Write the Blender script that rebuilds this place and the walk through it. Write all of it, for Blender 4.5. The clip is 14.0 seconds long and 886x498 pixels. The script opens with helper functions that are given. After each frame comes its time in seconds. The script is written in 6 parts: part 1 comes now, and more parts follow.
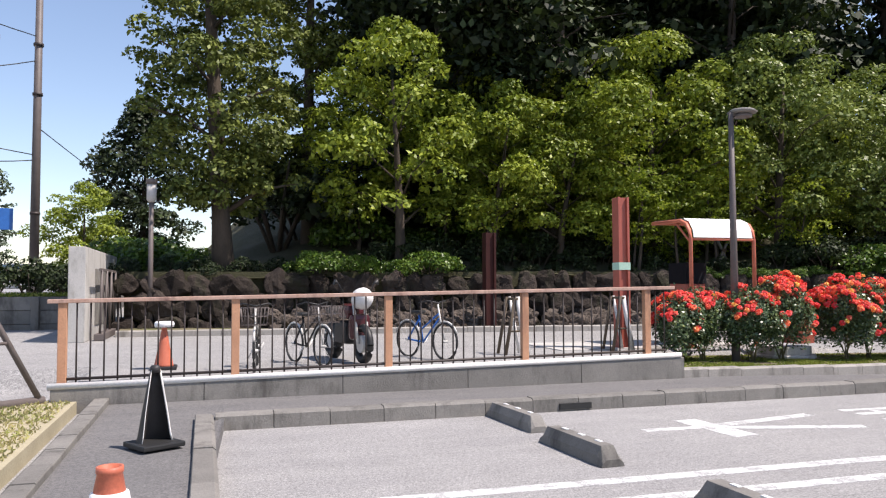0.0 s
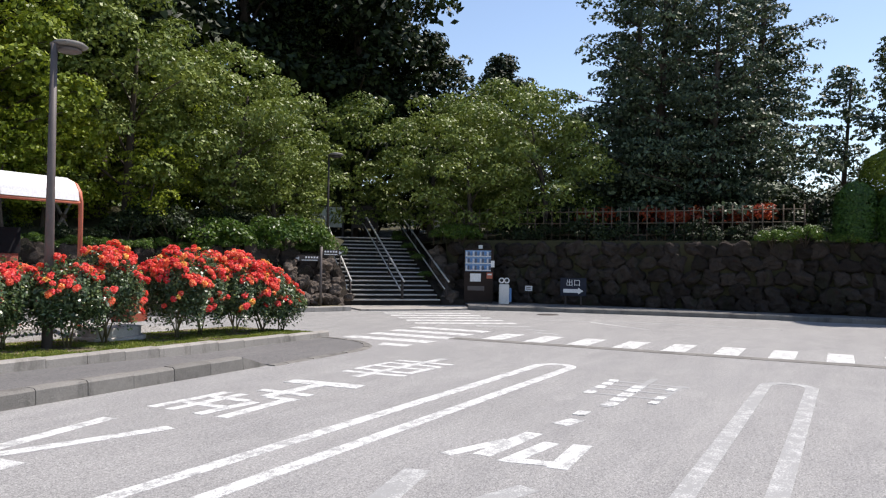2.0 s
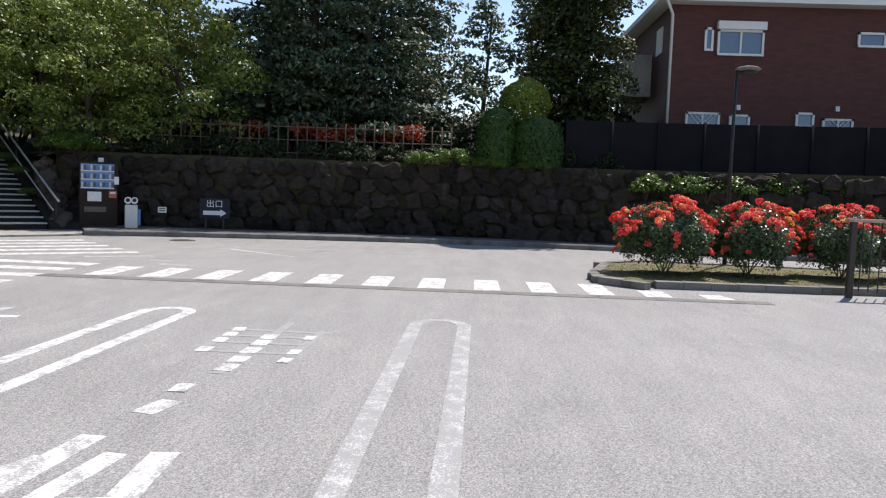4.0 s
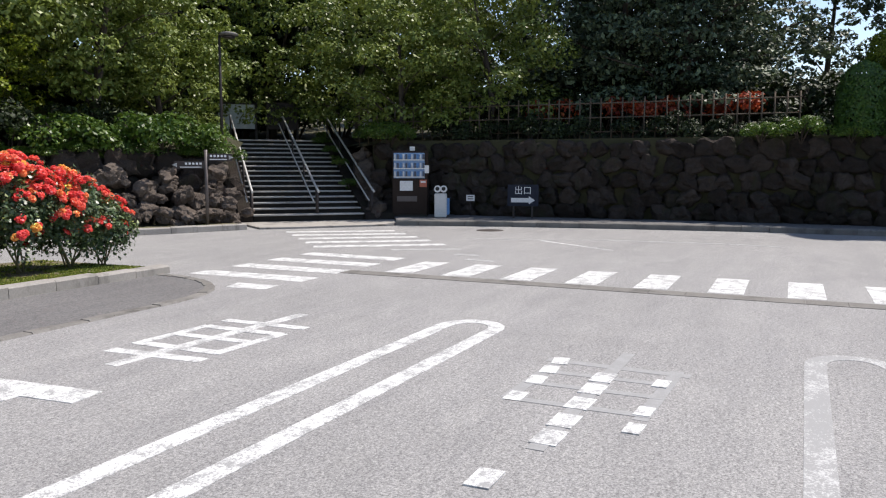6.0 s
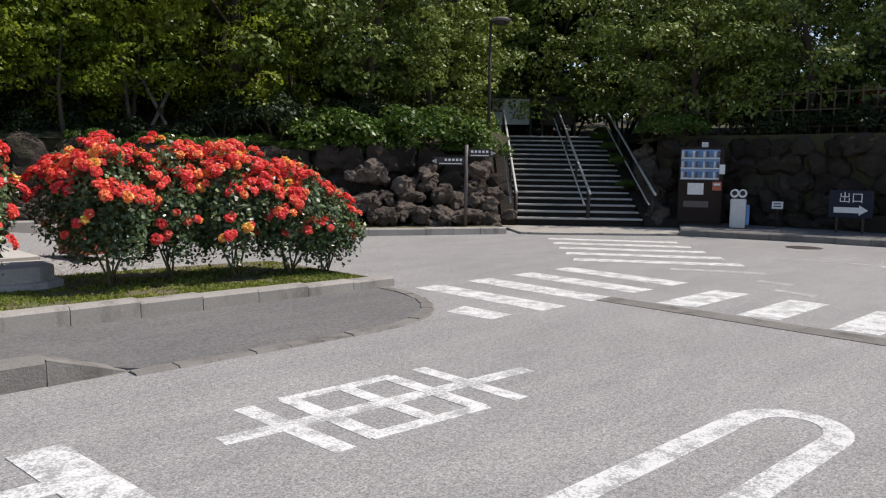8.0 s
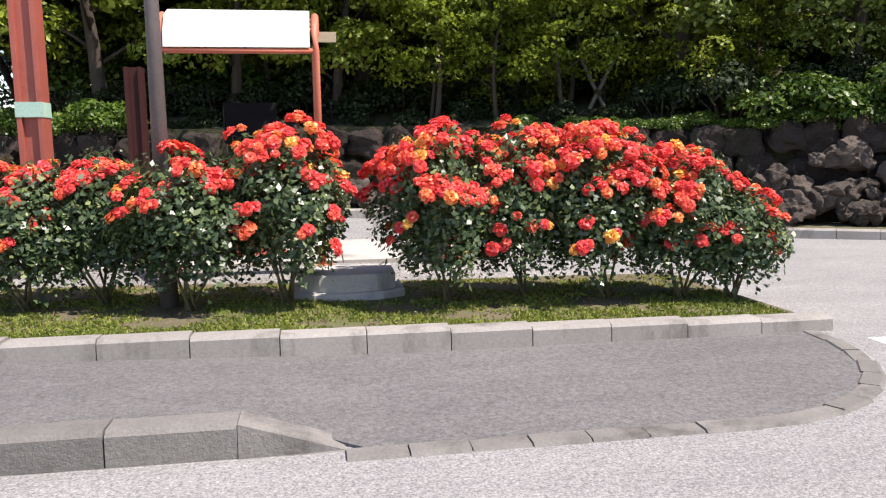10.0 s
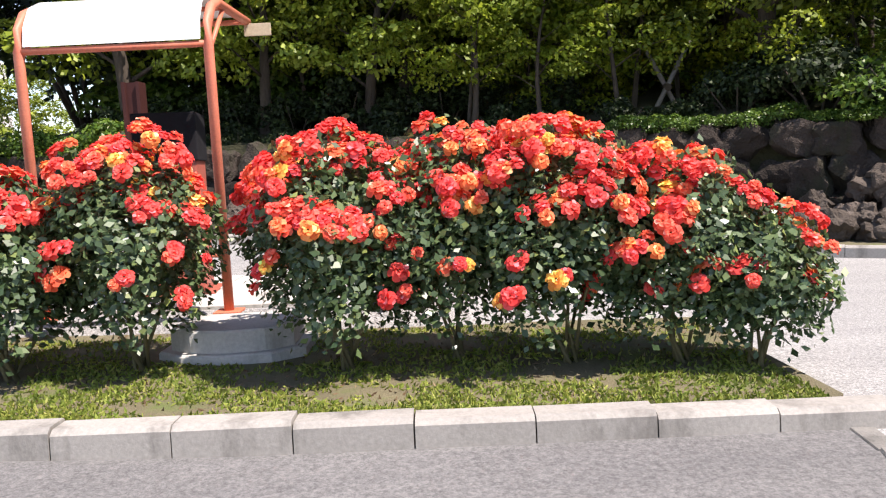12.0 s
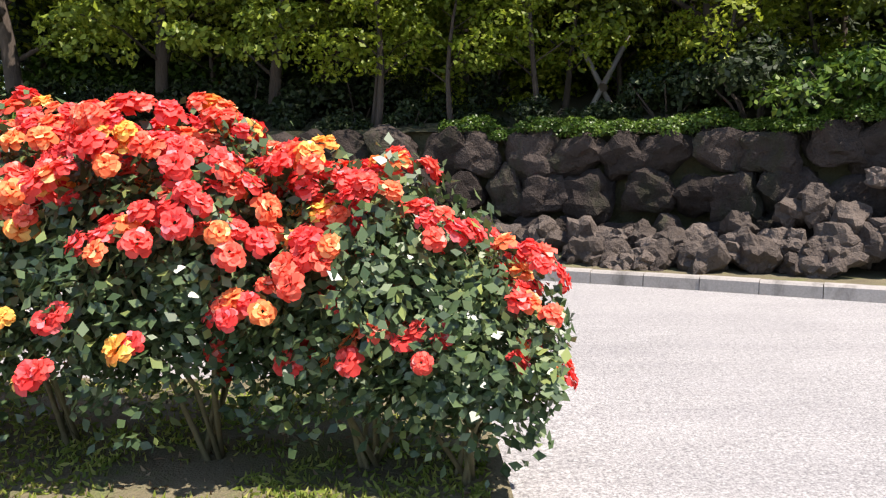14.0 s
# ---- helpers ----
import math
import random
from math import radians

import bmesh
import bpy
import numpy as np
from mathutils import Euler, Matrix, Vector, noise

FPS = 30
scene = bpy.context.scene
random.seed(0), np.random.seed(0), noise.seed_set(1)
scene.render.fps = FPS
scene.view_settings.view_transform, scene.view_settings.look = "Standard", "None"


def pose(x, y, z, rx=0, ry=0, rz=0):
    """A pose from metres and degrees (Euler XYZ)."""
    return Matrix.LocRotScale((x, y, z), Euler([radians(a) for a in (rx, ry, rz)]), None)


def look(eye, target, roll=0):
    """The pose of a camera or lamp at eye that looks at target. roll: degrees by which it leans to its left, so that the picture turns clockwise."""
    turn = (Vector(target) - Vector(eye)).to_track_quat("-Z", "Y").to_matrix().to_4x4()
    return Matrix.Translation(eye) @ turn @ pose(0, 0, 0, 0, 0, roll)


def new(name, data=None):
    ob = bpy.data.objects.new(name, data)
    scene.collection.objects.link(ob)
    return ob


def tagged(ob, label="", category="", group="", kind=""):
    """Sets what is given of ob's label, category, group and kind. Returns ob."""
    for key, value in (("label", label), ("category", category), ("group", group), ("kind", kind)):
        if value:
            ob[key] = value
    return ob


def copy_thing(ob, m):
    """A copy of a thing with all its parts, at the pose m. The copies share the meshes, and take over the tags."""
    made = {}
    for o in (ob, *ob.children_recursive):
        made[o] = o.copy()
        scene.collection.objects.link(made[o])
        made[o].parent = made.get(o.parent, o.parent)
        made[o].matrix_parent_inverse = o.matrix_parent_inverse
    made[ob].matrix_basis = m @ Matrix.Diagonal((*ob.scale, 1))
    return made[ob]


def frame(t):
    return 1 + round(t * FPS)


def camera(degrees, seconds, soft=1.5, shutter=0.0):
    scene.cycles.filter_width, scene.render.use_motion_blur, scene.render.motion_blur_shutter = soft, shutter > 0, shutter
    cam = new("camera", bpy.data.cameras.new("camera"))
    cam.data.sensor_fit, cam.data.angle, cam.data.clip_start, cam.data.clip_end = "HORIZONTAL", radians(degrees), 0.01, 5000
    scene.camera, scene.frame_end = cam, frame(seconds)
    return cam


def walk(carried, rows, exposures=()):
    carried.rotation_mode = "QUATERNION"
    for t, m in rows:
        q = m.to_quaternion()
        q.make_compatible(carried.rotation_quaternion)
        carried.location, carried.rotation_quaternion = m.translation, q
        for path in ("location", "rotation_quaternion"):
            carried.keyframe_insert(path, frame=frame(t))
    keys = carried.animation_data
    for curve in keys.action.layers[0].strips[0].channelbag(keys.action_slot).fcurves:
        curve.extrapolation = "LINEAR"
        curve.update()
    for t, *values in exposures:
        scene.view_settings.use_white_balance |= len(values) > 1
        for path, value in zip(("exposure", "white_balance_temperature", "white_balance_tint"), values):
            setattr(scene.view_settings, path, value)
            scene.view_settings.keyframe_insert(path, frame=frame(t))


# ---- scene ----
cam = camera(60.3, 14.0, 1.2)
PATH = [
    (0, (-1.026, -0.148, 1.502), (-0.429, 1.758, 1.599), -0.2),
    (0.5, (-0.591, 0.291, 1.487), (0.448, 2.0, 1.539), -0.0),
    (1, (-0.22, 0.68, 1.506), (1.093, 2.188, 1.576), -0.2),
    (1.5, (0.276, 0.945, 1.508), (1.824, 2.209, 1.576), -0.2),
    (2, (0.771, 1.07, 1.509), (2.545, 1.993, 1.541), 0.9),
    (2.5, (1.367, 1.149, 1.488), (3.306, 1.635, 1.43), 0.8),
    (2.7, (1.6, 1.157, 1.478), (3.57, 1.496, 1.398), 0.7),
    (4.8, (3.803, 1.587, 1.479), (5.796, 1.642, 1.323), 2.1),
    (5, (4.05, 1.674, 1.456), (6.035, 1.849, 1.282), 1.8),
    (5.2, (4.292, 1.772, 1.462), (6.261, 2.074, 1.287), 0.9),
    (5.5, (4.514, 1.883, 1.47), (6.444, 2.366, 1.267), 0.7),
    (6, (5.044, 2.108, 1.44), (6.853, 2.936, 1.232), 0.1),
    (6.5, (5.562, 2.34, 1.437), (7.257, 3.379, 1.219), 0.5),
    (7, (6.152, 2.575, 1.422), (7.721, 3.799, 1.223), 1.2),
    (7.5, (6.73, 2.83, 1.417), (8.272, 4.091, 1.243), 0.8),
    (8, (7.217, 3.186, 1.389), (8.607, 4.609, 1.177), 0.8),
    (8.5, (7.687, 3.602, 1.392), (8.666, 5.331, 1.169), 0.3),
    (8.7, (7.878, 3.765, 1.393), (8.687, 5.581, 1.173), 0.2),
    (10.8, (9.824, 5.263, 1.45), (10.02, 7.238, 1.203), -1.9),
    (11, (9.975, 5.44, 1.451), (10.133, 7.42, 1.217), -2.3),
    (11.5, (10.397, 5.852, 1.427), (10.483, 7.838, 1.203), -3.2),
    (12, (10.798, 6.281, 1.394), (10.79, 8.269, 1.173), -2.7),
    (12.5, (11.213, 6.696, 1.411), (11.086, 8.678, 1.178), -2.9),
    (13, (11.67, 7.056, 1.4), (11.46, 9.032, 1.175), -3.2),
    (13.3, (11.934, 7.288, 1.393), (11.697, 9.258, 1.14), -3.6),
    (13.5, (12.128, 7.424, 1.393), (11.878, 9.395, 1.157), -3.1),
    (14, (12.625, 7.811, 1.375), (12.587, 9.798, 1.155), -0.5),
]
walk(cam, [(t, look(eye, target, roll)) for t, eye, target, roll in PATH],
     [(0.0, 0.5, 6800, 18), (2.5, 0.3, 6700, 14), (5.0, 0.32, 6700, 14), (6.5, 0.2, 6700, 14), (8.0, -0.03, 6800, 14), (8.7, 0.05, 6800, 16), (10.8, 0.9, 6900, 18), (14.0, 0.98, 6900, 18)])

# ---- world, sun, exposure ----
SUN_DIR = Vector((0.43, -0.26, 0.865)).normalized()
world = bpy.data.worlds.new("sky")
scene.world = world
world.use_nodes = True
wn = world.node_tree.nodes
wl = world.node_tree.links
sky = wn.new("ShaderNodeTexSky")
sky.sky_type = "NISHITA"
sky.sun_disc = False
sky.sun_elevation = math.asin(SUN_DIR.z)
sky.sun_rotation = math.atan2(SUN_DIR.x, SUN_DIR.y)
sky.air_density, sky.dust_density = 1.0, 0.35
wn["Background"].inputs["Strength"].default_value = 0.14
wl.new(sky.outputs["Color"], wn["Background"].inputs["Color"])
sun = new("sun", bpy.data.lights.new("sun", "SUN"))
sun.data.energy, sun.data.angle, sun.data.color = 5.0, radians(0.55), (1.0, 0.965, 0.9)
sun.matrix_world = look(SUN_DIR * 60, (0, 0, 0))


# ---- materials ----
def material(name, rough=0.8, metal=0.0, spec=0.5):
    m = bpy.data.materials.new(name)
    m.use_nodes = True
    b = m.node_tree.nodes["Principled BSDF"]
    b.inputs["Roughness"].default_value = rough
    b.inputs["Metallic"].default_value = metal
    b.inputs["Specular IOR Level"].default_value = spec
    return m, m.node_tree.nodes, m.node_tree.links, b


def ramp(nodes, links, source, stops):
    r = nodes.new("ShaderNodeValToRGB")
    e = r.color_ramp.elements
    while len(e) < len(stops):
        e.new(0.5)
    for k, (p, c) in enumerate(stops):
        e[k].position, e[k].color = p, (*c, 1)
    links.new(source, r.inputs["Fac"])
    return r.outputs["Color"]


def noise_of(nodes, links, scale, detail=4.0, rough=0.6, stretch=None):
    n = nodes.new("ShaderNodeTexNoise")
    n.inputs["Scale"].default_value, n.inputs["Detail"].default_value, n.inputs["Roughness"].default_value = scale, detail, rough
    g = nodes.new("ShaderNodeNewGeometry")
    src = g.outputs["Position"]
    if stretch:
        mp = nodes.new("ShaderNodeMapping")
        mp.inputs["Scale"].default_value = stretch
        links.new(src, mp.inputs["Vector"])
        src = mp.outputs["Vector"]
    links.new(src, n.inputs["Vector"])
    return n.outputs["Fac"]


def mixed(nodes, links, a, b, fac, kind="MIX"):
    m = nodes.new("ShaderNodeMix")
    m.data_type, m.blend_type = "RGBA", kind
    for sock, v in ((m.inputs[6], a), (m.inputs[7], b)):
        if isinstance(v, tuple):
            sock.default_value = (*v, 1)
        else:
            links.new(v, sock)
    if isinstance(fac, float):
        m.inputs[0].default_value = fac
    else:
        links.new(fac, m.inputs[0])
    return m.outputs[2]


def bump(nodes, links, b, height, strength, dist=0.01):
    n = nodes.new("ShaderNodeBump")
    n.inputs["Strength"].default_value, n.inputs["Distance"].default_value = strength, dist
    links.new(height, n.inputs["Height"])
    links.new(n.outputs["Normal"], b.inputs["Normal"])


def surface(name, dark, light, big=0.8, fine=60.0, rough=0.85, metal=0.0, relief=0.4, dist=0.004, stain=None, spec=0.4, stretch=None, per_piece=0.0):
    """Grain between two colours at two scales, fine relief, and stains with a shape of their own."""
    m, n, l, b = material(name, rough, metal, spec)
    f1, f2 = noise_of(n, l, big, 5, 0.65, stretch), noise_of(n, l, fine, 3, 0.7, stretch)
    mid = tuple((a + c) / 2 for a, c in zip(dark, light))
    col = ramp(n, l, f1, [(0.3, dark), (0.7, light)])
    grain = ramp(n, l, f2, [(0.3, tuple(c * 0.72 for c in mid)), (0.7, tuple(min(1, c * 1.25) for c in mid))])
    col = mixed(n, l, col, grain, 0.5)
    if stain:
        f3 = noise_of(n, l, 2.3, 6, 0.7, (1.0, 1.0, 0.35))
        mask = ramp(n, l, f3, [(0.52, (0, 0, 0)), (0.68, (0.8, 0.8, 0.8))])
        col = mixed(n, l, col, stain, mask)
    if per_piece:
        oi = n.new("ShaderNodeObjectInfo")
        v = ramp(n, l, oi.outputs["Random"], [(0.0, (1 - per_piece,) * 3), (1.0, (1.0, 1.0, 1.0))])
        col = mixed(n, l, col, v, 1.0, "MULTIPLY")
    l.new(col, b.inputs["Base Color"])
    bump(n, l, b, f2, relief, dist)
    return m


def leaf_material(name, stops, gloss=0.45, through_light=0.35, patch=0.35, sheen=0.35):
    m, n, l, b = material(name, gloss, 0.0, sheen)
    g = n.new("ShaderNodeNewGeometry")
    per = ramp(n, l, g.outputs["Random Per Island"], stops)
    big = ramp(n, l, noise_of(n, l, patch, 2), [(0.3, (0.72, 0.78, 0.7)), (0.7, (1.15, 1.12, 1.0))])
    col = mixed(n, l, per, big, 1.0, "MULTIPLY")
    l.new(col, b.inputs["Base Color"])
    t = n.new("ShaderNodeBsdfTranslucent")
    warm = mixed(n, l, col, (1.0, 1.0, 0.35), 0.25, "MULTIPLY")
    l.new(warm, t.inputs["Color"])
    mix = n.new("ShaderNodeMixShader")
    mix.inputs[0].default_value = through_light
    l.new(b.outputs[0], mix.inputs[1])
    l.new(t.outputs[0], mix.inputs[2])
    l.new(mix.outputs[0], n["Material Output"].inputs["Surface"])
    return m


def asphalt(name, base, warm=1.0, crack=True, grain=0.85):
    m, n, l, b = material(name, 0.9, 0.0, 0.3)
    big = noise_of(n, l, 0.35, 6, 0.6)
    mid = noise_of(n, l, 2.6, 5, 0.7)
    fine = noise_of(n, l, 70.0, 3, 0.85)
    speck = noise_of(n, l, 26.0, 3, 0.8)
    streak = noise_of(n, l, 1.6, 5, 0.7, (0.35, 1.6, 1.0))
    c = lambda k: (base * k * warm, base * k, base * k * 0.985)
    col = ramp(n, l, big, [(0.3, c(0.86)), (0.7, c(1.12))])
    col = mixed(n, l, col, ramp(n, l, mid, [(0.3, c(0.85)), (0.72, c(1.15))]), 0.45)
    col = mixed(n, l, col, ramp(n, l, fine, [(0.36, (0.42, 0.42, 0.42)), (0.5, (1, 1, 1)), (0.66, (1.6, 1.6, 1.57))]), grain, "MULTIPLY")
    col = mixed(n, l, col, ramp(n, l, speck, [(0.36, (0.7, 0.7, 0.7)), (0.5, (1, 1, 1)), (0.66, (1.25, 1.25, 1.23))]), 0.8, "MULTIPLY")
    col = mixed(n, l, col, ramp(n, l, streak, [(0.34, (0.86, 0.86, 0.87)), (0.62, (1.06, 1.06, 1.05))]), 0.7, "MULTIPLY")
    if crack:
        v = n.new("ShaderNodeTexVoronoi")
        v.feature = "DISTANCE_TO_EDGE"
        v.inputs["Scale"].default_value = 0.16
        g = n.new("ShaderNodeNewGeometry")
        w = n.new("ShaderNodeTexNoise")
        w.inputs["Scale"].default_value = 0.9
        w.inputs["Detail"].default_value = 5
        ad = n.new("ShaderNodeVectorMath")
        l.new(g.outputs["Position"], w.inputs["Vector"])
        l.new(g.outputs["Position"], ad.inputs[0])
        l.new(w.outputs["Color"], ad.inputs[1])
        l.new(ad.outputs[0], v.inputs["Vector"])
        line = ramp(n, l, v.outputs["Distance"], [(0.0, (0.62, 0.62, 0.62)), (0.006, (1, 1, 1))])
        col = mixed(n, l, col, line, 0.7, "MULTIPLY")
    l.new(col, b.inputs["Base Color"])
    bump(n, l, b, fine, 0.6, 0.004)
    return m


def worn_paint(name, worn=0.46, grain=0.35, fade=1.0, patch=7.0, bare=0.27):
    """White road paint rubbed down to the asphalt in patches."""
    m, n, l, b = material(name, 0.7, 0.0, 0.3)
    f = noise_of(n, l, patch, 6, 0.75)
    g = noise_of(n, l, 60.0, 3, 0.85)
    mix = n.new("ShaderNodeMath")
    mix.operation = "MULTIPLY_ADD"
    l.new(g, mix.inputs[0])
    mix.inputs[1].default_value = grain
    l.new(f, mix.inputs[2])
    mask = ramp(n, l, mix.outputs[0], [(worn, (1, 1, 1)), (worn + 0.2, (0, 0, 0))])
    col = mixed(n, l, (bare, bare, bare * 0.985), tuple(0.25 + (c - 0.25) * fade for c in (0.7, 0.7, 0.685)), mask)
    l.new(col, b.inputs["Base Color"])
    bump(n, l, b, g, 0.4, 0.003)
    return m


M = {}
M["lot"] = asphalt("lot asphalt", 0.27, 1.02, False)
M["walkway"] = asphalt("pavement asphalt", 0.145, 1.03, False, 0.5)
M["paint"] = worn_paint("worn white road paint", 0.84, 0.8, 0.92, 5.0, 0.3)
M["paint_thin"] = worn_paint("rubbed off road paint", 0.88, 1.05, 0.55, 5.0, 0.29)
M["paint_mid"] = worn_paint("half worn road paint", 0.9, 0.85, 0.8, 6.0, 0.3)
M["concrete"] = surface("kerb concrete", (0.28, 0.262, 0.236), (0.42, 0.395, 0.36), 1.5, 45, 0.9, stain=(0.13, 0.12, 0.105), per_piece=0.2)
M["old_concrete"] = surface("stained concrete", (0.14, 0.132, 0.12), (0.29, 0.275, 0.25), 2.2, 55, 0.92, relief=0.8, dist=0.008, stain=(0.075, 0.07, 0.064), per_piece=0.25)
M["pale_concrete"] = surface("pale concrete", (0.38, 0.365, 0.34), (0.52, 0.5, 0.47), 1.0, 40, 0.85, stain=(0.24, 0.23, 0.2))
M["soil"] = surface("mossy soil", (0.09, 0.075, 0.045), (0.2, 0.175, 0.1), 2.5, 50, 0.95, relief=0.9, dist=0.02, stain=(0.1, 0.14, 0.03))
M["forest_floor"] = surface("forest floor", (0.03, 0.035, 0.015), (0.08, 0.07, 0.035), 0.8, 20, 0.95, relief=0.9, dist=0.03)
# Wall stone is lava with tree shade put into its colour; rubble stays lighter.
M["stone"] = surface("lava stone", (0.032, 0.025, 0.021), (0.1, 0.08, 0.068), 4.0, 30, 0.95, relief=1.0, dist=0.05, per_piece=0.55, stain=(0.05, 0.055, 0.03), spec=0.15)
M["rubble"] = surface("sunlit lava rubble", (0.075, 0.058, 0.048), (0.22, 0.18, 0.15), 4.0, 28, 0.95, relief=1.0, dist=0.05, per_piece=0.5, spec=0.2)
M["rust"] = surface("faded orange painted steel", (0.42, 0.2, 0.11), (0.6, 0.33, 0.2), 3, 60, 0.6, stain=(0.2, 0.1, 0.07))
M["rail_top"] = surface("peeling pink brown rail paint", (0.33, 0.18, 0.13), (0.6, 0.42, 0.34), 9, 70, 0.6, stain=(0.12, 0.06, 0.05))
M["dark_iron"] = surface("dark brown iron", (0.025, 0.02, 0.018), (0.06, 0.045, 0.04), 4, 60, 0.55)
M["white_pipe"] = surface("chalky white pipe", (0.62, 0.6, 0.57), (0.8, 0.78, 0.75), 5, 60, 0.6)
M["red_steel"] = surface("red brown painted steel", (0.3, 0.075, 0.05), (0.44, 0.12, 0.085), 3, 60, 0.5, spec=0.5)
M["arch_red"] = surface("faded vermilion pipe", (0.5, 0.13, 0.075), (0.64, 0.22, 0.13), 4, 60, 0.5)
M["white_sheet"] = surface("white acrylic sheet", (0.74, 0.74, 0.74), (0.82, 0.82, 0.81), 2, 30, 0.35)
M["grey_post"] = surface("weathered grey brown steel", (0.085, 0.07, 0.066), (0.16, 0.135, 0.125), 3, 60, 0.55)
M["steel"] = surface("stainless tube", (0.5, 0.49, 0.46), (0.66, 0.65, 0.62), 5, 80, 0.35)
M["black"] = surface("black plastic", (0.012, 0.012, 0.012), (0.03, 0.03, 0.03), 5, 60, 0.5)
M["bark"] = surface("bark", (0.035, 0.027, 0.02), (0.11, 0.085, 0.065), 3, 30, 0.95, relief=1.0, dist=0.02, stretch=(1, 1, 0.3))
M["stem"] = surface("rose stem", (0.11, 0.1, 0.05), (0.22, 0.19, 0.1), 6, 60, 0.8)
M["maple"] = leaf_material("bright maple leaves", [(0.0, (0.11, 0.155, 0.013)), (0.6, (0.215, 0.27, 0.026)), (1.0, (0.34, 0.39, 0.055))], 0.5, 0.22, 0.6)
# Brighter than maple: sunlight that the crowns block is put into this colour.
M["young_maple"] = leaf_material("young maple leaves with sunlight in their colour", [(0.0, (0.18, 0.25, 0.02)), (0.6, (0.28, 0.34, 0.035)), (1.0, (0.36, 0.4, 0.06))], 0.5, 0.5)
M["cherry"] = leaf_material("grey green leaves", [(0.0, (0.1, 0.14, 0.025)), (0.6, (0.18, 0.23, 0.05)), (1.0, (0.27, 0.32, 0.09))], 0.45, 0.2, 0.6)
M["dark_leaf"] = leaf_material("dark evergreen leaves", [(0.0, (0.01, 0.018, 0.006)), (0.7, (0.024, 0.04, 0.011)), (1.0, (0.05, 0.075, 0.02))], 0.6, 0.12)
M["cedar"] = leaf_material("cedar foliage", [(0.0, (0.06, 0.08, 0.017)), (0.7, (0.13, 0.16, 0.03)), (1.0, (0.22, 0.25, 0.055))], 0.6, 0.15, 0.8)
M["cypress"] = leaf_material("dark cypress foliage", [(0.0, (0.02, 0.03, 0.008)), (0.7, (0.05, 0.065, 0.016)), (1.0, (0.13, 0.14, 0.035))], 0.6, 0.12, 0.8)
M["clipped"] = leaf_material("clipped dark hedge leaves", [(0.0, (0.025, 0.06, 0.01)), (0.7, (0.05, 0.11, 0.016)), (1.0, (0.08, 0.15, 0.025))], 0.45, 0.15)
M["ball"] = leaf_material("yellow green clipped leaves", [(0.0, (0.09, 0.13, 0.012)), (0.7, (0.17, 0.22, 0.02)), (1.0, (0.26, 0.3, 0.03))], 0.45, 0.2)
M["fir"] = leaf_material("blue green fir needles", [(0.0, (0.035, 0.052, 0.032)), (0.7, (0.085, 0.12, 0.072)), (1.0, (0.17, 0.22, 0.13))], 0.55, 0.12)
M["shrub"] = leaf_material("shrub leaves", [(0.0, (0.04, 0.085, 0.012)), (0.6, (0.08, 0.15, 0.02)), (1.0, (0.14, 0.2, 0.035))], 0.4, 0.25)
M["red_leaf"] = leaf_material("red azalea leaves", [(0.0, (0.25, 0.03, 0.015)), (0.6, (0.4, 0.06, 0.02)), (1.0, (0.5, 0.12, 0.04))], 0.5, 0.3)
M["rose_leaf"] = leaf_material("rose leaves", [(0.0, (0.04, 0.072, 0.032)), (0.6, (0.085, 0.135, 0.06)), (0.9, (0.15, 0.21, 0.095)), (1.0, (0.26, 0.31, 0.1))], 0.36, 0.25, 2.0, 0.6)
M["grass"] = leaf_material("moss and weeds", [(0.0, (0.12, 0.18, 0.025)), (0.6, (0.25, 0.3, 0.055)), (1.0, (0.4, 0.4, 0.12))], 0.7, 0.3, 1.5)


def petal_material():
    m, n, l, b = material("rose petals", 0.55, 0.0, 0.25)
    oi = n.new("ShaderNodeObjectInfo")
    col = ramp(n, l, oi.outputs["Random"], [(0.0, (0.84, 0.07, 0.065)), (0.5, (0.88, 0.095, 0.07)), (0.78, (0.9, 0.15, 0.075)), (0.92, (0.91, 0.27, 0.08)), (1.0, (0.93, 0.46, 0.09))])
    g = n.new("ShaderNodeNewGeometry")
    var = ramp(n, l, g.outputs["Random Per Island"], [(0.0, (0.85, 0.6, 0.65)), (0.5, (1.03, 1.1, 1.1)), (0.8, (1.06, 1.8, 2.1)), (1.0, (1.1, 4.0, 5.2))])
    col = mixed(n, l, col, var, 1.0, "MULTIPLY")
    l.new(col, b.inputs["Base Color"])
    t = n.new("ShaderNodeBsdfTranslucent")
    l.new(col, t.inputs["Color"])
    mix = n.new("ShaderNodeMixShader")
    mix.inputs[0].default_value = 0.35
    l.new(b.outputs[0], mix.inputs[1])
    l.new(t.outputs[0], mix.inputs[2])
    l.new(mix.outputs[0], n["Material Output"].inputs["Surface"])
    return m


M["petal"] = petal_material()


# ---- mesh helpers ----
def raw_mesh(name, verts, faces, mat, smooth=False):
    me = bpy.data.meshes.new(name)
    me.from_pydata([tuple(v) for v in verts], [], [tuple(f) for f in faces])
    if smooth:
        me.shade_smooth()
    me.materials.append(mat)
    return me


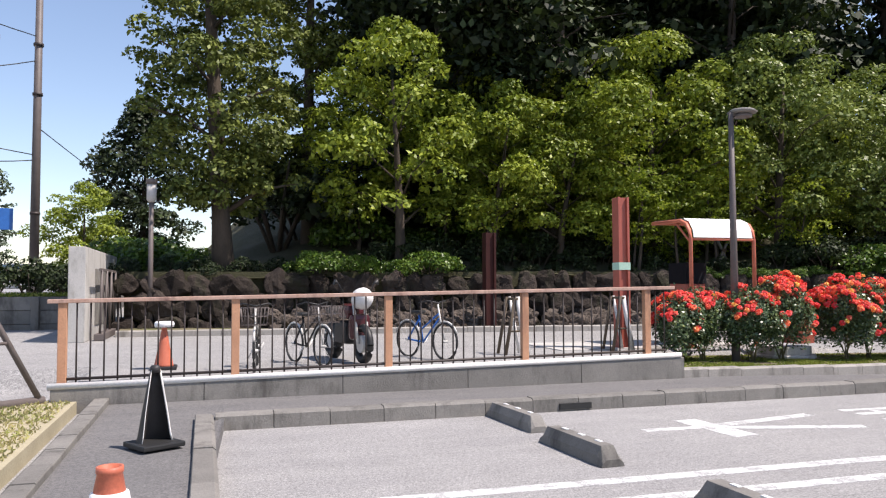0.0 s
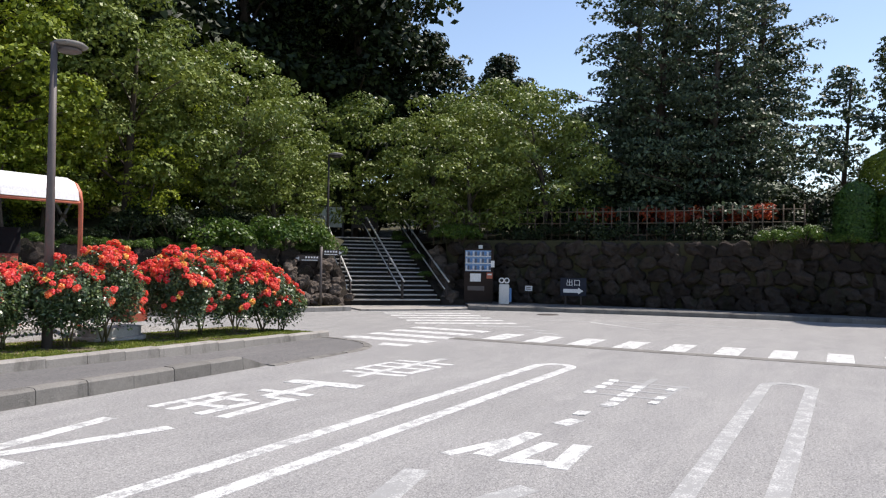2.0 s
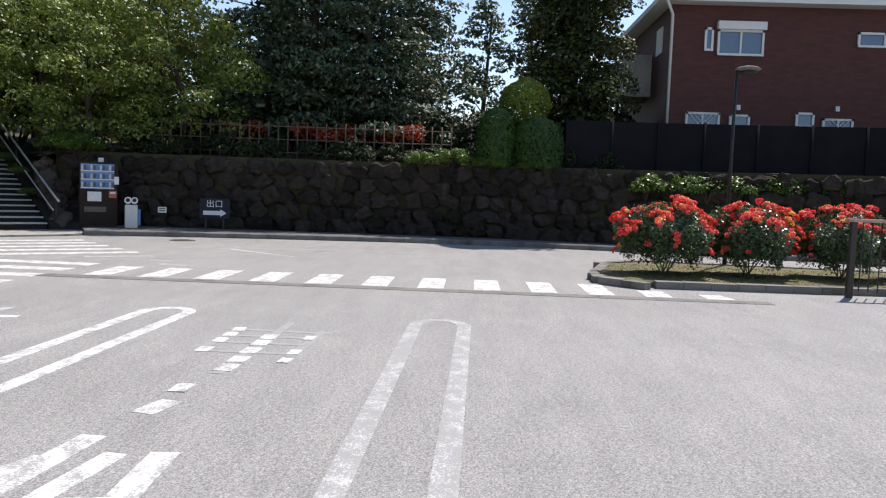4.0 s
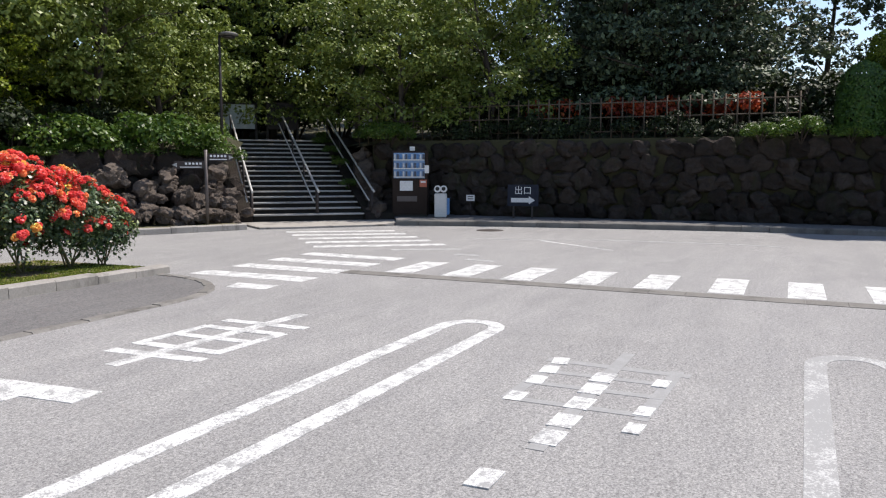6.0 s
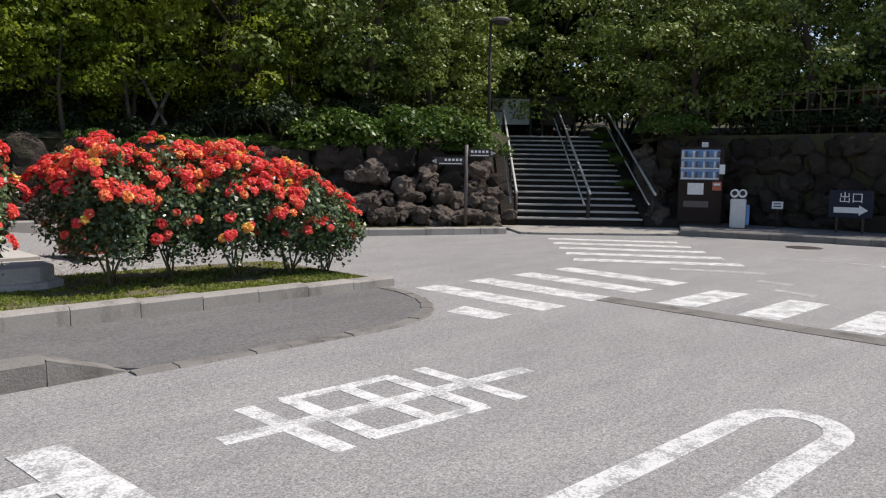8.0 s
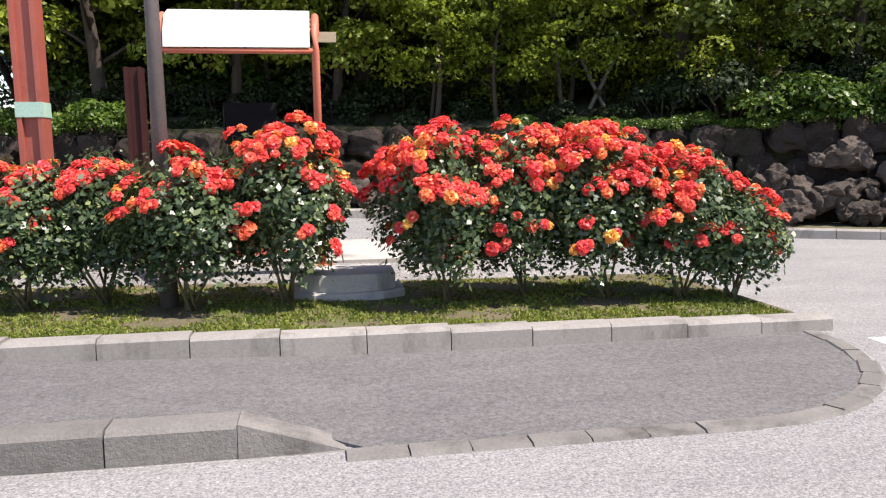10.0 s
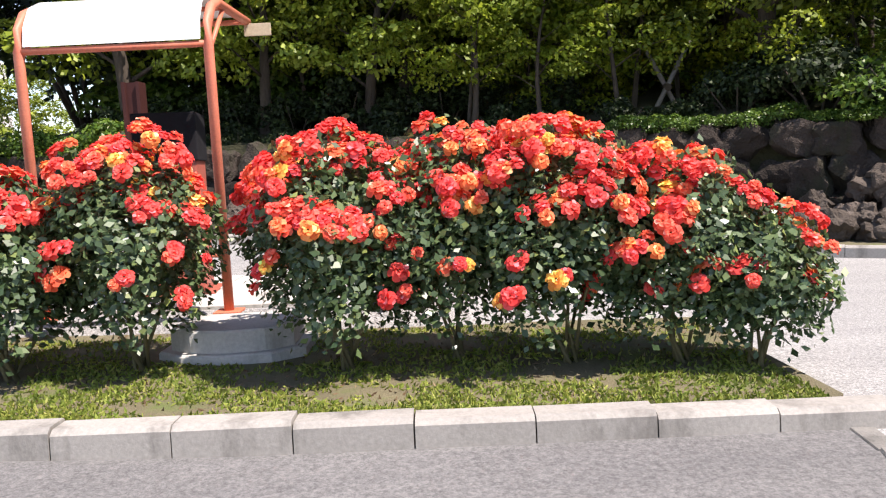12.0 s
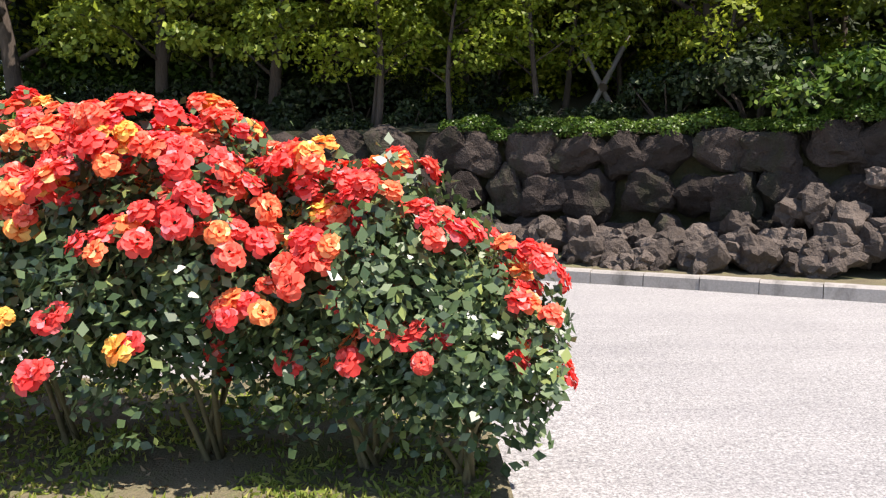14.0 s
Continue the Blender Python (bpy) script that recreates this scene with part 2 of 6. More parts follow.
def quads_mesh(name, corners, mat):
    """A mesh of separate quads; corners is an array (n, 4, 3)."""
    n = len(corners)
    me = bpy.data.meshes.new(name)
    me.vertices.add(n * 4)
    me.vertices.foreach_set("co", np.ascontiguousarray(corners, dtype=np.float32).ravel())
    me.loops.add(n * 4)
    me.loops.foreach_set("vertex_index", np.arange(n * 4, dtype=np.int32))
    me.polygons.add(n)
    me.polygons.foreach_set("loop_start", np.arange(0, n * 4, 4, dtype=np.int32))
    me.update(calc_edges=True)
    me.materials.append(mat)
    return me


def bm_mesh(name, bm, mat, smooth=False):
    me = bpy.data.meshes.new(name)
    bm.to_mesh(me)
    bm.free()
    if smooth:
        me.shade_smooth()
    me.materials.append(mat)
    return me


def part(name, data, mat, parent, label=""):
    """Links a bmesh or a mesh as one object under a thing or a part."""
    me = data if isinstance(data, bpy.types.Mesh) else bm_mesh(name, data, mat)
    ob = new(name, me)
    ob.parent = parent
    if label:
        ob["label"] = label
    return ob


def thing(name, label, category, at=(0, 0, 0), turn=0.0, group="", kind=""):
    ob = new(name)
    ob.matrix_basis = pose(*at, 0, 0, turn)
    return tagged(ob, label, category, group, kind)


def box(bm, c, s, bevel=0.0, m=None):
    """A box about c with sizes s, its edges rounded."""
    r = bmesh.ops.create_cube(bm, size=1.0)
    bmesh.ops.scale(bm, vec=s, verts=r["verts"])
    vs = r["verts"]
    if bevel:
        es = {e for v in vs for e in v.link_edges}
        rb = bmesh.ops.bevel(bm, geom=list(es), offset=bevel, segments=2, affect="EDGES", profile=0.6)
        vs = list({v for f in rb["faces"] for v in f.verts} | {v for v in vs if v.is_valid})
    bmesh.ops.translate(bm, vec=c, verts=vs)
    if m is not None:
        bmesh.ops.transform(bm, matrix=m, verts=vs)
    return vs


def tube(bm, path, radius, sides=8, caps=True):
    """A round bar along points; radius is one number or one for each point."""
    pts = [Vector(p) for p in path]
    rad = radius if isinstance(radius, (list, tuple)) else [radius] * len(pts)
    rings = []
    for k, p in enumerate(pts):
        d = (pts[min(k + 1, len(pts) - 1)] - pts[max(k - 1, 0)]).normalized()
        up = Vector((0, 0, 1)) if abs(d.z) < 0.95 else Vector((1, 0, 0))
        a = d.cross(up).normalized()
        b = d.cross(a)
        rings.append([bm.verts.new(p + (a * math.cos(u) + b * math.sin(u)) * rad[k]) for u in (2 * math.pi * j / sides for j in range(sides))])
    for r0, r1 in zip(rings, rings[1:]):
        for j in range(sides):
            bm.faces.new((r0[j], r0[(j + 1) % sides], r1[(j + 1) % sides], r1[j])).smooth = True
    if caps:
        bm.faces.new(rings[0])
        bm.faces.new(rings[-1][::-1])
    bmesh.ops.recalc_face_normals(bm, faces=bm.faces)


def lathe(bm, profile, sides=20, c=(0, 0, 0)):
    rings = [[bm.verts.new((c[0] + r * math.cos(2 * math.pi * j / sides), c[1] + r * math.sin(2 * math.pi * j / sides), c[2] + z)) for j in range(sides)] for r, z in profile]
    for r0, r1 in zip(rings, rings[1:]):
        for j in range(sides):
            bm.faces.new((r0[j], r0[(j + 1) % sides], r1[(j + 1) % sides], r1[j])).smooth = True
    bm.faces.new(rings[0][::-1])
    bm.faces.new(rings[-1])


def B():
    return bmesh.new()


def boxpart(name, c, s, mat, parent, bevel=0.0, label=""):
    bm = B()
    box(bm, c, s, bevel)
    return part(name, bm, mat, parent, label)


def tubepart(name, path, radius, mat, parent, sides=8, label=""):
    bm = B()
    tube(bm, path, radius, sides)
    return part(name, bm, mat, parent, label)


def smooth_step(a, b, x):
    t = np.clip((x - a) / (b - a), 0, 1)
    return t * t * (3 - 2 * t)


# ---- ground ----
PLAZA = 0.33  # height of the square behind the fence


def ground_height(x, y):
    rise = 1 - smooth_step(9.3, 13.5, x)
    if -2.9 < x < 6.2:
        back = smooth_step(9.95, 10.15, y)
    elif x < 13.0:
        back = smooth_step(12.0, 12.35, y)
    else:
        back = smooth_step(9.0, 13.0, y)
    return float(PLAZA * rise * back)


def build_ground():
    xs = [-900, -300, -100, -50, -28] + list(np.arange(-18, 32, 0.5)) + [36, 50, 100, 300, 900]
    ys = [-900, -300, -100, -40] + list(np.arange(-16, 9.5, 1.5)) + list(np.arange(9.65, 10.5, 0.15)) + list(np.arange(10.6, 11.9, 0.5)) + list(np.arange(12.0, 12.6, 0.1)) + list(np.arange(12.8, 24, 0.5)) + [30, 45, 100, 300, 900]
    vs = [(x, y, ground_height(x, y)) for y in ys for x in xs]
    w = len(xs)
    fs = [(j * w + i, j * w + i + 1, (j + 1) * w + i + 1, (j + 1) * w + i) for j in range(len(ys) - 1) for i in range(w - 1)]
    tagged(new("ground", raw_mesh("ground", vs, fs, M["lot"])), "sunlit grey asphalt car park and driveway", "ground", kind="structure")


build_ground()


def sheet(name, pts, z, mat, label, category, thick=0.1):
    """A level slab over an outline."""
    bm = B()
    top = [bm.verts.new((x, y, z if not callable(z) else z(x, y))) for x, y in pts]
    f = bm.faces.new(top)
    if f.normal.z < 0:
        f.normal_flip()
    r = bmesh.ops.extrude_face_region(bm, geom=[f])
    bmesh.ops.translate(bm, vec=(0, 0, -thick), verts=[v for v in r["geom"] if isinstance(v, bmesh.types.BMVert)])
    bmesh.ops.recalc_face_normals(bm, faces=bm.faces)
    return tagged(new(name, bm_mesh(name, bm, mat)), label, category, kind="structure")


def build_walkway():
    """The pavement between the low kerb and the fence, running down to the drive at a rounded end."""
    bm = B()
    xs = list(np.arange(-2.2, 12.9, 0.35))
    rows = []
    for x in xs:
        front = (8.4 if x > -0.9 else 3.0) if x < 9.2 else 8.17 + 0.0 * x
        if x > 11.2:
            u = min(1, (x - 11.2) / 1.62)
            front = 8.17 + 1.75 * (1 - math.sqrt(max(0, 1 - u * u)))
        zb = 0.085 * (1 - float(smooth_step(6.2, 10.2, x))) + 0.006
        zf = 0.125 * (1 - float(smooth_step(8.2, 9.4, x))) + 0.006
        rows.append([bm.verts.new((x, front + (9.95 - front) * k / 4, zf + (zb - zf) * k / 4)) for k in range(5)])
    for a, b in zip(rows, rows[1:]):
        for k in range(4):
            bm.faces.new((a[k], b[k], b[k + 1], a[k + 1]))
    r = bmesh.ops.extrude_face_region(bm, geom=bm.faces[:])
    bmesh.ops.translate(bm, vec=(0, 0, -0.15), verts=[v for v in r["geom"] if isinstance(v, bmesh.types.BMVert)])
    bmesh.ops.recalc_face_normals(bm, faces=bm.faces)
    return tagged(new("pavement", bm_mesh("pavement", bm, M["walkway"])), "dark asphalt pavement with a rounded end", "pavement", kind="structure")


build_walkway()


def along(line, step):
    """Points and headings at even steps along a polyline."""
    out, carry = [], 0.0
    for (x0, y0), (x1, y1) in zip(line, line[1:]):
        L = math.hypot(x1 - x0, y1 - y0)
        d = carry
        while d < L:
            out.append((x0 + (x1 - x0) * d / L, y0 + (y1 - y0) * d / L, math.atan2(y1 - y0, x1 - x0)))
            d += step
        carry = d - L
    return out


def kerb_block(length, depth, height, slant=0.02):
    """One precast kerb stone, front face at y = 0, slightly leaning, rounded on top."""
    h = 0.025
    prof = [(0, 0), (slant * 0.6, height - h), (slant + h * 0.9, height), (depth - 0.008, height), (depth, height - 0.01), (depth, 0)]
    g = 0.004
    vs = [(x, y, z) for x in (g, length - g) for y, z in prof]
    n = len(prof)
    fs = [(k, (k + 1) % n, n + (k + 1) % n, n + k) for k in range(n)] + [tuple(range(n))[::-1], tuple(range(n, 2 * n))]
    return vs, fs


def kerb(line, z, label, depth=0.17, height=0.15, length=0.6, mat="concrete", base=None):
    root = tagged(new("kerb"), label, "kerb", kind="structure")
    me = raw_mesh("kerb_stone", *kerb_block(length, depth, height + 0.1), M[mat])
    for k, (x, y, a) in enumerate(along(line, length)):
        ob = new("kerb_stone", me)
        ob.parent = root
        zz = z(x, y) if callable(z) else z
        ob.matrix_basis = Matrix.LocRotScale((x, y, zz - 0.1 + 0.004 * math.sin(k * 2.3)), Euler((0, 0.003 * math.sin(k * 1.7), a + 0.004 * math.sin(k * 3.1))), None)
    return root


# ---- road markings ----
def marking(name, strips, label, mat="paint", lift=0.0):
    """Painted strips: each one is four corners on the ground, laid as a thin coat."""
    bm = B()
    for k, q in enumerate(strips):
        z = 0.002 + 0.0003 * k + lift
        lo = [bm.verts.new((x, y, 0.0)) for x, y in q]
        hi = [bm.verts.new((x, y, z)) for x, y in q]
        n = len(q)
        bm.faces.new(hi)
        for j in range(n):
            bm.faces.new((lo[j], lo[(j + 1) % n], hi[(j + 1) % n], hi[j]))
    bmesh.ops.recalc_face_normals(bm, faces=bm.faces)
    return tagged(new(name, bm_mesh(name, bm, M[mat])), label, "road marking", kind="structure")


def bar(x0, y0, x1, y1, w):
    d = Vector((x1 - x0, y1 - y0)).normalized() * (w / 2)
    return [(x0 - d.y, y0 + d.x), (x0 + d.y, y0 - d.x), (x1 + d.y, y1 - d.x), (x1 - d.y, y1 + d.x)]


def loop_marking(x0, x1, ya, yb, w, label, slope=0.0, mat="paint_thin"):
    """A long painted loop with a round end, as between two parking bays."""
    r = (yb - ya) / 2
    mid = [(x0, yb + slope * (x0 - x1))]
    for k in range(13):
        a = math.pi / 2 - math.pi * k / 12
        mid.append((x1 - r + r * math.cos(a) * 1.25, (ya + yb) / 2 + r * math.sin(a)))
    mid.append((x0, ya + slope * (x0 - x1)))
    bm = B()
    rows = []
    for k, p in enumerate(mid):
        d = (Vector(mid[min(k + 1, len(mid) - 1)]) - Vector(mid[max(k - 1, 0)])).normalized() * (w / 2)
        rows.append([bm.verts.new(c) for c in ((p[0] - d.y, p[1] + d.x, 0), (p[0] - d.y, p[1] + d.x, 0.003), (p[0] + d.y, p[1] - d.x, 0.003), (p[0] + d.y, p[1] - d.x, 0))])
    for a, b in zip(rows, rows[1:]):
        for k in range(3):
            bm.faces.new((a[k], a[k + 1], b[k + 1], b[k]))
    bmesh.ops.recalc_face_normals(bm, faces=bm.faces)
    tagged(new("bay_line", bm_mesh("bay_line", bm, M[mat])), label, "road marking", kind="structure")


loop_marking(-9.0, 11.62, 4.5, 5.0, 0.15, "white rounded bay divider on the asphalt", -0.014, "paint_mid")
loop_marking(-6.0, 11.5, 1.36, 1.9, 0.15, "faded white rounded bay divider on the asphalt", -0.012)


def build_markings():
    for k in range(4):
        x = 13.3 + 0.86 * k
        marking("crossing_stripe", [bar(x, 9.66, x - 0.02 * k, 7.8, 0.4)], "white zebra crossing stripe on asphalt")
    marking("crossing_stripe", [[(12.33, 8.37), (12.7, 8.48), (12.72, 7.87), (12.4, 7.83)]], "short white crossing stripe on asphalt")
    for k in range(5):
        u = k / 4.0
        a = Vector((19.4 - 2.5 * u, 12.63 - 2.44 * u))
        b = Vector((20.85 - 2.5 * u, 10.6 - 2.44 * u))
        marking("crossing_stripe", [bar(a.x, a.y, b.x, b.y, 0.34)], "white zebra crossing stripe before the steps")
    marking("crossing_stripe", [bar(17.07, 8.64, 17.66, 7.53, 0.26)], "worn end of a zebra stripe", "paint_thin")
    marking("crossing_stripe", [bar(16.9, 7.3, 16.84, 6.85, 0.2), bar(16.28, 6.84, 16.2, 6.33, 0.2)], "worn scraps of zebra paint", "paint_thin")
    for k in range(11):
        y = 7.1 - 0.865 * k
        far = 15.75 if k < 10 else 15.2
        marking("crossing_block", [[(14.4, y + 0.2), (14.45, y - 0.2), (far, y - 0.2), (far - 0.02, y + 0.2)]], "white crossing block on the drive")
    marking("crossing_block", [[(14.4, -2.25), (14.45, -2.68), (14.9, -2.6), (14.9, -2.26)]], "short white crossing block beside a flower bed")
    # arrow line of the drive
    marking("lane_line", [bar(19.74, 8.28, 20.0, 6.79, 0.1), bar(20.0, 6.79, 20.56, 5.62, 0.07), bar(20.56, 5.62, 20.75, 3.26, 0.12), bar(20.75, 3.2, 20.6, 2.26, 0.12)], "thin white lane line of the drive", "paint_thin")
    marking("lane_line", [[(20.02, 6.79), (19.85, 6.7), (18.6, 4.96), (18.68, 5.02)]], "white tapering lane arrow", "paint")
    # large painted word along the first bay
    marking("painted_word", [bar(3.34, 6.85, 4.3, 6.8, 0.14), bar(4.1, 7.25, 4.16, 6.27, 0.3), bar(4.25, 6.86, 5.68, 7.1, 0.15), bar(4.25, 6.72, 5.68, 6.31, 0.15)], "large white painted character on a parking bay")
    marking("painted_word", [bar(6.25, 7.2, 7.3, 7.16, 0.12), bar(6.25, 6.95, 7.3, 6.92, 0.12), bar(6.62, 7.24, 6.62, 6.5, 0.12), bar(7.0, 7.2, 7.0, 6.6, 0.12),
                             bar(6.22, 6.55, 7.0, 6.5, 0.13), bar(6.22, 6.24, 7.3, 6.3, 0.14), bar(7.3, 6.6, 7.3, 6.2, 0.12),
                             bar(7.6, 6.95, 7.6, 6.25, 0.14), bar(7.3, 6.62, 8.3, 6.6, 0.17), bar(8.3, 7.1, 8.38, 6.1, 0.26)], "large white painted character on a parking bay")
    marking("painted_word", [bar(9.02, 6.62, 11.28, 6.49, 0.13), bar(9.38, 7.03, 9.42, 6.1, 0.13), bar(10.72, 7.0, 10.72, 6.07, 0.12), bar(9.66, 7.02, 9.66, 6.15, 0.12),
                             bar(10.05, 6.98, 10.06, 6.15, 0.11), bar(10.42, 6.97, 10.41, 6.12, 0.12), bar(9.62, 7.0, 10.45, 6.96, 0.1), bar(9.62, 6.17, 10.45, 6.12, 0.1)], "large white painted character on a parking bay")
    marking("painted_word", [bar(4.43, 3.53, 5.62, 3.77, 0.2), bar(4.9, 3.15, 5.6, 2.9, 0.18)], "faded white painted strokes on a parking bay", "paint_thin")
    marking("painted_word", [bar(6.11, 3.8, 6.8, 3.55, 0.12), bar(6.22, 3.54, 7.17, 3.46, 0.16), bar(6.13, 3.3, 6.9, 3.2, 0.14),
                             bar(6.15, 2.9, 6.95, 2.95, 0.16), bar(6.2, 3.3, 6.28, 2.85, 0.14), bar(7.62, 3.38, 7.93, 3.3, 0.17)], "worn white painted character on a parking bay", "paint")
    dots = [bar(x - 0.1, 3.66 - 0.01 * k, x + 0.1, 3.66, 0.12) for k, x in enumerate((9.56, 9.98, 10.27, 10.54))]
    dots += [bar(x - 0.13, 3.25, x + 0.11, 3.24, 0.15) for x in (8.92, 9.22, 9.58, 9.92, 10.22)]
    dots += [bar(x - 0.09, 2.86, x + 0.09, 2.85, 0.1) for x in (9.24, 9.57, 10.22)]
    dots.append(bar(8.14, 3.36, 8.36, 3.36, 0.13))
    marking("painted_word", dots, "scraps of a worn painted character", "paint", 0.0025)
    marking("painted_word_faint", [bar(9.5, 3.7, 10.6, 3.66, 0.09), bar(9.4, 2.85, 10.6, 2.8, 0.09), bar(10.55, 3.75, 10.5, 2.7, 0.1), bar(10.22, 3.7, 10.22, 2.8, 0.08), bar(9.9, 3.7, 9.9, 2.8, 0.08), bar(9.5, 3.7, 9.5, 2.8, 0.08), bar(8.7, 3.26, 11.0, 3.22, 0.1)], "almost rubbed off painted character", "paint_gone", -0.0005)


M["paint_gone"] = worn_paint("almost gone road paint", 0.9, 0.95, 0.14, 10.0, 0.275)
build_markings()

# drain channel across the mouth of the car park
bm = B()
for k in range(26):
    box(bm, (14.18, 7.6 - 0.42 * k, 0.0), (0.3, 0.415, 0.012))
tagged(new("drain_channel", bm_mesh("drain_channel", bm, M["old_concrete"])), "row of grey concrete drain covers flush with the asphalt", "drain", kind="structure")
bm = B()
lathe(bm, [(0.32, -0.02), (0.32, 0.006), (0.29, 0.009)], 24, (21.9, 8.6, 0))
tagged(new("manhole_cover", bm_mesh("manhole_cover", bm, M["dark_iron"])), "round dark iron manhole cover in the drive", "manhole cover", kind="structure")

# ---- kerbs ----
kerb([(-0.9, 8.2), (8.6, 8.2)], 0.0, "stained grey concrete kerb along the parking bays", 0.2, 0.17, 0.6, "old_concrete")
vs = [(8.699, 8.2, 0), (9.2, 8.2, 0), (9.2, 8.4, 0), (8.699, 8.4, 0), (8.699, 8.215, 0.165), (9.2, 8.21, 0.006), (9.2, 8.4, 0.006), (8.699, 8.4, 0.17)]
tagged(new("kerb_ramp", raw_mesh("kerb_ramp", vs, [(3, 2, 1, 0), (4, 5, 6, 7), (0, 1, 5, 4), (1, 2, 6, 5), (2, 3, 7, 6), (3, 0, 4, 7)], M["old_concrete"])), "sloping end piece of the concrete kerb", "kerb", kind="structure")
kerb([(-0.9, 3.0), (-0.9, 8.2)], 0.0, "grey concrete kerb beside the narrow passage", 0.2, 0.16, 0.6, "old_concrete")
kerb([(-2.3, 9.9), (-2.3, 3.0)], 0.0, "grey concrete kerb of the grass strip", 0.2, 0.17, 0.6, "old_concrete")
kerb([(5.8, 9.9), (12.75, 9.9)], lambda x, y: -0.045 + 0.018 * (12.7 - x), "pale concrete kerb stones of the rose bed", 0.19, 0.155, 0.6, "concrete")
ARC = [(11.2 + 1.62 * math.sin(a), 8.17 + 1.75 * (1 - math.cos(a))) for a in (math.pi / 2 * k / 9 for k in range(10))]
kerb([(9.2, 8.05)] + [(x + 0.07, y - 0.1) for x, y in ARC], -0.135, "low ribbed gutter edging round the pavement end", 0.16, 0.15, 0.3, "old_concrete")

# ---- rock walls, steps and hillside ----
LEFT_KERB = [(-3.0, 19.2), (2.0, 18.6), (8.5, 17.6), (13.2, 16.95), (15.0, 16.1), (16.8, 15.15), (19.5, 13.85)]
RIGHT_KERB = [(22.3, 11.35), (23.05, 9.0), (23.65, 6.0), (24.1, 3.0), (24.1, 0.0), (23.7, -3.0), (22.7, -7.0), (21.0, -11.0)]
LEFT_WALL = [(-3.0, 20.6), (2.0, 20.2), (8.5, 19.3), (13.2, 18.5), (15.5, 17.5), (18.5, 16.1), (20.6, 15.3)]
RIGHT_WALL = [(24.6, 12.95), (25.0, 12.6), (25.4, 11.6), (25.5, 9.0), (25.7, 6.0), (25.8, 3.0), (25.7, 0.0), (25.2, -3.0), (24.4, -7.0), (22.6, -12.0)]
STAIR = Matrix.Translation((20.95, 14.75, 0.09)) @ Matrix.Rotation(radians(-45.5), 4, "Z")  # x runs along the front, y up the flight
RISE, GOING, STEPS, WIDE = 0.145, 0.385, 16, 3.0


kerb(LEFT_KERB, lambda x, y: ground_height(x, y), "grey concrete kerb before the rock bank", 0.16, 0.15, 0.6, "concrete")
# Darker concrete than the left kerb, standing in for the wall's shadow too.
kerb(RIGHT_KERB, 0.0, "grey concrete kerb before the shaded stone wall", 0.16, 0.14, 0.6, "old_concrete")
sheet("verge", [(x, y + 0.1) for x, y in LEFT_KERB] + [(x, y + 0.5) for x, y in LEFT_WALL[::-1]], lambda x, y: ground_height(x, y) + 0.13, M["soil"], "gravelly soil at the foot of the rock bank", "verge")
sheet("verge", [(x + 0.1, y) for x, y in RIGHT_KERB] + [(x + 0.5, y) for x, y in RIGHT_WALL[::-1]], 0.12, M["walkway"], "narrow paved verge at the foot of the stone wall", "verge")
sheet("landing", [(19.75, 13.65), (20.2, 13.1), (22.2, 11.35), (24.9, 12.3), (25.0, 13.0), (21.0, 15.4)], 0.045, M["concrete"], "concrete landing at the foot of the steps", "landing", 0.1)


def stone_mesh(k, rough=0.2, sub=2):
    bm = B()
    bmesh.ops.create_icosphere(bm, subdivisions=sub, radius=0.5)
    for v in bm.verts:
        p = v.co * 2.2 + Vector((k * 7.1, k * 3.3, k))
        c = v.co.copy()
        m = max(abs(c.x), abs(c.y), abs(c.z))
        ridge = abs(noise.noise(p * 1.9)) + 0.5 * abs(noise.noise(p * 4.3))
        v.co = c * (0.45 + 0.55 * 0.5 / m * 0.86) * (1 + rough * 1.6 * noise.noise(p) + rough * 0.6 * noise.noise(p * 2.3) - rough * 0.7 * ridge)
    return bm


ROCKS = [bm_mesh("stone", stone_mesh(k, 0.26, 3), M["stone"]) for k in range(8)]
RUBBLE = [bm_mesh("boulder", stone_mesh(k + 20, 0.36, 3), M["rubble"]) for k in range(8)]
rng = random.Random(4)


def wall_core(name, line, top, thick, label, z0=-0.1):
    bm = B()
    a = [(Vector((x, y, z0)), Vector((x, y, top))) for x, y in line]
    n = []
    for k, (x, y) in enumerate(line):
        x0, y0 = line[max(k - 1, 0)]
        x1, y1 = line[min(k + 1, len(line) - 1)]
        d = Vector((x1 - x0, y1 - y0, 0)).normalized()
        n.append(Vector((-d.y, d.x, 0)) * thick)
    vs = []
    for (lo, hi), off in zip(a, n):
        vs.append([bm.verts.new(p) for p in (lo + off * 0.15, hi + off * 0.25, hi + off, lo + off)])
    for p, q in zip(vs, vs[1:]):
        for k in range(4):
            bm.faces.new((p[k], q[k], q[(k + 1) % 4], p[(k + 1) % 4]))
    bm.faces.new(vs[0][::-1])
    bm.faces.new(vs[-1])
    bmesh.ops.recalc_face_normals(bm, faces=bm.faces)
    return tagged(new(name, bm_mesh(name, bm, M["forest_floor"])), label, "stone wall", kind="structure")


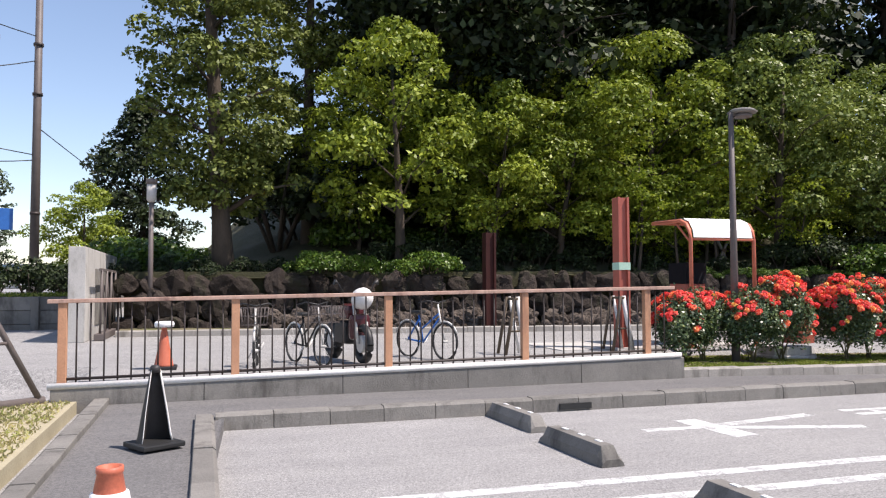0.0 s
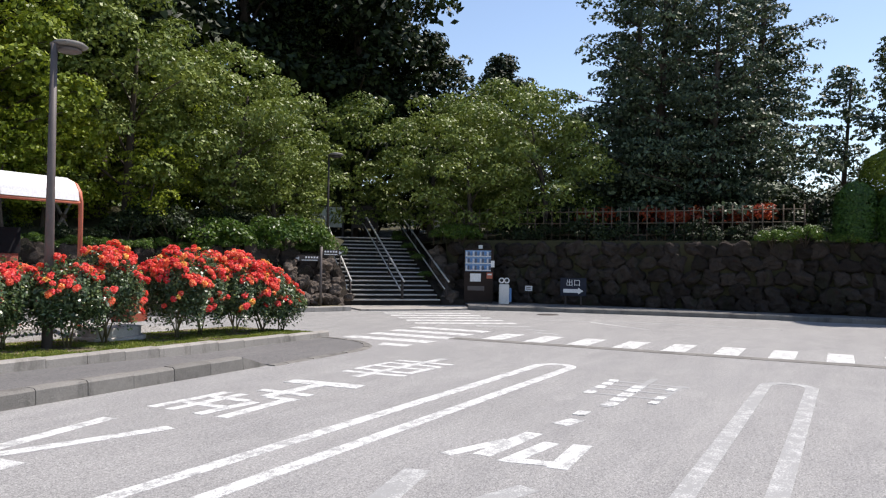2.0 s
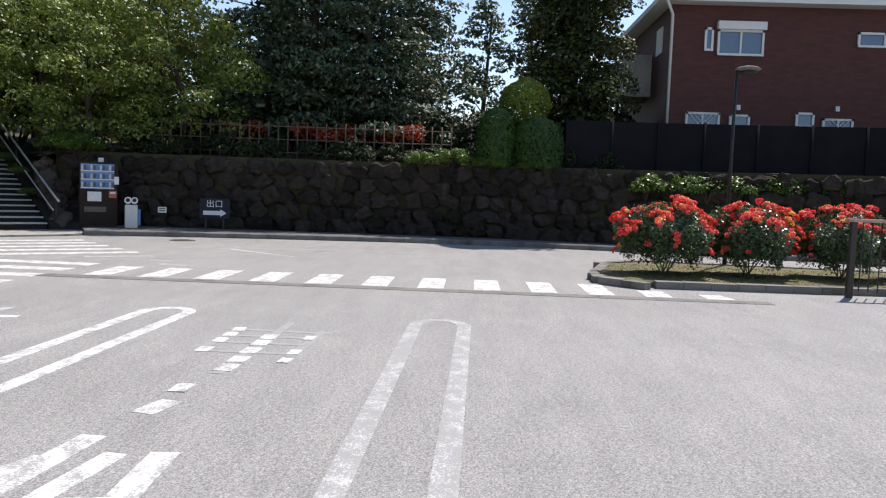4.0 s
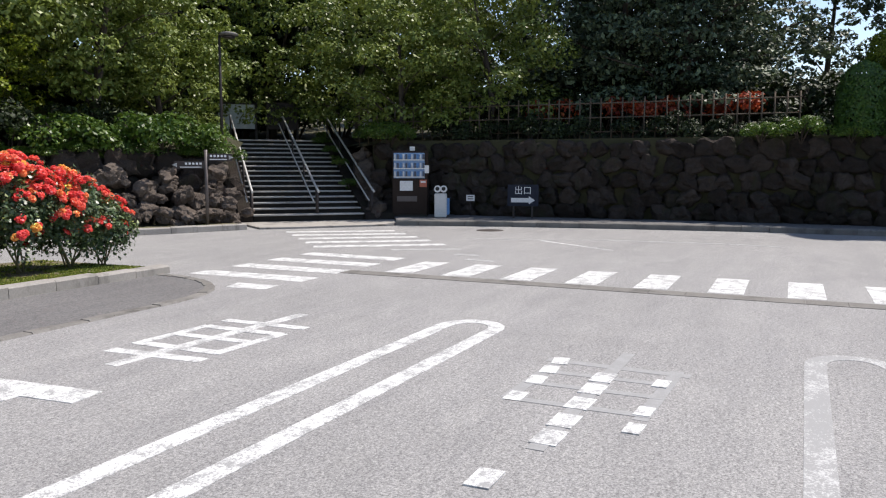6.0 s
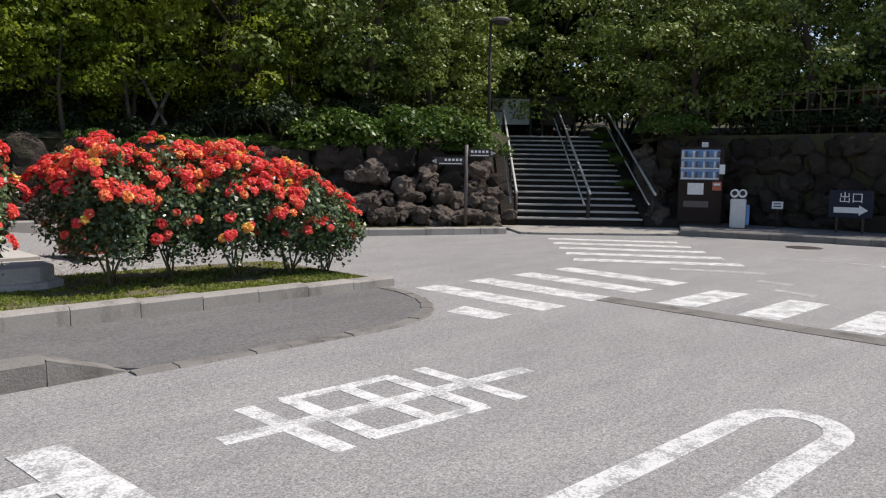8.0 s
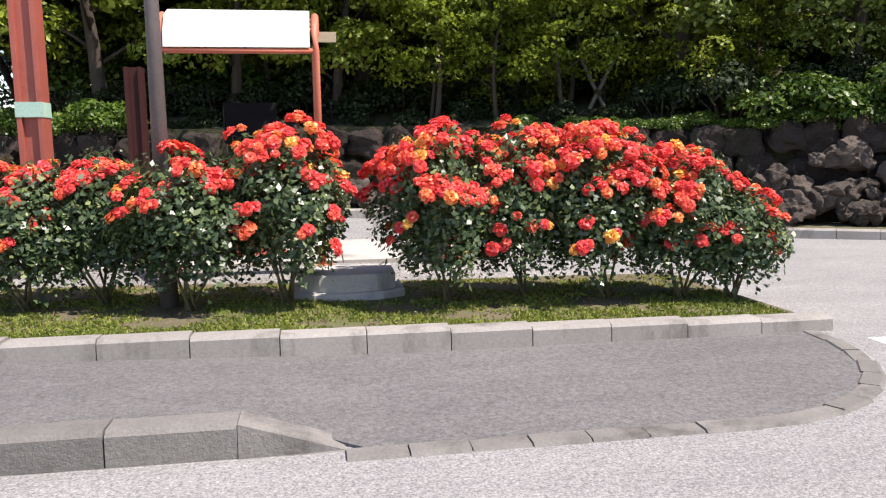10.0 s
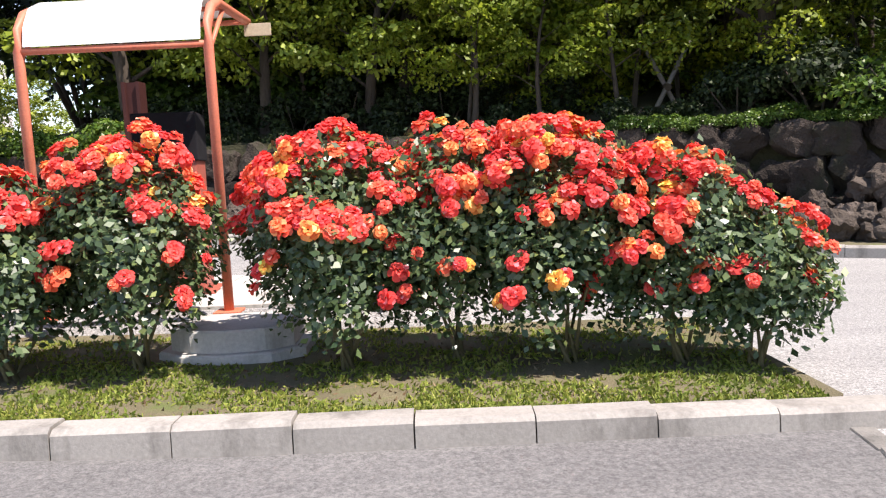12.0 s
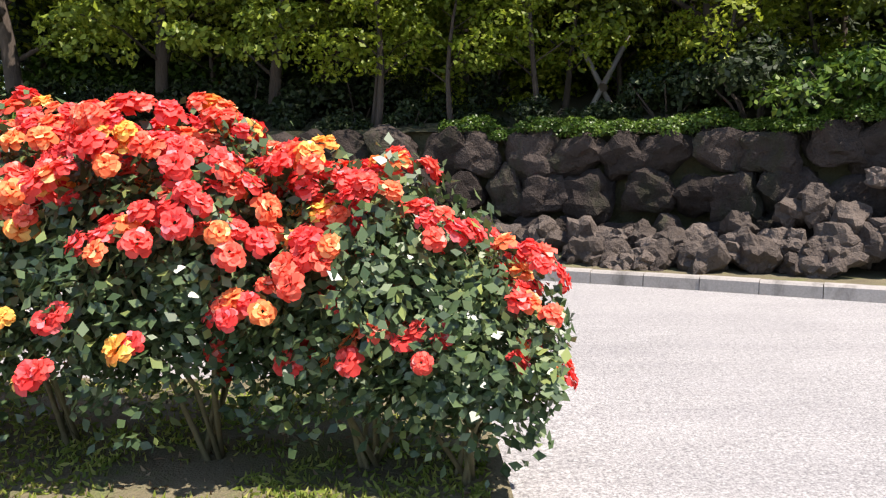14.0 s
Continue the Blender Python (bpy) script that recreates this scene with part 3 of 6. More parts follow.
def lay_stones(wall, line, top, course, length, z0, lean=0.12, limit=330):
    """Random rubble masonry: stones of uneven size, course by course, each one an object."""
    rows = max(1, round((top - z0) / course))
    total = 0
    for r in range(rows):
        h = (top - z0) / rows
        for x, y, a in along(line, length):
            if total >= limit:
                return
            s = rng.uniform(0.85, 1.3)
            ob = new("stone", ROCKS[rng.randrange(8)])
            ob.parent = wall
            shift = (r % 2) * length / 2 + rng.uniform(-0.12, 0.12)
            back = lean * (r + 0.5) * h + rng.uniform(-0.03, 0.06)
            ob.matrix_basis = Matrix.LocRotScale((x + math.cos(a) * shift - math.sin(a) * back, y + math.sin(a) * shift + math.cos(a) * back, z0 + (r + 0.5) * h + rng.uniform(-0.06, 0.06)),
                                                 Euler((rng.uniform(-0.15, 0.15), rng.uniform(-0.5, 0.5), a + rng.uniform(-0.15, 0.15))), (length * s * 1.12, 0.5, h * rng.uniform(1.0, 1.4)))
            total += 1


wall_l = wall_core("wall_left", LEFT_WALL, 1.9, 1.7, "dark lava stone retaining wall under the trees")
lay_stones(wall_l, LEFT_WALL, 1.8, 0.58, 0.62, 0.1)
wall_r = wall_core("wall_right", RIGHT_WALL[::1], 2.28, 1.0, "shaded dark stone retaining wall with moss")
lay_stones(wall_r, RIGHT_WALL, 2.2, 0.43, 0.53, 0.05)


def scatter_boulders():
    """The tumbled rubble in front of the left wall, thickest beside the steps."""
    for k in range(300):
        u = k / 300
        x = 0.5 + 19.7 * u + rng.uniform(-0.2, 0.2)
        j = next(i for i in range(len(LEFT_WALL) - 1) if LEFT_WALL[i + 1][0] >= min(x, 20.5))
        (x0, y0), (x1, y1) = LEFT_WALL[j], LEFT_WALL[j + 1]
        y = y0 + (y1 - y0) * (x - x0) / (x1 - x0)
        tall = float(smooth_step(15.2, 18.0, x))
        out = rng.uniform(0.25 - 0.15 * tall, 1.0)
        steep = 0.35 + 1.05 * tall
        z = (0.15 + (1 - out) * steep + rng.uniform(-0.1, 0.1)) + ground_height(x, y)
        s = rng.uniform(0.28, 0.56) * (0.9 if x > 14 else 0.78)
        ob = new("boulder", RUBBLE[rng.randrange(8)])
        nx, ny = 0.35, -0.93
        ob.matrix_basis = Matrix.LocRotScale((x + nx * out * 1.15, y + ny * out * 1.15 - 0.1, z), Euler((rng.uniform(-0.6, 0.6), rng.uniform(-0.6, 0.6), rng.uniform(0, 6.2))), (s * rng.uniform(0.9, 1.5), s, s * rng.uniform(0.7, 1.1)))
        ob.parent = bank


bank = tagged(new("rock_bank"), "sunlit tumble of brown lava boulders before the wall", "rock bank", kind="structure")
scatter_boulders()
for k, (x, y, z, s) in enumerate(((23.75, 12.75, 0.25, 0.55), (24.15, 13.0, 0.3, 0.6), (24.25, 13.15, 0.75, 0.55), (24.6, 13.4, 0.5, 0.7), (24.7, 13.55, 1.05, 0.65), (25.05, 13.75, 1.4, 0.7), (25.0, 13.5, 0.8, 0.8), (25.45, 14.1, 1.75, 0.7))):
    ob = new("boulder", RUBBLE[k % 8])
    ob.parent = bank
    ob.matrix_basis = Matrix.LocRotScale((x, y, z), Euler((0.3 * k, 0.5 * k, k)), (s * 1.1, s, s * 0.95))

LOT = [(-14, 22)] + [(x, y + 0.1) for x, y in LEFT_WALL] + [tuple((STAIR @ Vector((-0.1, 0.3, 0)))[:2]), tuple((STAIR @ Vector((-0.1, 6.2, 0)))[:2]), tuple((STAIR @ Vector((3.3, 6.2, 0)))[:2]), tuple((STAIR @ Vector((3.3, 0.3, 0)))[:2])] + [(x + 0.1, y) for x, y in RIGHT_WALL] + [(18, -30), (-60, -30), (-60, 22)]


def build_hill():
    """The wooded slope behind the walls."""
    poly = np.array(LOT)
    xs = np.concatenate([np.arange(-20, 40, 0.5), np.arange(40, 96, 4)])
    ys = np.concatenate([np.arange(-24, 34, 0.5), np.arange(34, 92, 4)])
    X, Y = np.meshgrid(xs, ys)
    inside = np.zeros(X.shape, bool)
    dist = np.full(X.shape, 1e9)
    for (x0, y0), (x1, y1) in zip(poly, np.roll(poly, -1, 0)):
        cross = ((y0 > Y) != (y1 > Y)) & (X < (x1 - x0) * (Y - y0) / (y1 - y0 + 1e-9) + x0)
        inside ^= cross
        dx, dy = x1 - x0, y1 - y0
        t = np.clip(((X - x0) * dx + (Y - y0) * dy) / (dx * dx + dy * dy + 1e-9), 0, 1)
        dist = np.minimum(dist, np.hypot(X - x0 - t * dx, Y - y0 - t * dy))
    base = np.where(X < 21.5, 1.72, 2.15) * smooth_step(-9, -3, X)
    rise = np.where(X > 21.5, 0.1, 0.22) * np.clip(dist, 0, 28) * smooth_step(-4, 4, X)
    Z = base + rise + 0.1 * np.sin(X * 1.7) * np.cos(Y * 1.3)
    keep = ~inside & (X > -3.4)
    w = len(xs)
    vs = np.stack([X, Y, Z], -1).reshape(-1, 3)
    k = keep
    fs = [(j * w + i, j * w + i + 1, (j + 1) * w + i + 1, (j + 1) * w + i) for j in range(len(ys) - 1) for i in range(w - 1) if k[j, i] and k[j, i + 1] and k[j + 1, i] and k[j + 1, i + 1]]
    tagged(new("hillside", raw_mesh("hillside", vs, fs, M["forest_floor"], True)), "leaf-strewn dark slope under the trees", "hillside", kind="structure")


build_hill()


# Risers carry the shade under the nosings as a near-black colour.
M["riser_shade"] = surface("concrete riser with shade in its colour", (0.018, 0.017, 0.015), (0.04, 0.037, 0.033), 3, 30, 0.95, spec=0.1)


def build_steps():
    root = new("steps")
    root.matrix_basis = STAIR
    tagged(root, "broad flight of concrete steps up to the garden", "steps", kind="structure")
    for k in range(STEPS):
        z = RISE * (k + 1)
        boxpart("tread", (WIDE / 2, GOING * k + 0.62, z - 0.018), (WIDE, 0.5, 0.036), M["concrete"], root, 0.008)
        boxpart("nosing", (WIDE / 2, GOING * k + 0.362, z - 0.016), (WIDE - 0.01, 0.05, 0.046), M["pale_concrete"], root, 0.016)
        boxpart("riser", (WIDE / 2, GOING * k + 0.75, z - 0.036 - (RISE + 0.05) / 2 + 0.024), (WIDE - 0.02, 0.7, RISE), M["riser_shade"], root)
    boxpart("platform", (1.6, STEPS * GOING + 2.2, STEPS * RISE - 0.1), (7.0, 4.2, 0.2), M["walkway"], root)
    for x, w in ((-0.62, 1.2), (WIDE + 0.92, 1.8)):
        bm = B()
        prof = [(0.3, -0.1), (0.3, 0.12), (STEPS * GOING + 0.3, STEPS * RISE + 0.12), (STEPS * GOING + 0.3, -0.1)]
        a = [bm.verts.new((x - w / 2, y, z)) for y, z in prof]
        b = [bm.verts.new((x + w / 2, y, z)) for y, z in prof]
        bm.faces.new(a)
        bm.faces.new(b[::-1])
        for k in range(4):
            bm.faces.new((a[k], a[(k + 1) % 4], b[(k + 1) % 4], b[k]))
        bmesh.ops.recalc_face_normals(bm, faces=bm.faces)
        part("string_wall", bm, M["stone"], root)


build_steps()


def handrail(x, double):
    L, H = STEPS * GOING, STEPS * RISE
    root = new("handrail")
    root.matrix_basis = STAIR
    tagged(root, "pale steel handrail on dark posts beside the steps", "handrail", group="handrails of the steps")
    for h, off in ((0.82, 0.0), (0.58, -0.14)):
        tubepart("rail", [(x + off, 0.25, h - 0.08), (x + off, 0.5, h), (x + off, 0.5 + L, h + H), (x + off, 0.8 + L, h + H)], 0.03 if off == 0 else 0.02, M["steel"], root)
    for k in range(4):
        u = k / 3
        tubepart("post", [(x, 0.5 + L * u, H * u - 0.1), (x, 0.5 + L * u, H * u + 0.82)], 0.045 if k == 0 else 0.03, M["dark_iron"], root)


for xx in (-0.02, 1.72, WIDE + 0.25):
    handrail(xx, True)


# ---- plants ----
def leaf_quads(pos, nrm, size, r, aspect=0.55, droop=0.5):
    """Kite-shaped leaves at pos, facing nrm with scatter."""
    n = len(pos)
    nrm = nrm + r.normal(0, droop, (n, 3))
    nrm /= np.linalg.norm(nrm, axis=1, keepdims=True) + 1e-9
    t = r.normal(0, 1, (n, 3))
    t -= nrm * (t * nrm).sum(1, keepdims=True)
    t /= np.linalg.norm(t, axis=1, keepdims=True) + 1e-9
    b = np.cross(nrm, t)
    s = (size * r.uniform(0.65, 1.35, n))[:, None]
    bend = nrm * s * 0.18
    return np.stack([pos - t * s * 0.5, pos + b * s * aspect * 0.5 - bend, pos + t * s * 0.5 - bend * 0.6, pos - b * s * aspect * 0.5 - bend], 1)


def clump_cloud(centres, radii, per, size, r, flat=0.6, up=0.3, aspect=0.6, droop=0.38):
    out = []
    for c, rad in zip(centres, radii):
        n = max(6, int(per * rad * rad))
        d = r.normal(0, 1, (n, 3))
        d /= np.linalg.norm(d, axis=1, keepdims=True)
        d[:, 2] = np.where(d[:, 2] < -0.55, -d[:, 2], d[:, 2])
        k = r.uniform(0.55, 1.06, (n, 1)) ** 0.6
        p = np.asarray(c) + d * k * np.array([rad, rad, rad * flat])
        out.append(leaf_quads(p, d * 0.6 + np.array([0, 0, up]), size, r, aspect, droop))
    return np.concatenate(out)


def trunk_mesh(name, height, base, r, limbs, spread, start=0.3, bend=0.3, sides=8):
    """A tapered, slightly crooked trunk with limbs that reach into the crown."""
    bm = B()
    pts = [Vector((bend * math.sin(u * 2.5 + base * 9), bend * math.cos(u * 2.1) - bend, height * u)) for u in (k / 6 for k in range(7))]
    tube(bm, pts, [base * (1.25 if k == 0 else 1) * (1 - 0.8 * k / 6) for k in range(7)], sides)
    tips = []
    for k in range(limbs):
        u = start + (0.92 - start) * (k + 0.5) / limbs
        a = k * 2.4 + r.uniform(-0.4, 0.4)
        p = pts[0].lerp(pts[-1], u)
        p = Vector((bend * math.sin(u * 2.5 + base * 9), bend * math.cos(u * 2.1) - bend, height * u))
        L = spread * (0.75 + 0.4 * r.uniform()) * (1 - 0.45 * u)
        q = p + Vector((math.cos(a) * L, math.sin(a) * L, L * 0.45))
        mid = p.lerp(q, 0.5) + Vector((0, 0, 0.12 * L))
        tube(bm, [p, mid, q], [base * 0.34 * (1.1 - u), base * 0.2 * (1.1 - u), base * 0.07], 5)
        tips += [q, mid]
    return bm_mesh(name, bm, M["bark"]), tips


def make_tree(kind, seed, height, radius, leaf, label, crown_from=0.3, clumps=70, per=120, size=0.2, limbs=12, flat=0.55, base=0.22, shape="round", pad=1.0):
    r = np.random.RandomState(seed)
    root = thing("tree", label, "tree")
    tm, tips = trunk_mesh("trunk", height * (0.93 if shape != "round" else 0.8), base, r, limbs, radius, crown_from * 0.9)
    part("trunk", tm, None, root)
    z0 = height * crown_from
    cs, rs = [], []
    for k in range(clumps):
        u = (k + r.uniform()) / clumps
        z = z0 + (height - z0) * u
        if shape == "cone":
            reach = radius * (1 - u) ** 0.75 * (0.75 + 0.35 * r.uniform()) + 0.12
            d = reach * r.uniform(0.45, 1.0)
            rad = 0.28 * radius * (1.15 - 0.8 * u)
        elif shape == "column":
            reach = radius * min(1.0, 2.6 * (1 - u) + 0.1) * min(1, 0.55 + 2 * u) * (0.7 + 0.45 * r.uniform())
            d = reach * r.uniform(0.06, 1.0) ** 0.5
            rad = radius * r.uniform(0.24, 0.42)
        else:
            reach = radius * math.sqrt(max(0.04, 1 - (2 * u - 0.85) ** 2 / 1.35)) * (0.8 + 0.3 * r.uniform())
            d = reach * r.uniform(0.25, 1.0) ** 0.5
            rad = radius * r.uniform(0.2, 0.36)
        a = r.uniform(0, 6.283)
        droop = -0.25 * d if shape == "cone" else 0
        cs.append((d * math.cos(a), d * math.sin(a), z + droop))
        rs.append(rad * pad)
    for q in tips:
        cs.append(tuple(q))
        rs.append(radius * 0.2)
    quads = clump_cloud(cs, rs, per, size, r, flat)
    part("crown", quads_mesh("crown", quads, M[leaf]), None, root)
    return root


def place(tree, x, y, z, s=1.0, turn=0.0, tall=1.0):
    return copy_thing(tree, Matrix.Translation((x, y, z)) @ Matrix.Rotation(turn, 4, "Z") @ Matrix.Diagonal((s, s, s * tall, 1)))


def hide_source(ob, x, y, z, s=1.0, turn=0.0, tall=1.0):
    ob.matrix_basis = Matrix.Translation((x, y, z)) @ Matrix.Rotation(turn, 4, "Z") @ Matrix.Diagonal((s, s, s * tall, 1))


def grove(kinds, spots):
    """Sets the trees at their spots; the first of a kind is the model itself."""
    todo = []
    for k, *spot in spots:
        todo.append((k, spot))
    first = {}
    for k, spot in todo:
        if k not in first:
            first[k] = spot
        else:
            place(kinds[k], *spot)
    for k, spot in first.items():
        hide_source(kinds[k], *spot)


TREES = {
    "cedar": make_tree("cedar", 1, 13.0, 2.0, "cedar", "tall cedar with dense olive green foliage", 0.17, 250, 620, 0.14, 20, 0.6, 0.26, "column", 0.7),
    "cedar_b": make_tree("cedar", 2, 14.0, 1.7, "cedar", "tall slim cedar with hanging olive foliage", 0.18, 230, 620, 0.14, 20, 0.6, 0.24, "column", 0.72),
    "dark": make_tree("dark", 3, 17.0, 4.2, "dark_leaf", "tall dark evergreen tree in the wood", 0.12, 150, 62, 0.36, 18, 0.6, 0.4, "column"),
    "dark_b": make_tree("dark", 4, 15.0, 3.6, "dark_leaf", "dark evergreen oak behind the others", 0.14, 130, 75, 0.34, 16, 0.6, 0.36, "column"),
    "maple": make_tree("maple", 5, 7.6, 3.2, "maple", "bright green maple with layered foliage pads", 0.27, 56, 420, 0.15, 14, 0.6, 0.2, "round", 0.82),
    "maple_b": make_tree("maple", 6, 6.0, 2.3, "maple", "yellow green maple at the edge of the wood", 0.26, 44, 520, 0.14, 12, 0.62, 0.15, "round", 0.82),
    "cherry": make_tree("cherry", 7, 7.5, 3.0, "cherry", "grey green cherry tree with long boughs", 0.24, 66, 380, 0.15, 14, 0.58, 0.2, "round", 0.78),
    "fir": make_tree("fir", 8, 12.5, 3.1, "fir", "broad blue green fir with tiered branches", 0.1, 200, 170, 0.18, 30, 0.3, 0.24, "cone"),
    "feather": make_tree("cherry", 9, 5.2, 2.6, "cherry", "feathery light green tree above the wall", 0.1, 66, 420, 0.13, 12, 0.55, 0.13, "round", 0.78),
    "pine": make_tree("pine", 10, 10.0, 1.9, "fir", "thin pine with open tufts", 0.35, 42, 130, 0.24, 14, 0.4, 0.2, "column"),
    "oak": make_tree("oak", 13, 14.5, 3.7, "dark_leaf", "old oak with a thick dark bare trunk", 0.42, 95, 75, 0.34, 12, 0.6, 0.33, "round"),
    "sapling": make_tree("sapling", 11, 4.6, 1.5, "young_maple", "slender young maple under the big trees", 0.3, 36, 300, 0.12, 9, 0.45, 0.07),
    "cypress": make_tree("cypress", 12, 8.6, 1.55, "cypress", "dense dark cypress beside the house", 0.03, 260, 700, 0.13, 16, 0.75, 0.2, "column", 0.95),
}
HZ = 1.75
grove(TREES, [
    ("cedar", -0.72, 21.9, 1.2, 1.1, 0.0), ("cedar_b", 2.3, 26.5, HZ, 1.15, 1.0), ("dark_b", 8.6, 33.0, 2.6, 1.15, 1.0), ("dark_b", -4.8, 50.0, 0.5, 0.82, 2.0), 
    ("maple_b", 4.2, 21.8, HZ, 1.2, 0.3), ("maple_b", 7.3, 21.3, HZ, 0.95, 1.4), ("maple", 12.6, 21.2, HZ, 1.0, 0.2), ("maple_b", 9.6, 21.0, HZ, 0.9, 2.2),
    ("maple", 9.5, 25.0, 2.4, 1.05, 2.0), ("cherry", 16.4, 19.9, HZ, 1.0, 0.5), ("cherry", 19.6, 18.6, HZ, 0.85, 1.7), ("cherry", 17.5, 22.0, 2.2, 0.95, 3.0),
    ("dark", 9.8, 30.5, 3.0, 1.15, 0.0), ("dark_b", 12.5, 28.5, 3.0, 1.25, 1.0), ("dark", 16.5, 30.0, 3.5, 1.15, 2.0), ("dark_b", 21.0, 28.0, 3.5, 1.2, 3.0), ("dark", 25.0, 31.0, 4.0, 1.1, 4.0),
    ("dark", 20.0, 36.0, 5.0, 1.3, 5.0), ("dark_b", 29.0, 27.0, 3.5, 1.25, 0.4), ("dark", 32.0, 22.5, 3.4, 1.0, 0.9), ("dark_b", 34.5, 26.0, 4.0, 1.2, 2.0), ("dark_b", 12.0, 37.0, 5.0, 1.3, 0.5),
    ("feather", 24.3, 21.0, 2.4, 1.1, 0.2), ("feather", 28.8, 19.8, 2.4, 1.15, 1.3), ("feather", 28.6, 15.8, 2.3, 1.1, 2.3), ("feather", 26.6, 13.2, 2.2, 0.95, 3.1), ("feather", 28.0, 11.0, 2.3, 1.05, 4.0), ("feather", 22.0, 19.2, 2.0, 0.9, 5.0), ("feather", 31.5, 14.0, 2.6, 1.25, 5.5),
    ("fir", 31.5, 7.5, 2.6, 1.05, 0.0), ("fir", 33.5, 4.2, 2.6, 0.98, 1.0), ("fir", 30.2, 5.2, 2.5, 0.85, 2.0), ("fir", 35.5, 9.0, 3.0, 1.1, 3.0),
    ("dark_b", 48.0, 21.5, 3.0, 0.8, 1.0), ("dark_b", 30.5, 24.5, 3.0, 0.7, 3.3), ("dark_b", 33.5, 19.0, 3.0, 0.62, 0.7), ("dark_b", 37.0, 16.0, 2.6, 0.42, 0.3), ("dark_b", 38.0, 13.0, 2.6, 0.42, 1.3), ("dark_b", 36.0, 20.0, 2.6, 0.45, 2.3), ("dark_b", 39.0, 10.0, 2.6, 0.45, 4.3), ("pine", 46.0, 1.0, 2.5, 0.95, 0.0), ("pine", 44.0, -1.5, 2.5, 1.05, 2.0), ("pine", 40.0, -3.2, 2.5, 1.3, 1.0), ("pine", 52.0, 5.0, 3.0, 1.1, 1.0),
    ("cypress", 28.9, -2.0, 2.2, 1.08, 1.0), 
    ("pine", -13.5, 46.0, 0.0, 0.9, 0.0), ("pine", -10.5, 40.0, 0.0, 0.7, 1.0), ("maple_b", -6.5, 38.0, 0.0, 1.0, 1.0), ("pine", -18.0, 50.0, 0.0, 1.1, 2.0),
    ("oak", 17.1, 22.6, 2.0, 1.0, 0.0), ("oak", 10.2, 23.4, 2.0, 0.95, 2.0), ("oak", 6.8, 24.8, 2.2, 0.95, 4.0), ("sapling", 12.3, 21.4, 1.3, 0.8, 0.6), ("sapling", 13.2, 20.9, 1.2, 0.75, 1.6), ("sapling", 14.2, 22.0, 1.4, 0.85, 2.6), ("sapling", 13.7, 22.8, 1.6, 0.95, 3.6), ("sapling", 12.8, 22.5, 1.5, 0.9, 4.6), ("sapling", 16.2, 21.6, 1.5, 0.8, 0.2), ("sapling", 11.2, 19.9, HZ, 0.9, 0.0), ("sapling", 14.3, 20.6, HZ, 1.0, 1.0), ("sapling", 13.0, 23.0, 2.2, 1.1, 2.0), ("sapling", 15.8, 21.6, HZ, 0.95, 3.0), ("sapling", 8.2, 22.8, 2.0, 1.0, 4.0), ("sapling", 18.2, 20.2, HZ, 0.8, 5.0), ("sapling", 12.7, 19.5, HZ, 0.75, 2.9), ("sapling", 14.0, 19.6, HZ, 0.8, 3.9), ("sapling", 11.2, 19.9, HZ, 0.7, 0.9), ("sapling", 16.4, 18.6, HZ, 0.7, 1.9), ("sapling", 10.2, 24.0, 2.2, 1.25, 1.5), ("sapling", 12.2, 25.2, 2.6, 1.3, 2.5), ("sapling", 14.6, 24.8, 2.5, 1.3, 3.5), ("sapling", 17.2, 24.6, 2.6, 1.3, 4.5), ("sapling", 6.2, 23.6, 2.2, 1.2, 0.5), ("sapling", 3.6, 24.6, 2.2, 1.2, 5.5), ("sapling", 20.2, 22.6, 2.6, 1.2, 2.2), ("maple_b", 15.2, 27.0, 2.9, 1.1, 2.0), ("maple_b", 11.0, 27.5, 2.9, 1.1, 3.0),
])


def make_shrub(seed, leaf, label, rx=1.0, ry=0.8, h=0.9, n=24, per=480, size=0.085):
    r = np.random.RandomState(seed)
    root = thing("shrub", label, "shrub")
    bm = B()
    for k in range(7):
        a = k * 0.9
        tube(bm, [(0, 0, -0.1), (0.25 * rx * math.cos(a), 0.25 * ry * math.sin(a), h * 0.4), (0.6 * rx * math.cos(a), 0.6 * ry * math.sin(a), h * 0.75)], [0.025, 0.018, 0.008], 5)
    part("woody_base", bm, M["bark"], root)
    cs = []
    for k in range(n):
        a, d = r.uniform(0, 6.28), r.uniform(0, 1) ** 0.5
        cs.append((rx * d * math.cos(a) * 0.85, ry * d * math.sin(a) * 0.85, h * (0.25 + 0.6 * math.sqrt(max(0, 1 - d * d)) * r.uniform(0.5, 1.1))))
    part("foliage", quads_mesh("foliage", clump_cloud(cs, [0.3 * min(rx, 1.0) * r.uniform(0.7, 1.2) for _ in cs], per * 3, size, r, 0.7), M[leaf]), None, root)
    return root


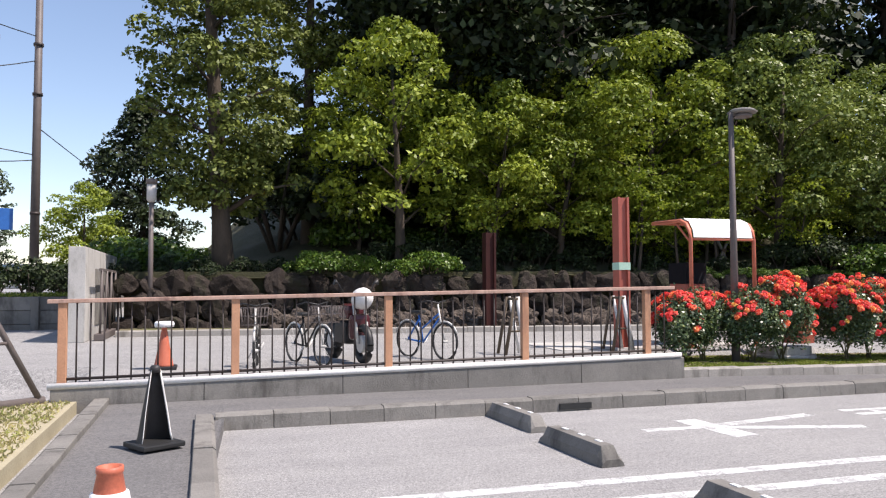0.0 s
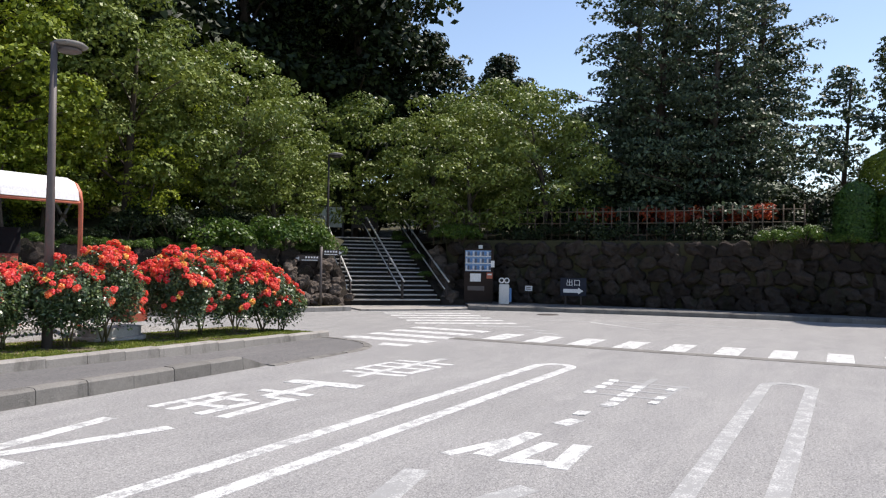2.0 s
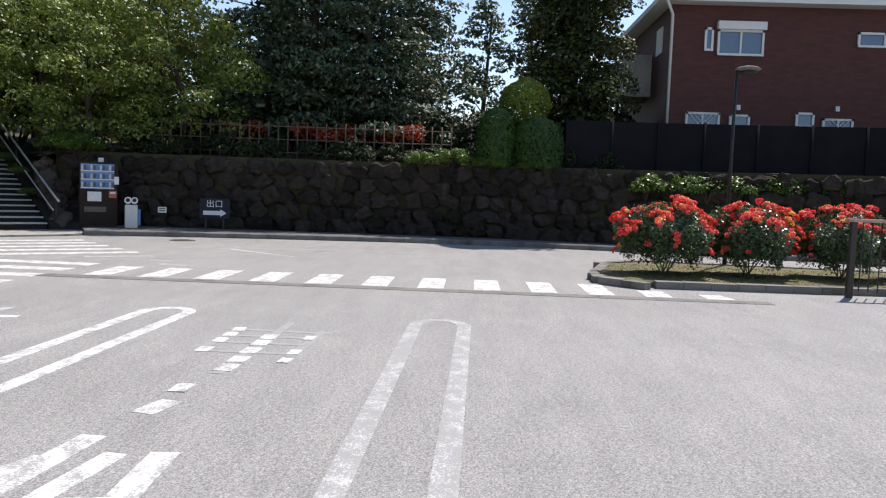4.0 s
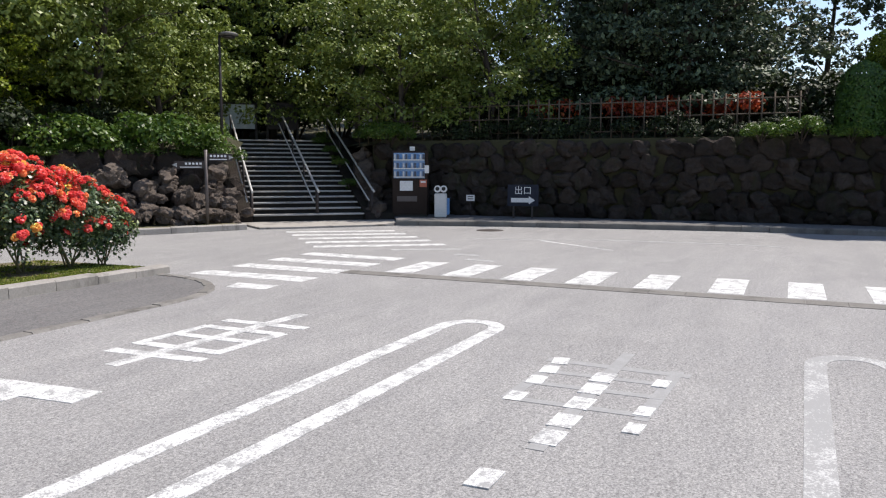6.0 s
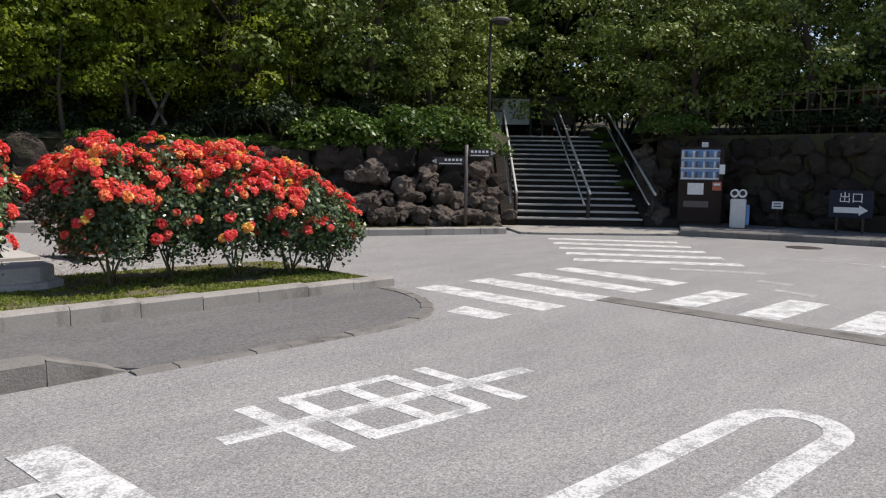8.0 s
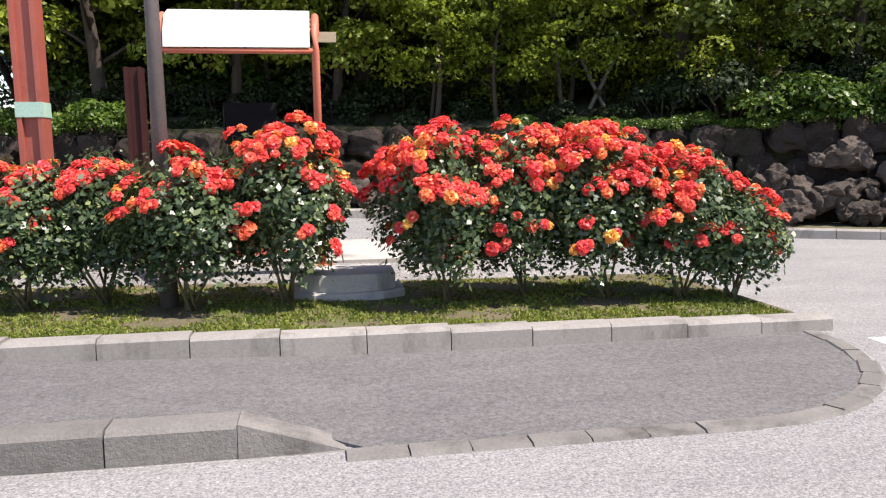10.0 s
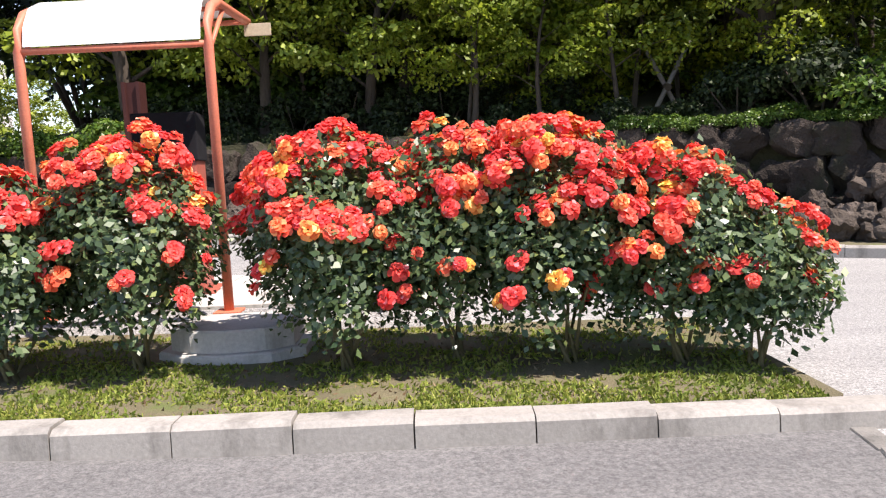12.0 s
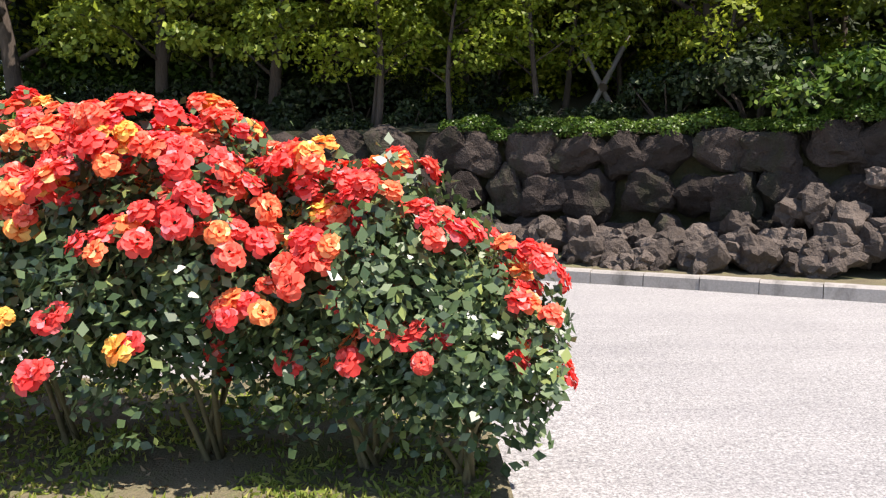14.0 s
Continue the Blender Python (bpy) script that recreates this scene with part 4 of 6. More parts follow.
SHRUBS = {
    "bush": make_shrub(21, "shrub", "leafy green shrub on top of the rock wall"),
    "bush_b": make_shrub(22, "shrub", "spreading green shrub hanging over the stones", 1.2, 0.8, 0.7),
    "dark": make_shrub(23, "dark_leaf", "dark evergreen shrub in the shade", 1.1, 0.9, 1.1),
    "red": make_shrub(24, "red_leaf", "red flowering azalea behind the trellis", 0.9, 0.6, 0.8, 16, 200, 0.12),
    "hedge": make_shrub(25, "shrub", "clipped bright green hedge bush along the wall", 0.8, 0.45, 0.7, 26, 330, 0.09),
}
spots = []
for k, (x, y, a) in enumerate(along([(x, y + 0.7) for x, y in LEFT_WALL], 1.0)):
    lush = 1.5 < x < 5.2 or x > 17.4
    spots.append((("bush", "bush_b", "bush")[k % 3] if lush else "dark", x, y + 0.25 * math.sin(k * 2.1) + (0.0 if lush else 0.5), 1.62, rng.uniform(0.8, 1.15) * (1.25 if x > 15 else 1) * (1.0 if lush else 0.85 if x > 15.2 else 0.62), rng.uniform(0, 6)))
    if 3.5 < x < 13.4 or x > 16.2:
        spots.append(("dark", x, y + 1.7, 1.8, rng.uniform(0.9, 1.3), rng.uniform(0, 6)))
for k, (x, y, a) in enumerate(along([(x + 0.8, y) for x, y in RIGHT_WALL[2:8]], 1.3)):
    spots.append(("dark", x + 0.3, y, 2.05, rng.uniform(0.7, 1.0), rng.uniform(0, 6)))
    spots.append(("dark", x + 3.0, y, 2.4, rng.uniform(1.2, 1.6), rng.uniform(0, 6)))
for x, y, s in ((25.4, 13.6, 0.9), (24.9, 12.9, 0.8), (25.75, 0.9, 0.5), (25.7, -0.4, 0.45), (25.8, 2.0, 0.75), (25.8, 2.9, 0.6)):
    spots.append(("bush", x, y, 2.1, s, x))
for x, y in ((28.3, 6.7), (28.5, 5.4), (28.2, 3.6), (28.6, 9.0)):
    spots.append(("red", x, y, 2.7, 1.2, y))
for k in range(9):
    spots.append(("hedge", 24.9 - 0.05 * k, -3.6 - 0.85 * k, 1.45, 1.0, k))
for x, y, s in ((-3.3, 25.6, 1.7), (-2.2, 25.8, 1.6), (-2.8, 26.8, 1.9), (-1.4, 25.0, 1.4)):
    spots.append(("bush", x, y, 1.5, s, x))
for k in range(8):
    spots.append(("dark", -12.5 + 1.35 * k, 31.0 + rng.uniform(-0.6, 0.6), 0.9, rng.uniform(1.3, 1.7), k))
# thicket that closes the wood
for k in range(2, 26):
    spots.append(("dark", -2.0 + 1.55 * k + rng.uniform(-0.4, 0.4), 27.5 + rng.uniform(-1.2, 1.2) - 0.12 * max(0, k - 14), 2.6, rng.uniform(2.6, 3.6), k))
for k in range(4, 16):
    spots.append(("bush", -1.0 + 1.4 * k + rng.uniform(-0.5, 0.5), 24.6 + rng.uniform(-0.8, 0.8), 2.2, rng.uniform(1.3, 2.1), k))
for x, y in ((27.2, 22.6), (28.6, 21.4), (30.0, 20.0), (31.2, 18.6), (26.0, 24.0), (32.2, 16.6), (33.2, 14.5)):
    spots.append(("dark", x, y, 2.3, 2.3, x))
for k in range(12):
    spots.append(("dark", 31.5 + rng.uniform(-0.7, 0.7), 13.0 - 1.45 * k, 2.3, rng.uniform(1.7, 2.5), k))
for x, y, z, s in ((25.3, 14.9, 1.5, 0.32), (26.2, 15.8, 1.9, 0.35), (27.3, 16.9, 2.2, 0.4), (24.5, 14.1, 0.9, 0.3), (21.0, 15.9, 1.5, 0.7), (22.4, 17.4, 1.8, 0.9), (23.6, 18.6, 2.1, 0.9)):
    spots.append(("bush", x, y, z, s, x))
for k, (x, y, a) in enumerate(along([(x, y + 0.42) for x, y in LEFT_WALL[2:]], 0.55)):
    if x > 12.6:
        spots.append(("bush_b", x, y + 0.1 * math.sin(k * 1.9), 1.66 + 0.05 * math.sin(k * 2.7), 0.36 + 0.1 * (k % 3), k))
for k in range(9):
    u = k / 8
    q = STAIR @ Vector((WIDE + 0.16 + 0.1 * math.sin(k * 2.0), 0.9 + STEPS * GOING * u, 0.1 + STEPS * RISE * u))
    spots.append(("bush", q.x, q.y, q.z, 0.2 + 0.05 * (k % 3), k))
grove(SHRUBS, spots)


def topiary(label, profile, x, y, z, leaf):
    r = np.random.RandomState(int(10 * x + y))
    root = thing("topiary", label, "topiary", (x, y, z))
    tubepart("stem", [(0, 0, -0.2), (0, 0, profile[0][1] + 0.3)], 0.06, M["bark"], root)
    n = 9000
    zs = np.array([p[1] for p in profile])
    rs = np.array([p[0] for p in profile])
    zz = r.uniform(zs[0], zs[-1], n)
    rr = np.interp(zz, zs, rs) * r.uniform(0.9, 1.02, n)
    a = r.uniform(0, 6.283, n)
    d = np.stack([np.cos(a), np.sin(a), 0.4 + 0 * a], 1)
    p = np.stack([rr * np.cos(a), rr * np.sin(a), zz], 1)
    part("foliage", quads_mesh("foliage", leaf_quads(p, d, 0.075, r, 0.6, 0.3), M[leaf]), None, root)


topiary("clipped round topiary ball above the wall", [(0.05, 0.7), (0.6, 0.95), (0.85, 1.5), (0.7, 2.05), (0.1, 2.4)], 27.5, -0.25, 2.75, "ball")
topiary("clipped dark green cone hedge above the wall", [(0.6, 0.0), (0.62, 0.9), (0.52, 1.45), (0.3, 1.7), (0.05, 1.8)], 26.3, 0.66, 2.25, "clipped")
topiary("clipped dark green rounded hedge above the wall", [(0.78, 0.0), (0.8, 0.8), (0.68, 1.2), (0.4, 1.45), (0.05, 1.55)], 26.3, -0.6, 2.25, "clipped")


# ---- rose beds ----
def bed(name, outline, z, label):
    return sheet(name, outline, z, M["soil"], label, "flower bed", 0.12)


bed("rose_bed", [(5.95, 10.07), (12.75, 10.07), (12.86, 10.2), (12.75, 12.25), (5.95, 12.25)], lambda x, y: 0.095 + 0.018 * (12.7 - x), "mossy soil of the rose bed inside its kerb")


def bloom_mesh(k):
    """One loose, ruffled rose: rings of wavy petals, the outer ones lying almost flat."""
    r = random.Random(k)
    vs, fs = [], []
    for ring, (n, rad, lift, tilt, long) in enumerate(((4, 0.006, 0.012, 1.3, 0.026), (5, 0.012, 0.01, 1.0, 0.034), (6, 0.016, 0.004, 0.62, 0.042), (7, 0.02, -0.004, 0.22, 0.046))):
        for j in range(n):
            a = 2 * math.pi * (j + 0.5 * (ring % 2)) / n + r.uniform(-0.25, 0.25)
            t = tilt + r.uniform(-0.28, 0.28)
            L, w = long * r.uniform(0.85, 1.2), long * 0.62 * r.uniform(0.85, 1.2)
            o = Vector((math.cos(a), math.sin(a), 0))
            side = Vector((-math.sin(a), math.cos(a), 0))
            up = Vector((0, 0, 1))
            i = len(vs)
            for u, wide in ((0.0, 0.35), (0.55, 1.0), (1.0, 0.75)):
                tt = t - 0.75 * u * u
                c = o * rad + up * lift + (o * math.cos(tt) + up * math.sin(tt)) * L * u
                for v in (-1, 0, 1):
                    ruffle = r.uniform(-0.006, 0.006) * u
                    vs.append(c + side * w * wide * v + up * (0.006 * abs(v) * u + ruffle) + o * (0.005 * (1 - abs(v)) * u))
            fs += [(i + q + p, i + q + p + 1, i + q + p + 4, i + q + p + 3) for q in (0, 3) for p in (0, 1)]
    return raw_mesh("bloom", vs, fs, M["petal"])


BLOOMS = [bloom_mesh(k) for k in range(7)]


def rose_bush(x, y, z, rx, ry, h, blooms, seed, label):
    r = np.random.RandomState(seed)
    root = thing("rose_bush", label, "rose bush", (x, y, z), group="roses of the flower beds")
    n_stem = 6
    tops = []
    for k in range(n_stem):
        a = 6.283 * k / n_stem + r.uniform(-0.3, 0.3)
        e = Vector((rx * 0.62 * math.cos(a), ry * 0.62 * math.sin(a), h * 0.62))
        bm = B()
        tube(bm, [(0.05 * math.cos(a + 2), 0.05 * math.sin(a + 2), -0.05), (e.x * 0.3 + r.normal(0, 0.05), e.y * 0.3 + r.normal(0, 0.05), h * 0.24), (e.x * 0.75, e.y * 0.75, h * 0.46), tuple(e)], [0.014, 0.011, 0.008, 0.005], 6)
        part("cane", bm, M["stem"], root)
    # leaves: a rounded, uneven umbrella
    n = int(9000 * rx * ry / 0.36)
    a = r.uniform(0, 6.283, n)
    d = np.sqrt(r.uniform(0, 1, n))
    lump = 1 + 0.14 * np.sin(3 * a + seed) + 0.08 * np.sin(7 * a + 2 * seed)
    ztop = h * (0.52 + 0.42 * np.sqrt(np.clip(1 - (d * 0.97) ** 2, 0, 1))) * (1 + 0.1 * np.sin(4 * a + 5 * d + seed))
    zlow = h * (0.18 + 0.06 * (1 - d) + 0.07 * np.sin(5 * a + seed))
    u = r.uniform(0, 1, n) ** 0.55
    p = np.stack([rx * lump * d * np.cos(a) * (0.72 + 0.28 * u), ry * lump * d * np.sin(a) * (0.72 + 0.28 * u), zlow + (ztop - zlow) * u + r.normal(0, 0.045, n)], 1)
    g = np.stack([np.cos(a) * d, np.sin(a) * d, 0.7 + 0 * a], 1)
    part("foliage", quads_mesh("foliage", leaf_quads(p, g, 0.055, r, 0.62, 0.55), M["rose_leaf"]), None, root)
    # flowers in flat, crowded clusters on and above the leaves, a few single ones lower down
    made = 0
    while made < blooms:
        aa, dd = r.uniform(0, 6.283), r.uniform(0, 1) ** 0.45
        side = r.uniform() < 0.16
        lum = 1 + 0.14 * math.sin(3 * aa + seed) + 0.08 * math.sin(7 * aa + 2 * seed)
        zc = h * (0.49 + 0.48 * math.sqrt(max(0.0, 1 - (dd * 0.95) ** 2))) * (1 + 0.1 * math.sin(4 * aa + 5 * dd + seed)) + r.uniform(-0.05, 0.1)
        if side:
            dd, zc = r.uniform(0.92, 1.06), h * r.uniform(0.34, 0.62)
        out = Vector((math.cos(aa) * dd * 0.75, math.sin(aa) * dd * 0.75, 0.55 if side else 0.95)).normalized()
        e1 = out.orthogonal().normalized()
        e2 = out.cross(e1)
        centre = Vector((rx * lum * dd * math.cos(aa), ry * lum * dd * math.sin(aa), zc))
        count = r.randint(1, 4) if side else r.randint(3, 9)
        for b in range(count):
            if made >= blooms:
                break
            ob = new("bloom", BLOOMS[r.randint(7)])
            ob.parent = root
            ang, far = 2.4 * b + r.uniform(0, 0.8), 0.058 * math.sqrt(b) * r.uniform(0.8, 1.2)
            q = centre + e1 * far * math.cos(ang) + e2 * far * math.sin(ang) - out * (far * far * 1.6 + r.uniform(-0.02, 0.03))
            tilt = out + (e1 * math.cos(ang) + e2 * math.sin(ang)) * far * 4.0 + Vector(r.normal(0, 0.2, 3))
            s = r.uniform(0.62, 1.0)
            ob.matrix_basis = Matrix.Translation(q) @ tilt.to_track_quat("Z", "Y").to_matrix().to_4x4() @ Matrix.Rotation(r.uniform(0, 6.28), 4, "Z") @ Matrix.Diagonal((s, s, s, 1))
            made += 1
    return root


ROSES = "rose bush full of red and orange blooms in the kerbed bed"
for k, (x, y, rx, ry, h, nb) in enumerate((
        (6.75, 11.1, 0.55, 0.5, 1.15, 55), (7.3, 11.3, 0.55, 0.5, 1.25, 50), (8.05, 10.95, 0.55, 0.5, 1.25, 55), (8.8, 11.1, 0.6, 0.55, 1.45, 90),
        (10.15, 11.0, 0.65, 0.6, 1.45, 130), (10.85, 11.15, 0.6, 0.6, 1.5, 110), (11.55, 11.0, 0.65, 0.6, 1.45, 130), (12.25, 10.95, 0.6, 0.55, 1.3, 100), (12.65, 10.8, 0.45, 0.4, 0.95, 26))):
    rose_bush(x, y, 0.085 + 0.018 * (12.7 - x), rx, ry, h, int(nb * 1.8), 40 + k, ROSES)

# second bed by the exit
bed2 = [(15.62, -1.3), (15.95, -0.95), (16.65, -0.98), (18.9, -1.6), (19.6, -2.4), (19.0, -8.4), (16.0, -8.4), (15.7, -4.0)]
sheet("rose_bed", bed2, 0.1, M["soil"], "dry soil of the second rose bed", "flower bed", 0.1)
kerb(bed2[::-1] + [bed2[-1]], 0.0, "dark edged kerb of the second rose bed", -0.16, 0.12, 0.45, "old_concrete")
for k, (x, y, rx, ry, h, nb) in enumerate(((17.1, -2.25, 0.9, 0.9, 1.3, 150), (17.3, -3.85, 0.95, 0.9, 1.32, 150), (17.4, -5.6, 0.9, 0.9, 1.3, 110), (17.5, -7.2, 0.8, 0.8, 1.2, 80))):
    rose_bush(x, y, 0.08, rx, ry, h, int(nb * 2.2), 60 + k, "rose bush with a thick head of red blooms")

# ---- fence and its wall ----
def slope_z(x, a, b):
    return a + (b - a) * (x + 2.68) / 8.58


def build_fence():
    root = tagged(new("fence_wall"), "low stained concrete wall under the fence", "wall", kind="structure")
    for k in range(5):
        x0, x1 = -2.75 + 1.74 * k, -2.75 + 1.74 * (k + 1)
        za, zb = slope_z(x0, 0.3, 0.41), slope_z(x1, 0.3, 0.41)
        bm = B()
        vs = []
        for x, z in ((x0 + 0.005, za), (x1 - 0.005, zb)):
            vs.append([bm.verts.new(p) for p in ((x, 9.87, -0.05), (x, 9.88, z - 0.012), (x, 9.892, z), (x, 10.12, z), (x, 10.12, -0.05))])
        for j in range(5):
            bm.faces.new((vs[0][j], vs[0][(j + 1) % 5], vs[1][(j + 1) % 5], vs[1][j]))
        bm.faces.new(vs[0])
        bm.faces.new(vs[1][::-1])
        bmesh.ops.recalc_face_normals(bm, faces=bm.faces)
        part("wall_panel", bm, M["old_concrete"], root)
    tubepart("edge_pipe", [(-2.78, 9.9, 0.325), (1.5, 9.9, 0.385), (5.9, 9.9, 0.445)], 0.04, M["white_pipe"], root, 8, "chalky white pipe along the wall edge")
    f = thing("fence", "iron fence with faded orange posts and peeling top rail", "fence")
    for k in range(5):
        x = -2.64 + 2.005 * k
        boxpart("post", (x, 10.0, slope_z(x, 0.8, 0.92)), (0.1, 0.09, 1.06), M["rust"], f, 0.008)
    bm = B()
    vs = box(bm, (1.52, 10.0, 0.0), (8.65, 0.13, 0.05), 0.008)
    for v in vs:
        v.co.z += slope_z(v.co.x, 1.335, 1.465)
    part("top_rail", bm, M["rail_top"], f)
    tubepart("bottom_rail", [(-2.64, 10.0, 0.4), (5.7, 10.0, 0.52)], 0.018, M["dark_iron"], f)
    me = None
    for k in range(54):
        x = -2.64 + 2.005 / 13 * (k + 1)
        if k % 13 == 12:
            continue
        if me is None:
            bm = B()
            tube(bm, [(0, 0, 0), (0, 0, 1.0)], 0.011, 6)
            me = bm_mesh("baluster", bm, M["dark_iron"])
        ob = new("baluster", me)
        ob.parent = f
        ob.location = (x, 10.0, slope_z(x, 0.32, 0.44))


build_fence()

# ---- car park furniture ----
def wheel_stop(x, y, turn, length=1.15):
    """A concrete wheel stop: sloped faces, blunt ends."""
    vs = []
    for yy, in_ in ((-length / 2, 0), (-length / 2 + 0.09, 1), (length / 2 - 0.09, 1), (length / 2, 0)):
        h = 0.16 if in_ else 0.06
        for xx, z in ((-0.11, 0), (-0.1, h * 0.5), (-0.06, h), (0.06, h), (0.1, h * 0.5), (0.11, 0)):
            vs.append((xx, yy, z))
    fs = [(r * 6 + k, r * 6 + k + 1, (r + 1) * 6 + k + 1, (r + 1) * 6 + k) for r in range(3) for k in range(5)] + [(0, 1, 2, 3, 4, 5), (23, 22, 21, 20, 19, 18)]
    me = raw_mesh("block", vs, fs, M["old_concrete"])
    root = thing("wheel_stop", "weathered grey concrete wheel stop on the asphalt", "wheel stop", (x, y, 0.002), turn, "wheel stops of the bay")
    part("block", me, None, root)
    for k in (-1, 0, 1):
        bm = B()
        box(bm, (0.03, k * 0.3, 0.163), (0.035, 0.09, 0.008), 0.002)
        part("reflector", bm, M["white_sheet"], root)


wheel_stop(2.24, 7.65, 3)
wheel_stop(2.2, 6.1, 2)
wheel_stop(2.35, 3.9, 0)


def traffic_cone(x, y, z, h, mat, label, tip=None, base=0.36, turn=0.0, band=None):
    root = thing("traffic_cone", label, "traffic cone", (x, y, z), turn)
    boxpart("base", (0, 0, 0.025), (base, base, 0.05), M["black"], root, 0.015)
    bm = B()
    lathe(bm, [(0.14, 0.04), (0.13, 0.07), (0.075, h * 0.55), (0.034, h * 0.96), (0.02, h)], 18)
    part("body", bm, mat, root)
    if band:
        bm = B()
        lathe(bm, [(0.132 - 0.11 * band[0], h * band[0]), (0.135 - 0.11 * band[1], h * band[1])], 18)
        part("band", bm, M["white_sheet"], root, "white reflective band")
    if tip:
        bm = B()
        lathe(bm, [(0.13, h - 0.02), (0.14, h + 0.03), (0.12, h + 0.06)], 16)
        part("cap", bm, tip, root, "white plastic cap")


M["cone_red"] = surface("faded red cone plastic", (0.4, 0.09, 0.05), (0.55, 0.17, 0.1), 6, 60, 0.5)
M["cone_dark"] = surface("sooty dark cone rubber", (0.02, 0.018, 0.018), (0.05, 0.045, 0.045), 6, 60, 0.5)


def broken_cone(x, y, z, turn):
    """A cone with its front torn away: a half shell with pale torn edges on its square base."""
    root = thing("traffic_cone", "sooty broken traffic cone with pale torn edges", "traffic cone", (x, y, z), turn)
    h, t = 0.66, 0.007
    base = boxpart("base", (0, 0, 0.022), (0.38, 0.38, 0.044), M["black"], root, 0.012)
    rings = []
    bm = B()
    prof = [(0.15, 0.04), (0.135, 0.1), (0.105, 0.3), (0.07, 0.5), (0.042, h)]
    for r, zz in prof:
        half = radians(112 - 14 * zz)
        ring = []
        for rr in (r, r - t):
            ring.append([bm.verts.new((rr * math.cos(a), rr * math.sin(a), zz)) for a in (radians(90) - half + 2 * half * k / 14 for k in range(15))])
        rings.append(ring)
    for p, q in zip(rings, rings[1:]):
        for side in (0, 1):
            for k in range(14):
                bm.faces.new((p[side][k], p[side][k + 1], q[side][k + 1], q[side][k])).smooth = True
    for k in range(14):
        bm.faces.new((rings[-1][0][k], rings[-1][0][k + 1], rings[-1][1][k + 1], rings[-1][1][k]))
    bmesh.ops.recalc_face_normals(bm, faces=bm.faces)
    shell = part("shell", bm, M["cone_dark"], root)
    for s in (-1, 1):
        pts = []
        for r, zz in prof:
            a = radians(90) + s * radians(112 - 14 * zz)
            pts.append(((r - t / 2) * math.cos(a), (r - t / 2) * math.sin(a), zz))
        tubepart("torn_edge", pts, 0.004 if s > 0 else 0.008, M["white_pipe"], shell, 6, "pale torn edge")
    bm = B()
    lathe(bm, [(0.044, h - 0.03), (0.044, h + 0.015), (0.03, h + 0.035)], 14)
    part("tip", bm, M["cone_dark"], root)


def capped_cone(x, y, z, turn):
    """A stubby red brown cone, open at the top, with a white collar and a dark mouth."""
    root = thing("traffic_cone", "red brown traffic cone with a torn white collar", "traffic cone", (x, y, z), turn)
    boxpart("base", (0, 0, 0.022), (0.36, 0.36, 0.044), M["black"], root, 0.012)
    bm = B()
    lathe(bm, [(0.14, 0.04), (0.105, 0.26), (0.07, 0.48), (0.052, 0.58), (0.056, 0.585), (0.056, 0.61), (0.045, 0.61), (0.04, 0.56)], 20)
    part("body", bm, M["cone_red"], root)
    bm = B()
    lathe(bm, [(0.098, 0.34), (0.106, 0.35), (0.078, 0.5), (0.068, 0.505)], 20)
    part("collar", bm, M["white_sheet"], root, "torn white collar")
    bm = B()
    lathe(bm, [(0.055, -0.01), (0.06, 0.0), (0.05, 0.012)], 14)
    bmesh.ops.rotate(bm, matrix=Matrix.Rotation(radians(78), 3, "X"), verts=bm.verts)
    bmesh.ops.translate(bm, vec=(-0.02, -0.1, 0.42), verts=bm.verts)
    part("mouth", bm, M["black"], root)


broken_cone(-1.42, 6.95, 0.13, 30)
capped_cone(-1.4, 3.42, 0.13, -10)
traffic_cone(-1.56, 11.5, PLAZA, 0.62, M["cone_red"], "red traffic cone with a white top on the square", M["white_sheet"], 0.36, 0)

# dark drain mouth in the kerb
boxpart("drain_mouth", (3.25, 8.2, 0.06), (0.42, 0.03, 0.07), M["black"], tagged(new("kerb_drain"), "dark drain slot in the kerb face", "drain", kind="structure"))
M["dry_dirt"] = surface("dry yellow dirt", (0.3, 0.26, 0.17), (0.44, 0.39, 0.27), 3, 40, 0.95, relief=0.8, dist=0.01)
sheet("grass_strip", [(-3.2, 2.0), (-2.45, 2.0), (-2.45, 9.85), (-3.2, 9.85)], 0.15, M["dry_dirt"], "dry grass strip beside the entrance gate", "grass strip", 0.2)


M["dry_grass"] = leaf_material("dry grass", [(0.0, (0.32, 0.28, 0.14)), (0.6, (0.46, 0.41, 0.22)), (1.0, (0.3, 0.34, 0.1))], 0.8, 0.3, 1.5)


def grass_on(name, n, sample, z, size, label, mat="grass"):
    r = np.random.RandomState(n)
    p = np.array([sample(r) for _ in range(n)])
    zz = np.array([z(x, y) if callable(z) else z for x, y in p])
    pos = np.column_stack([p, zz + size * 0.3])
    nr = np.column_stack([r.normal(0, 1, n), r.normal(0, 1, n), 0.35 + 0 * zz])
    ob = new(name, quads_mesh(name, leaf_quads(pos, nr, size, r, 0.3, 0.3), M[mat]))
    tagged(ob, label, "grass", kind="stuff")


grass_on("grass", 2600, lambda r: (r.uniform(-3.18, -2.5), r.uniform(2.5, 9.8)), 0.15, 0.06, "dry yellow green grass on the strip", "dry_grass")
def patchy(r):
    while True:
        x, y = r.uniform(5.95, 12.75), 10.09 + 2.0 * r.uniform() ** 1.5
        if noise.noise(Vector((x * 1.7, y * 2.6, 3.0))) + 0.5 * noise.noise(Vector((x * 5, y * 6, 1.0))) > r.uniform(-0.28, 0.25) - 0.15 * (y < 10.6):
            return x, y


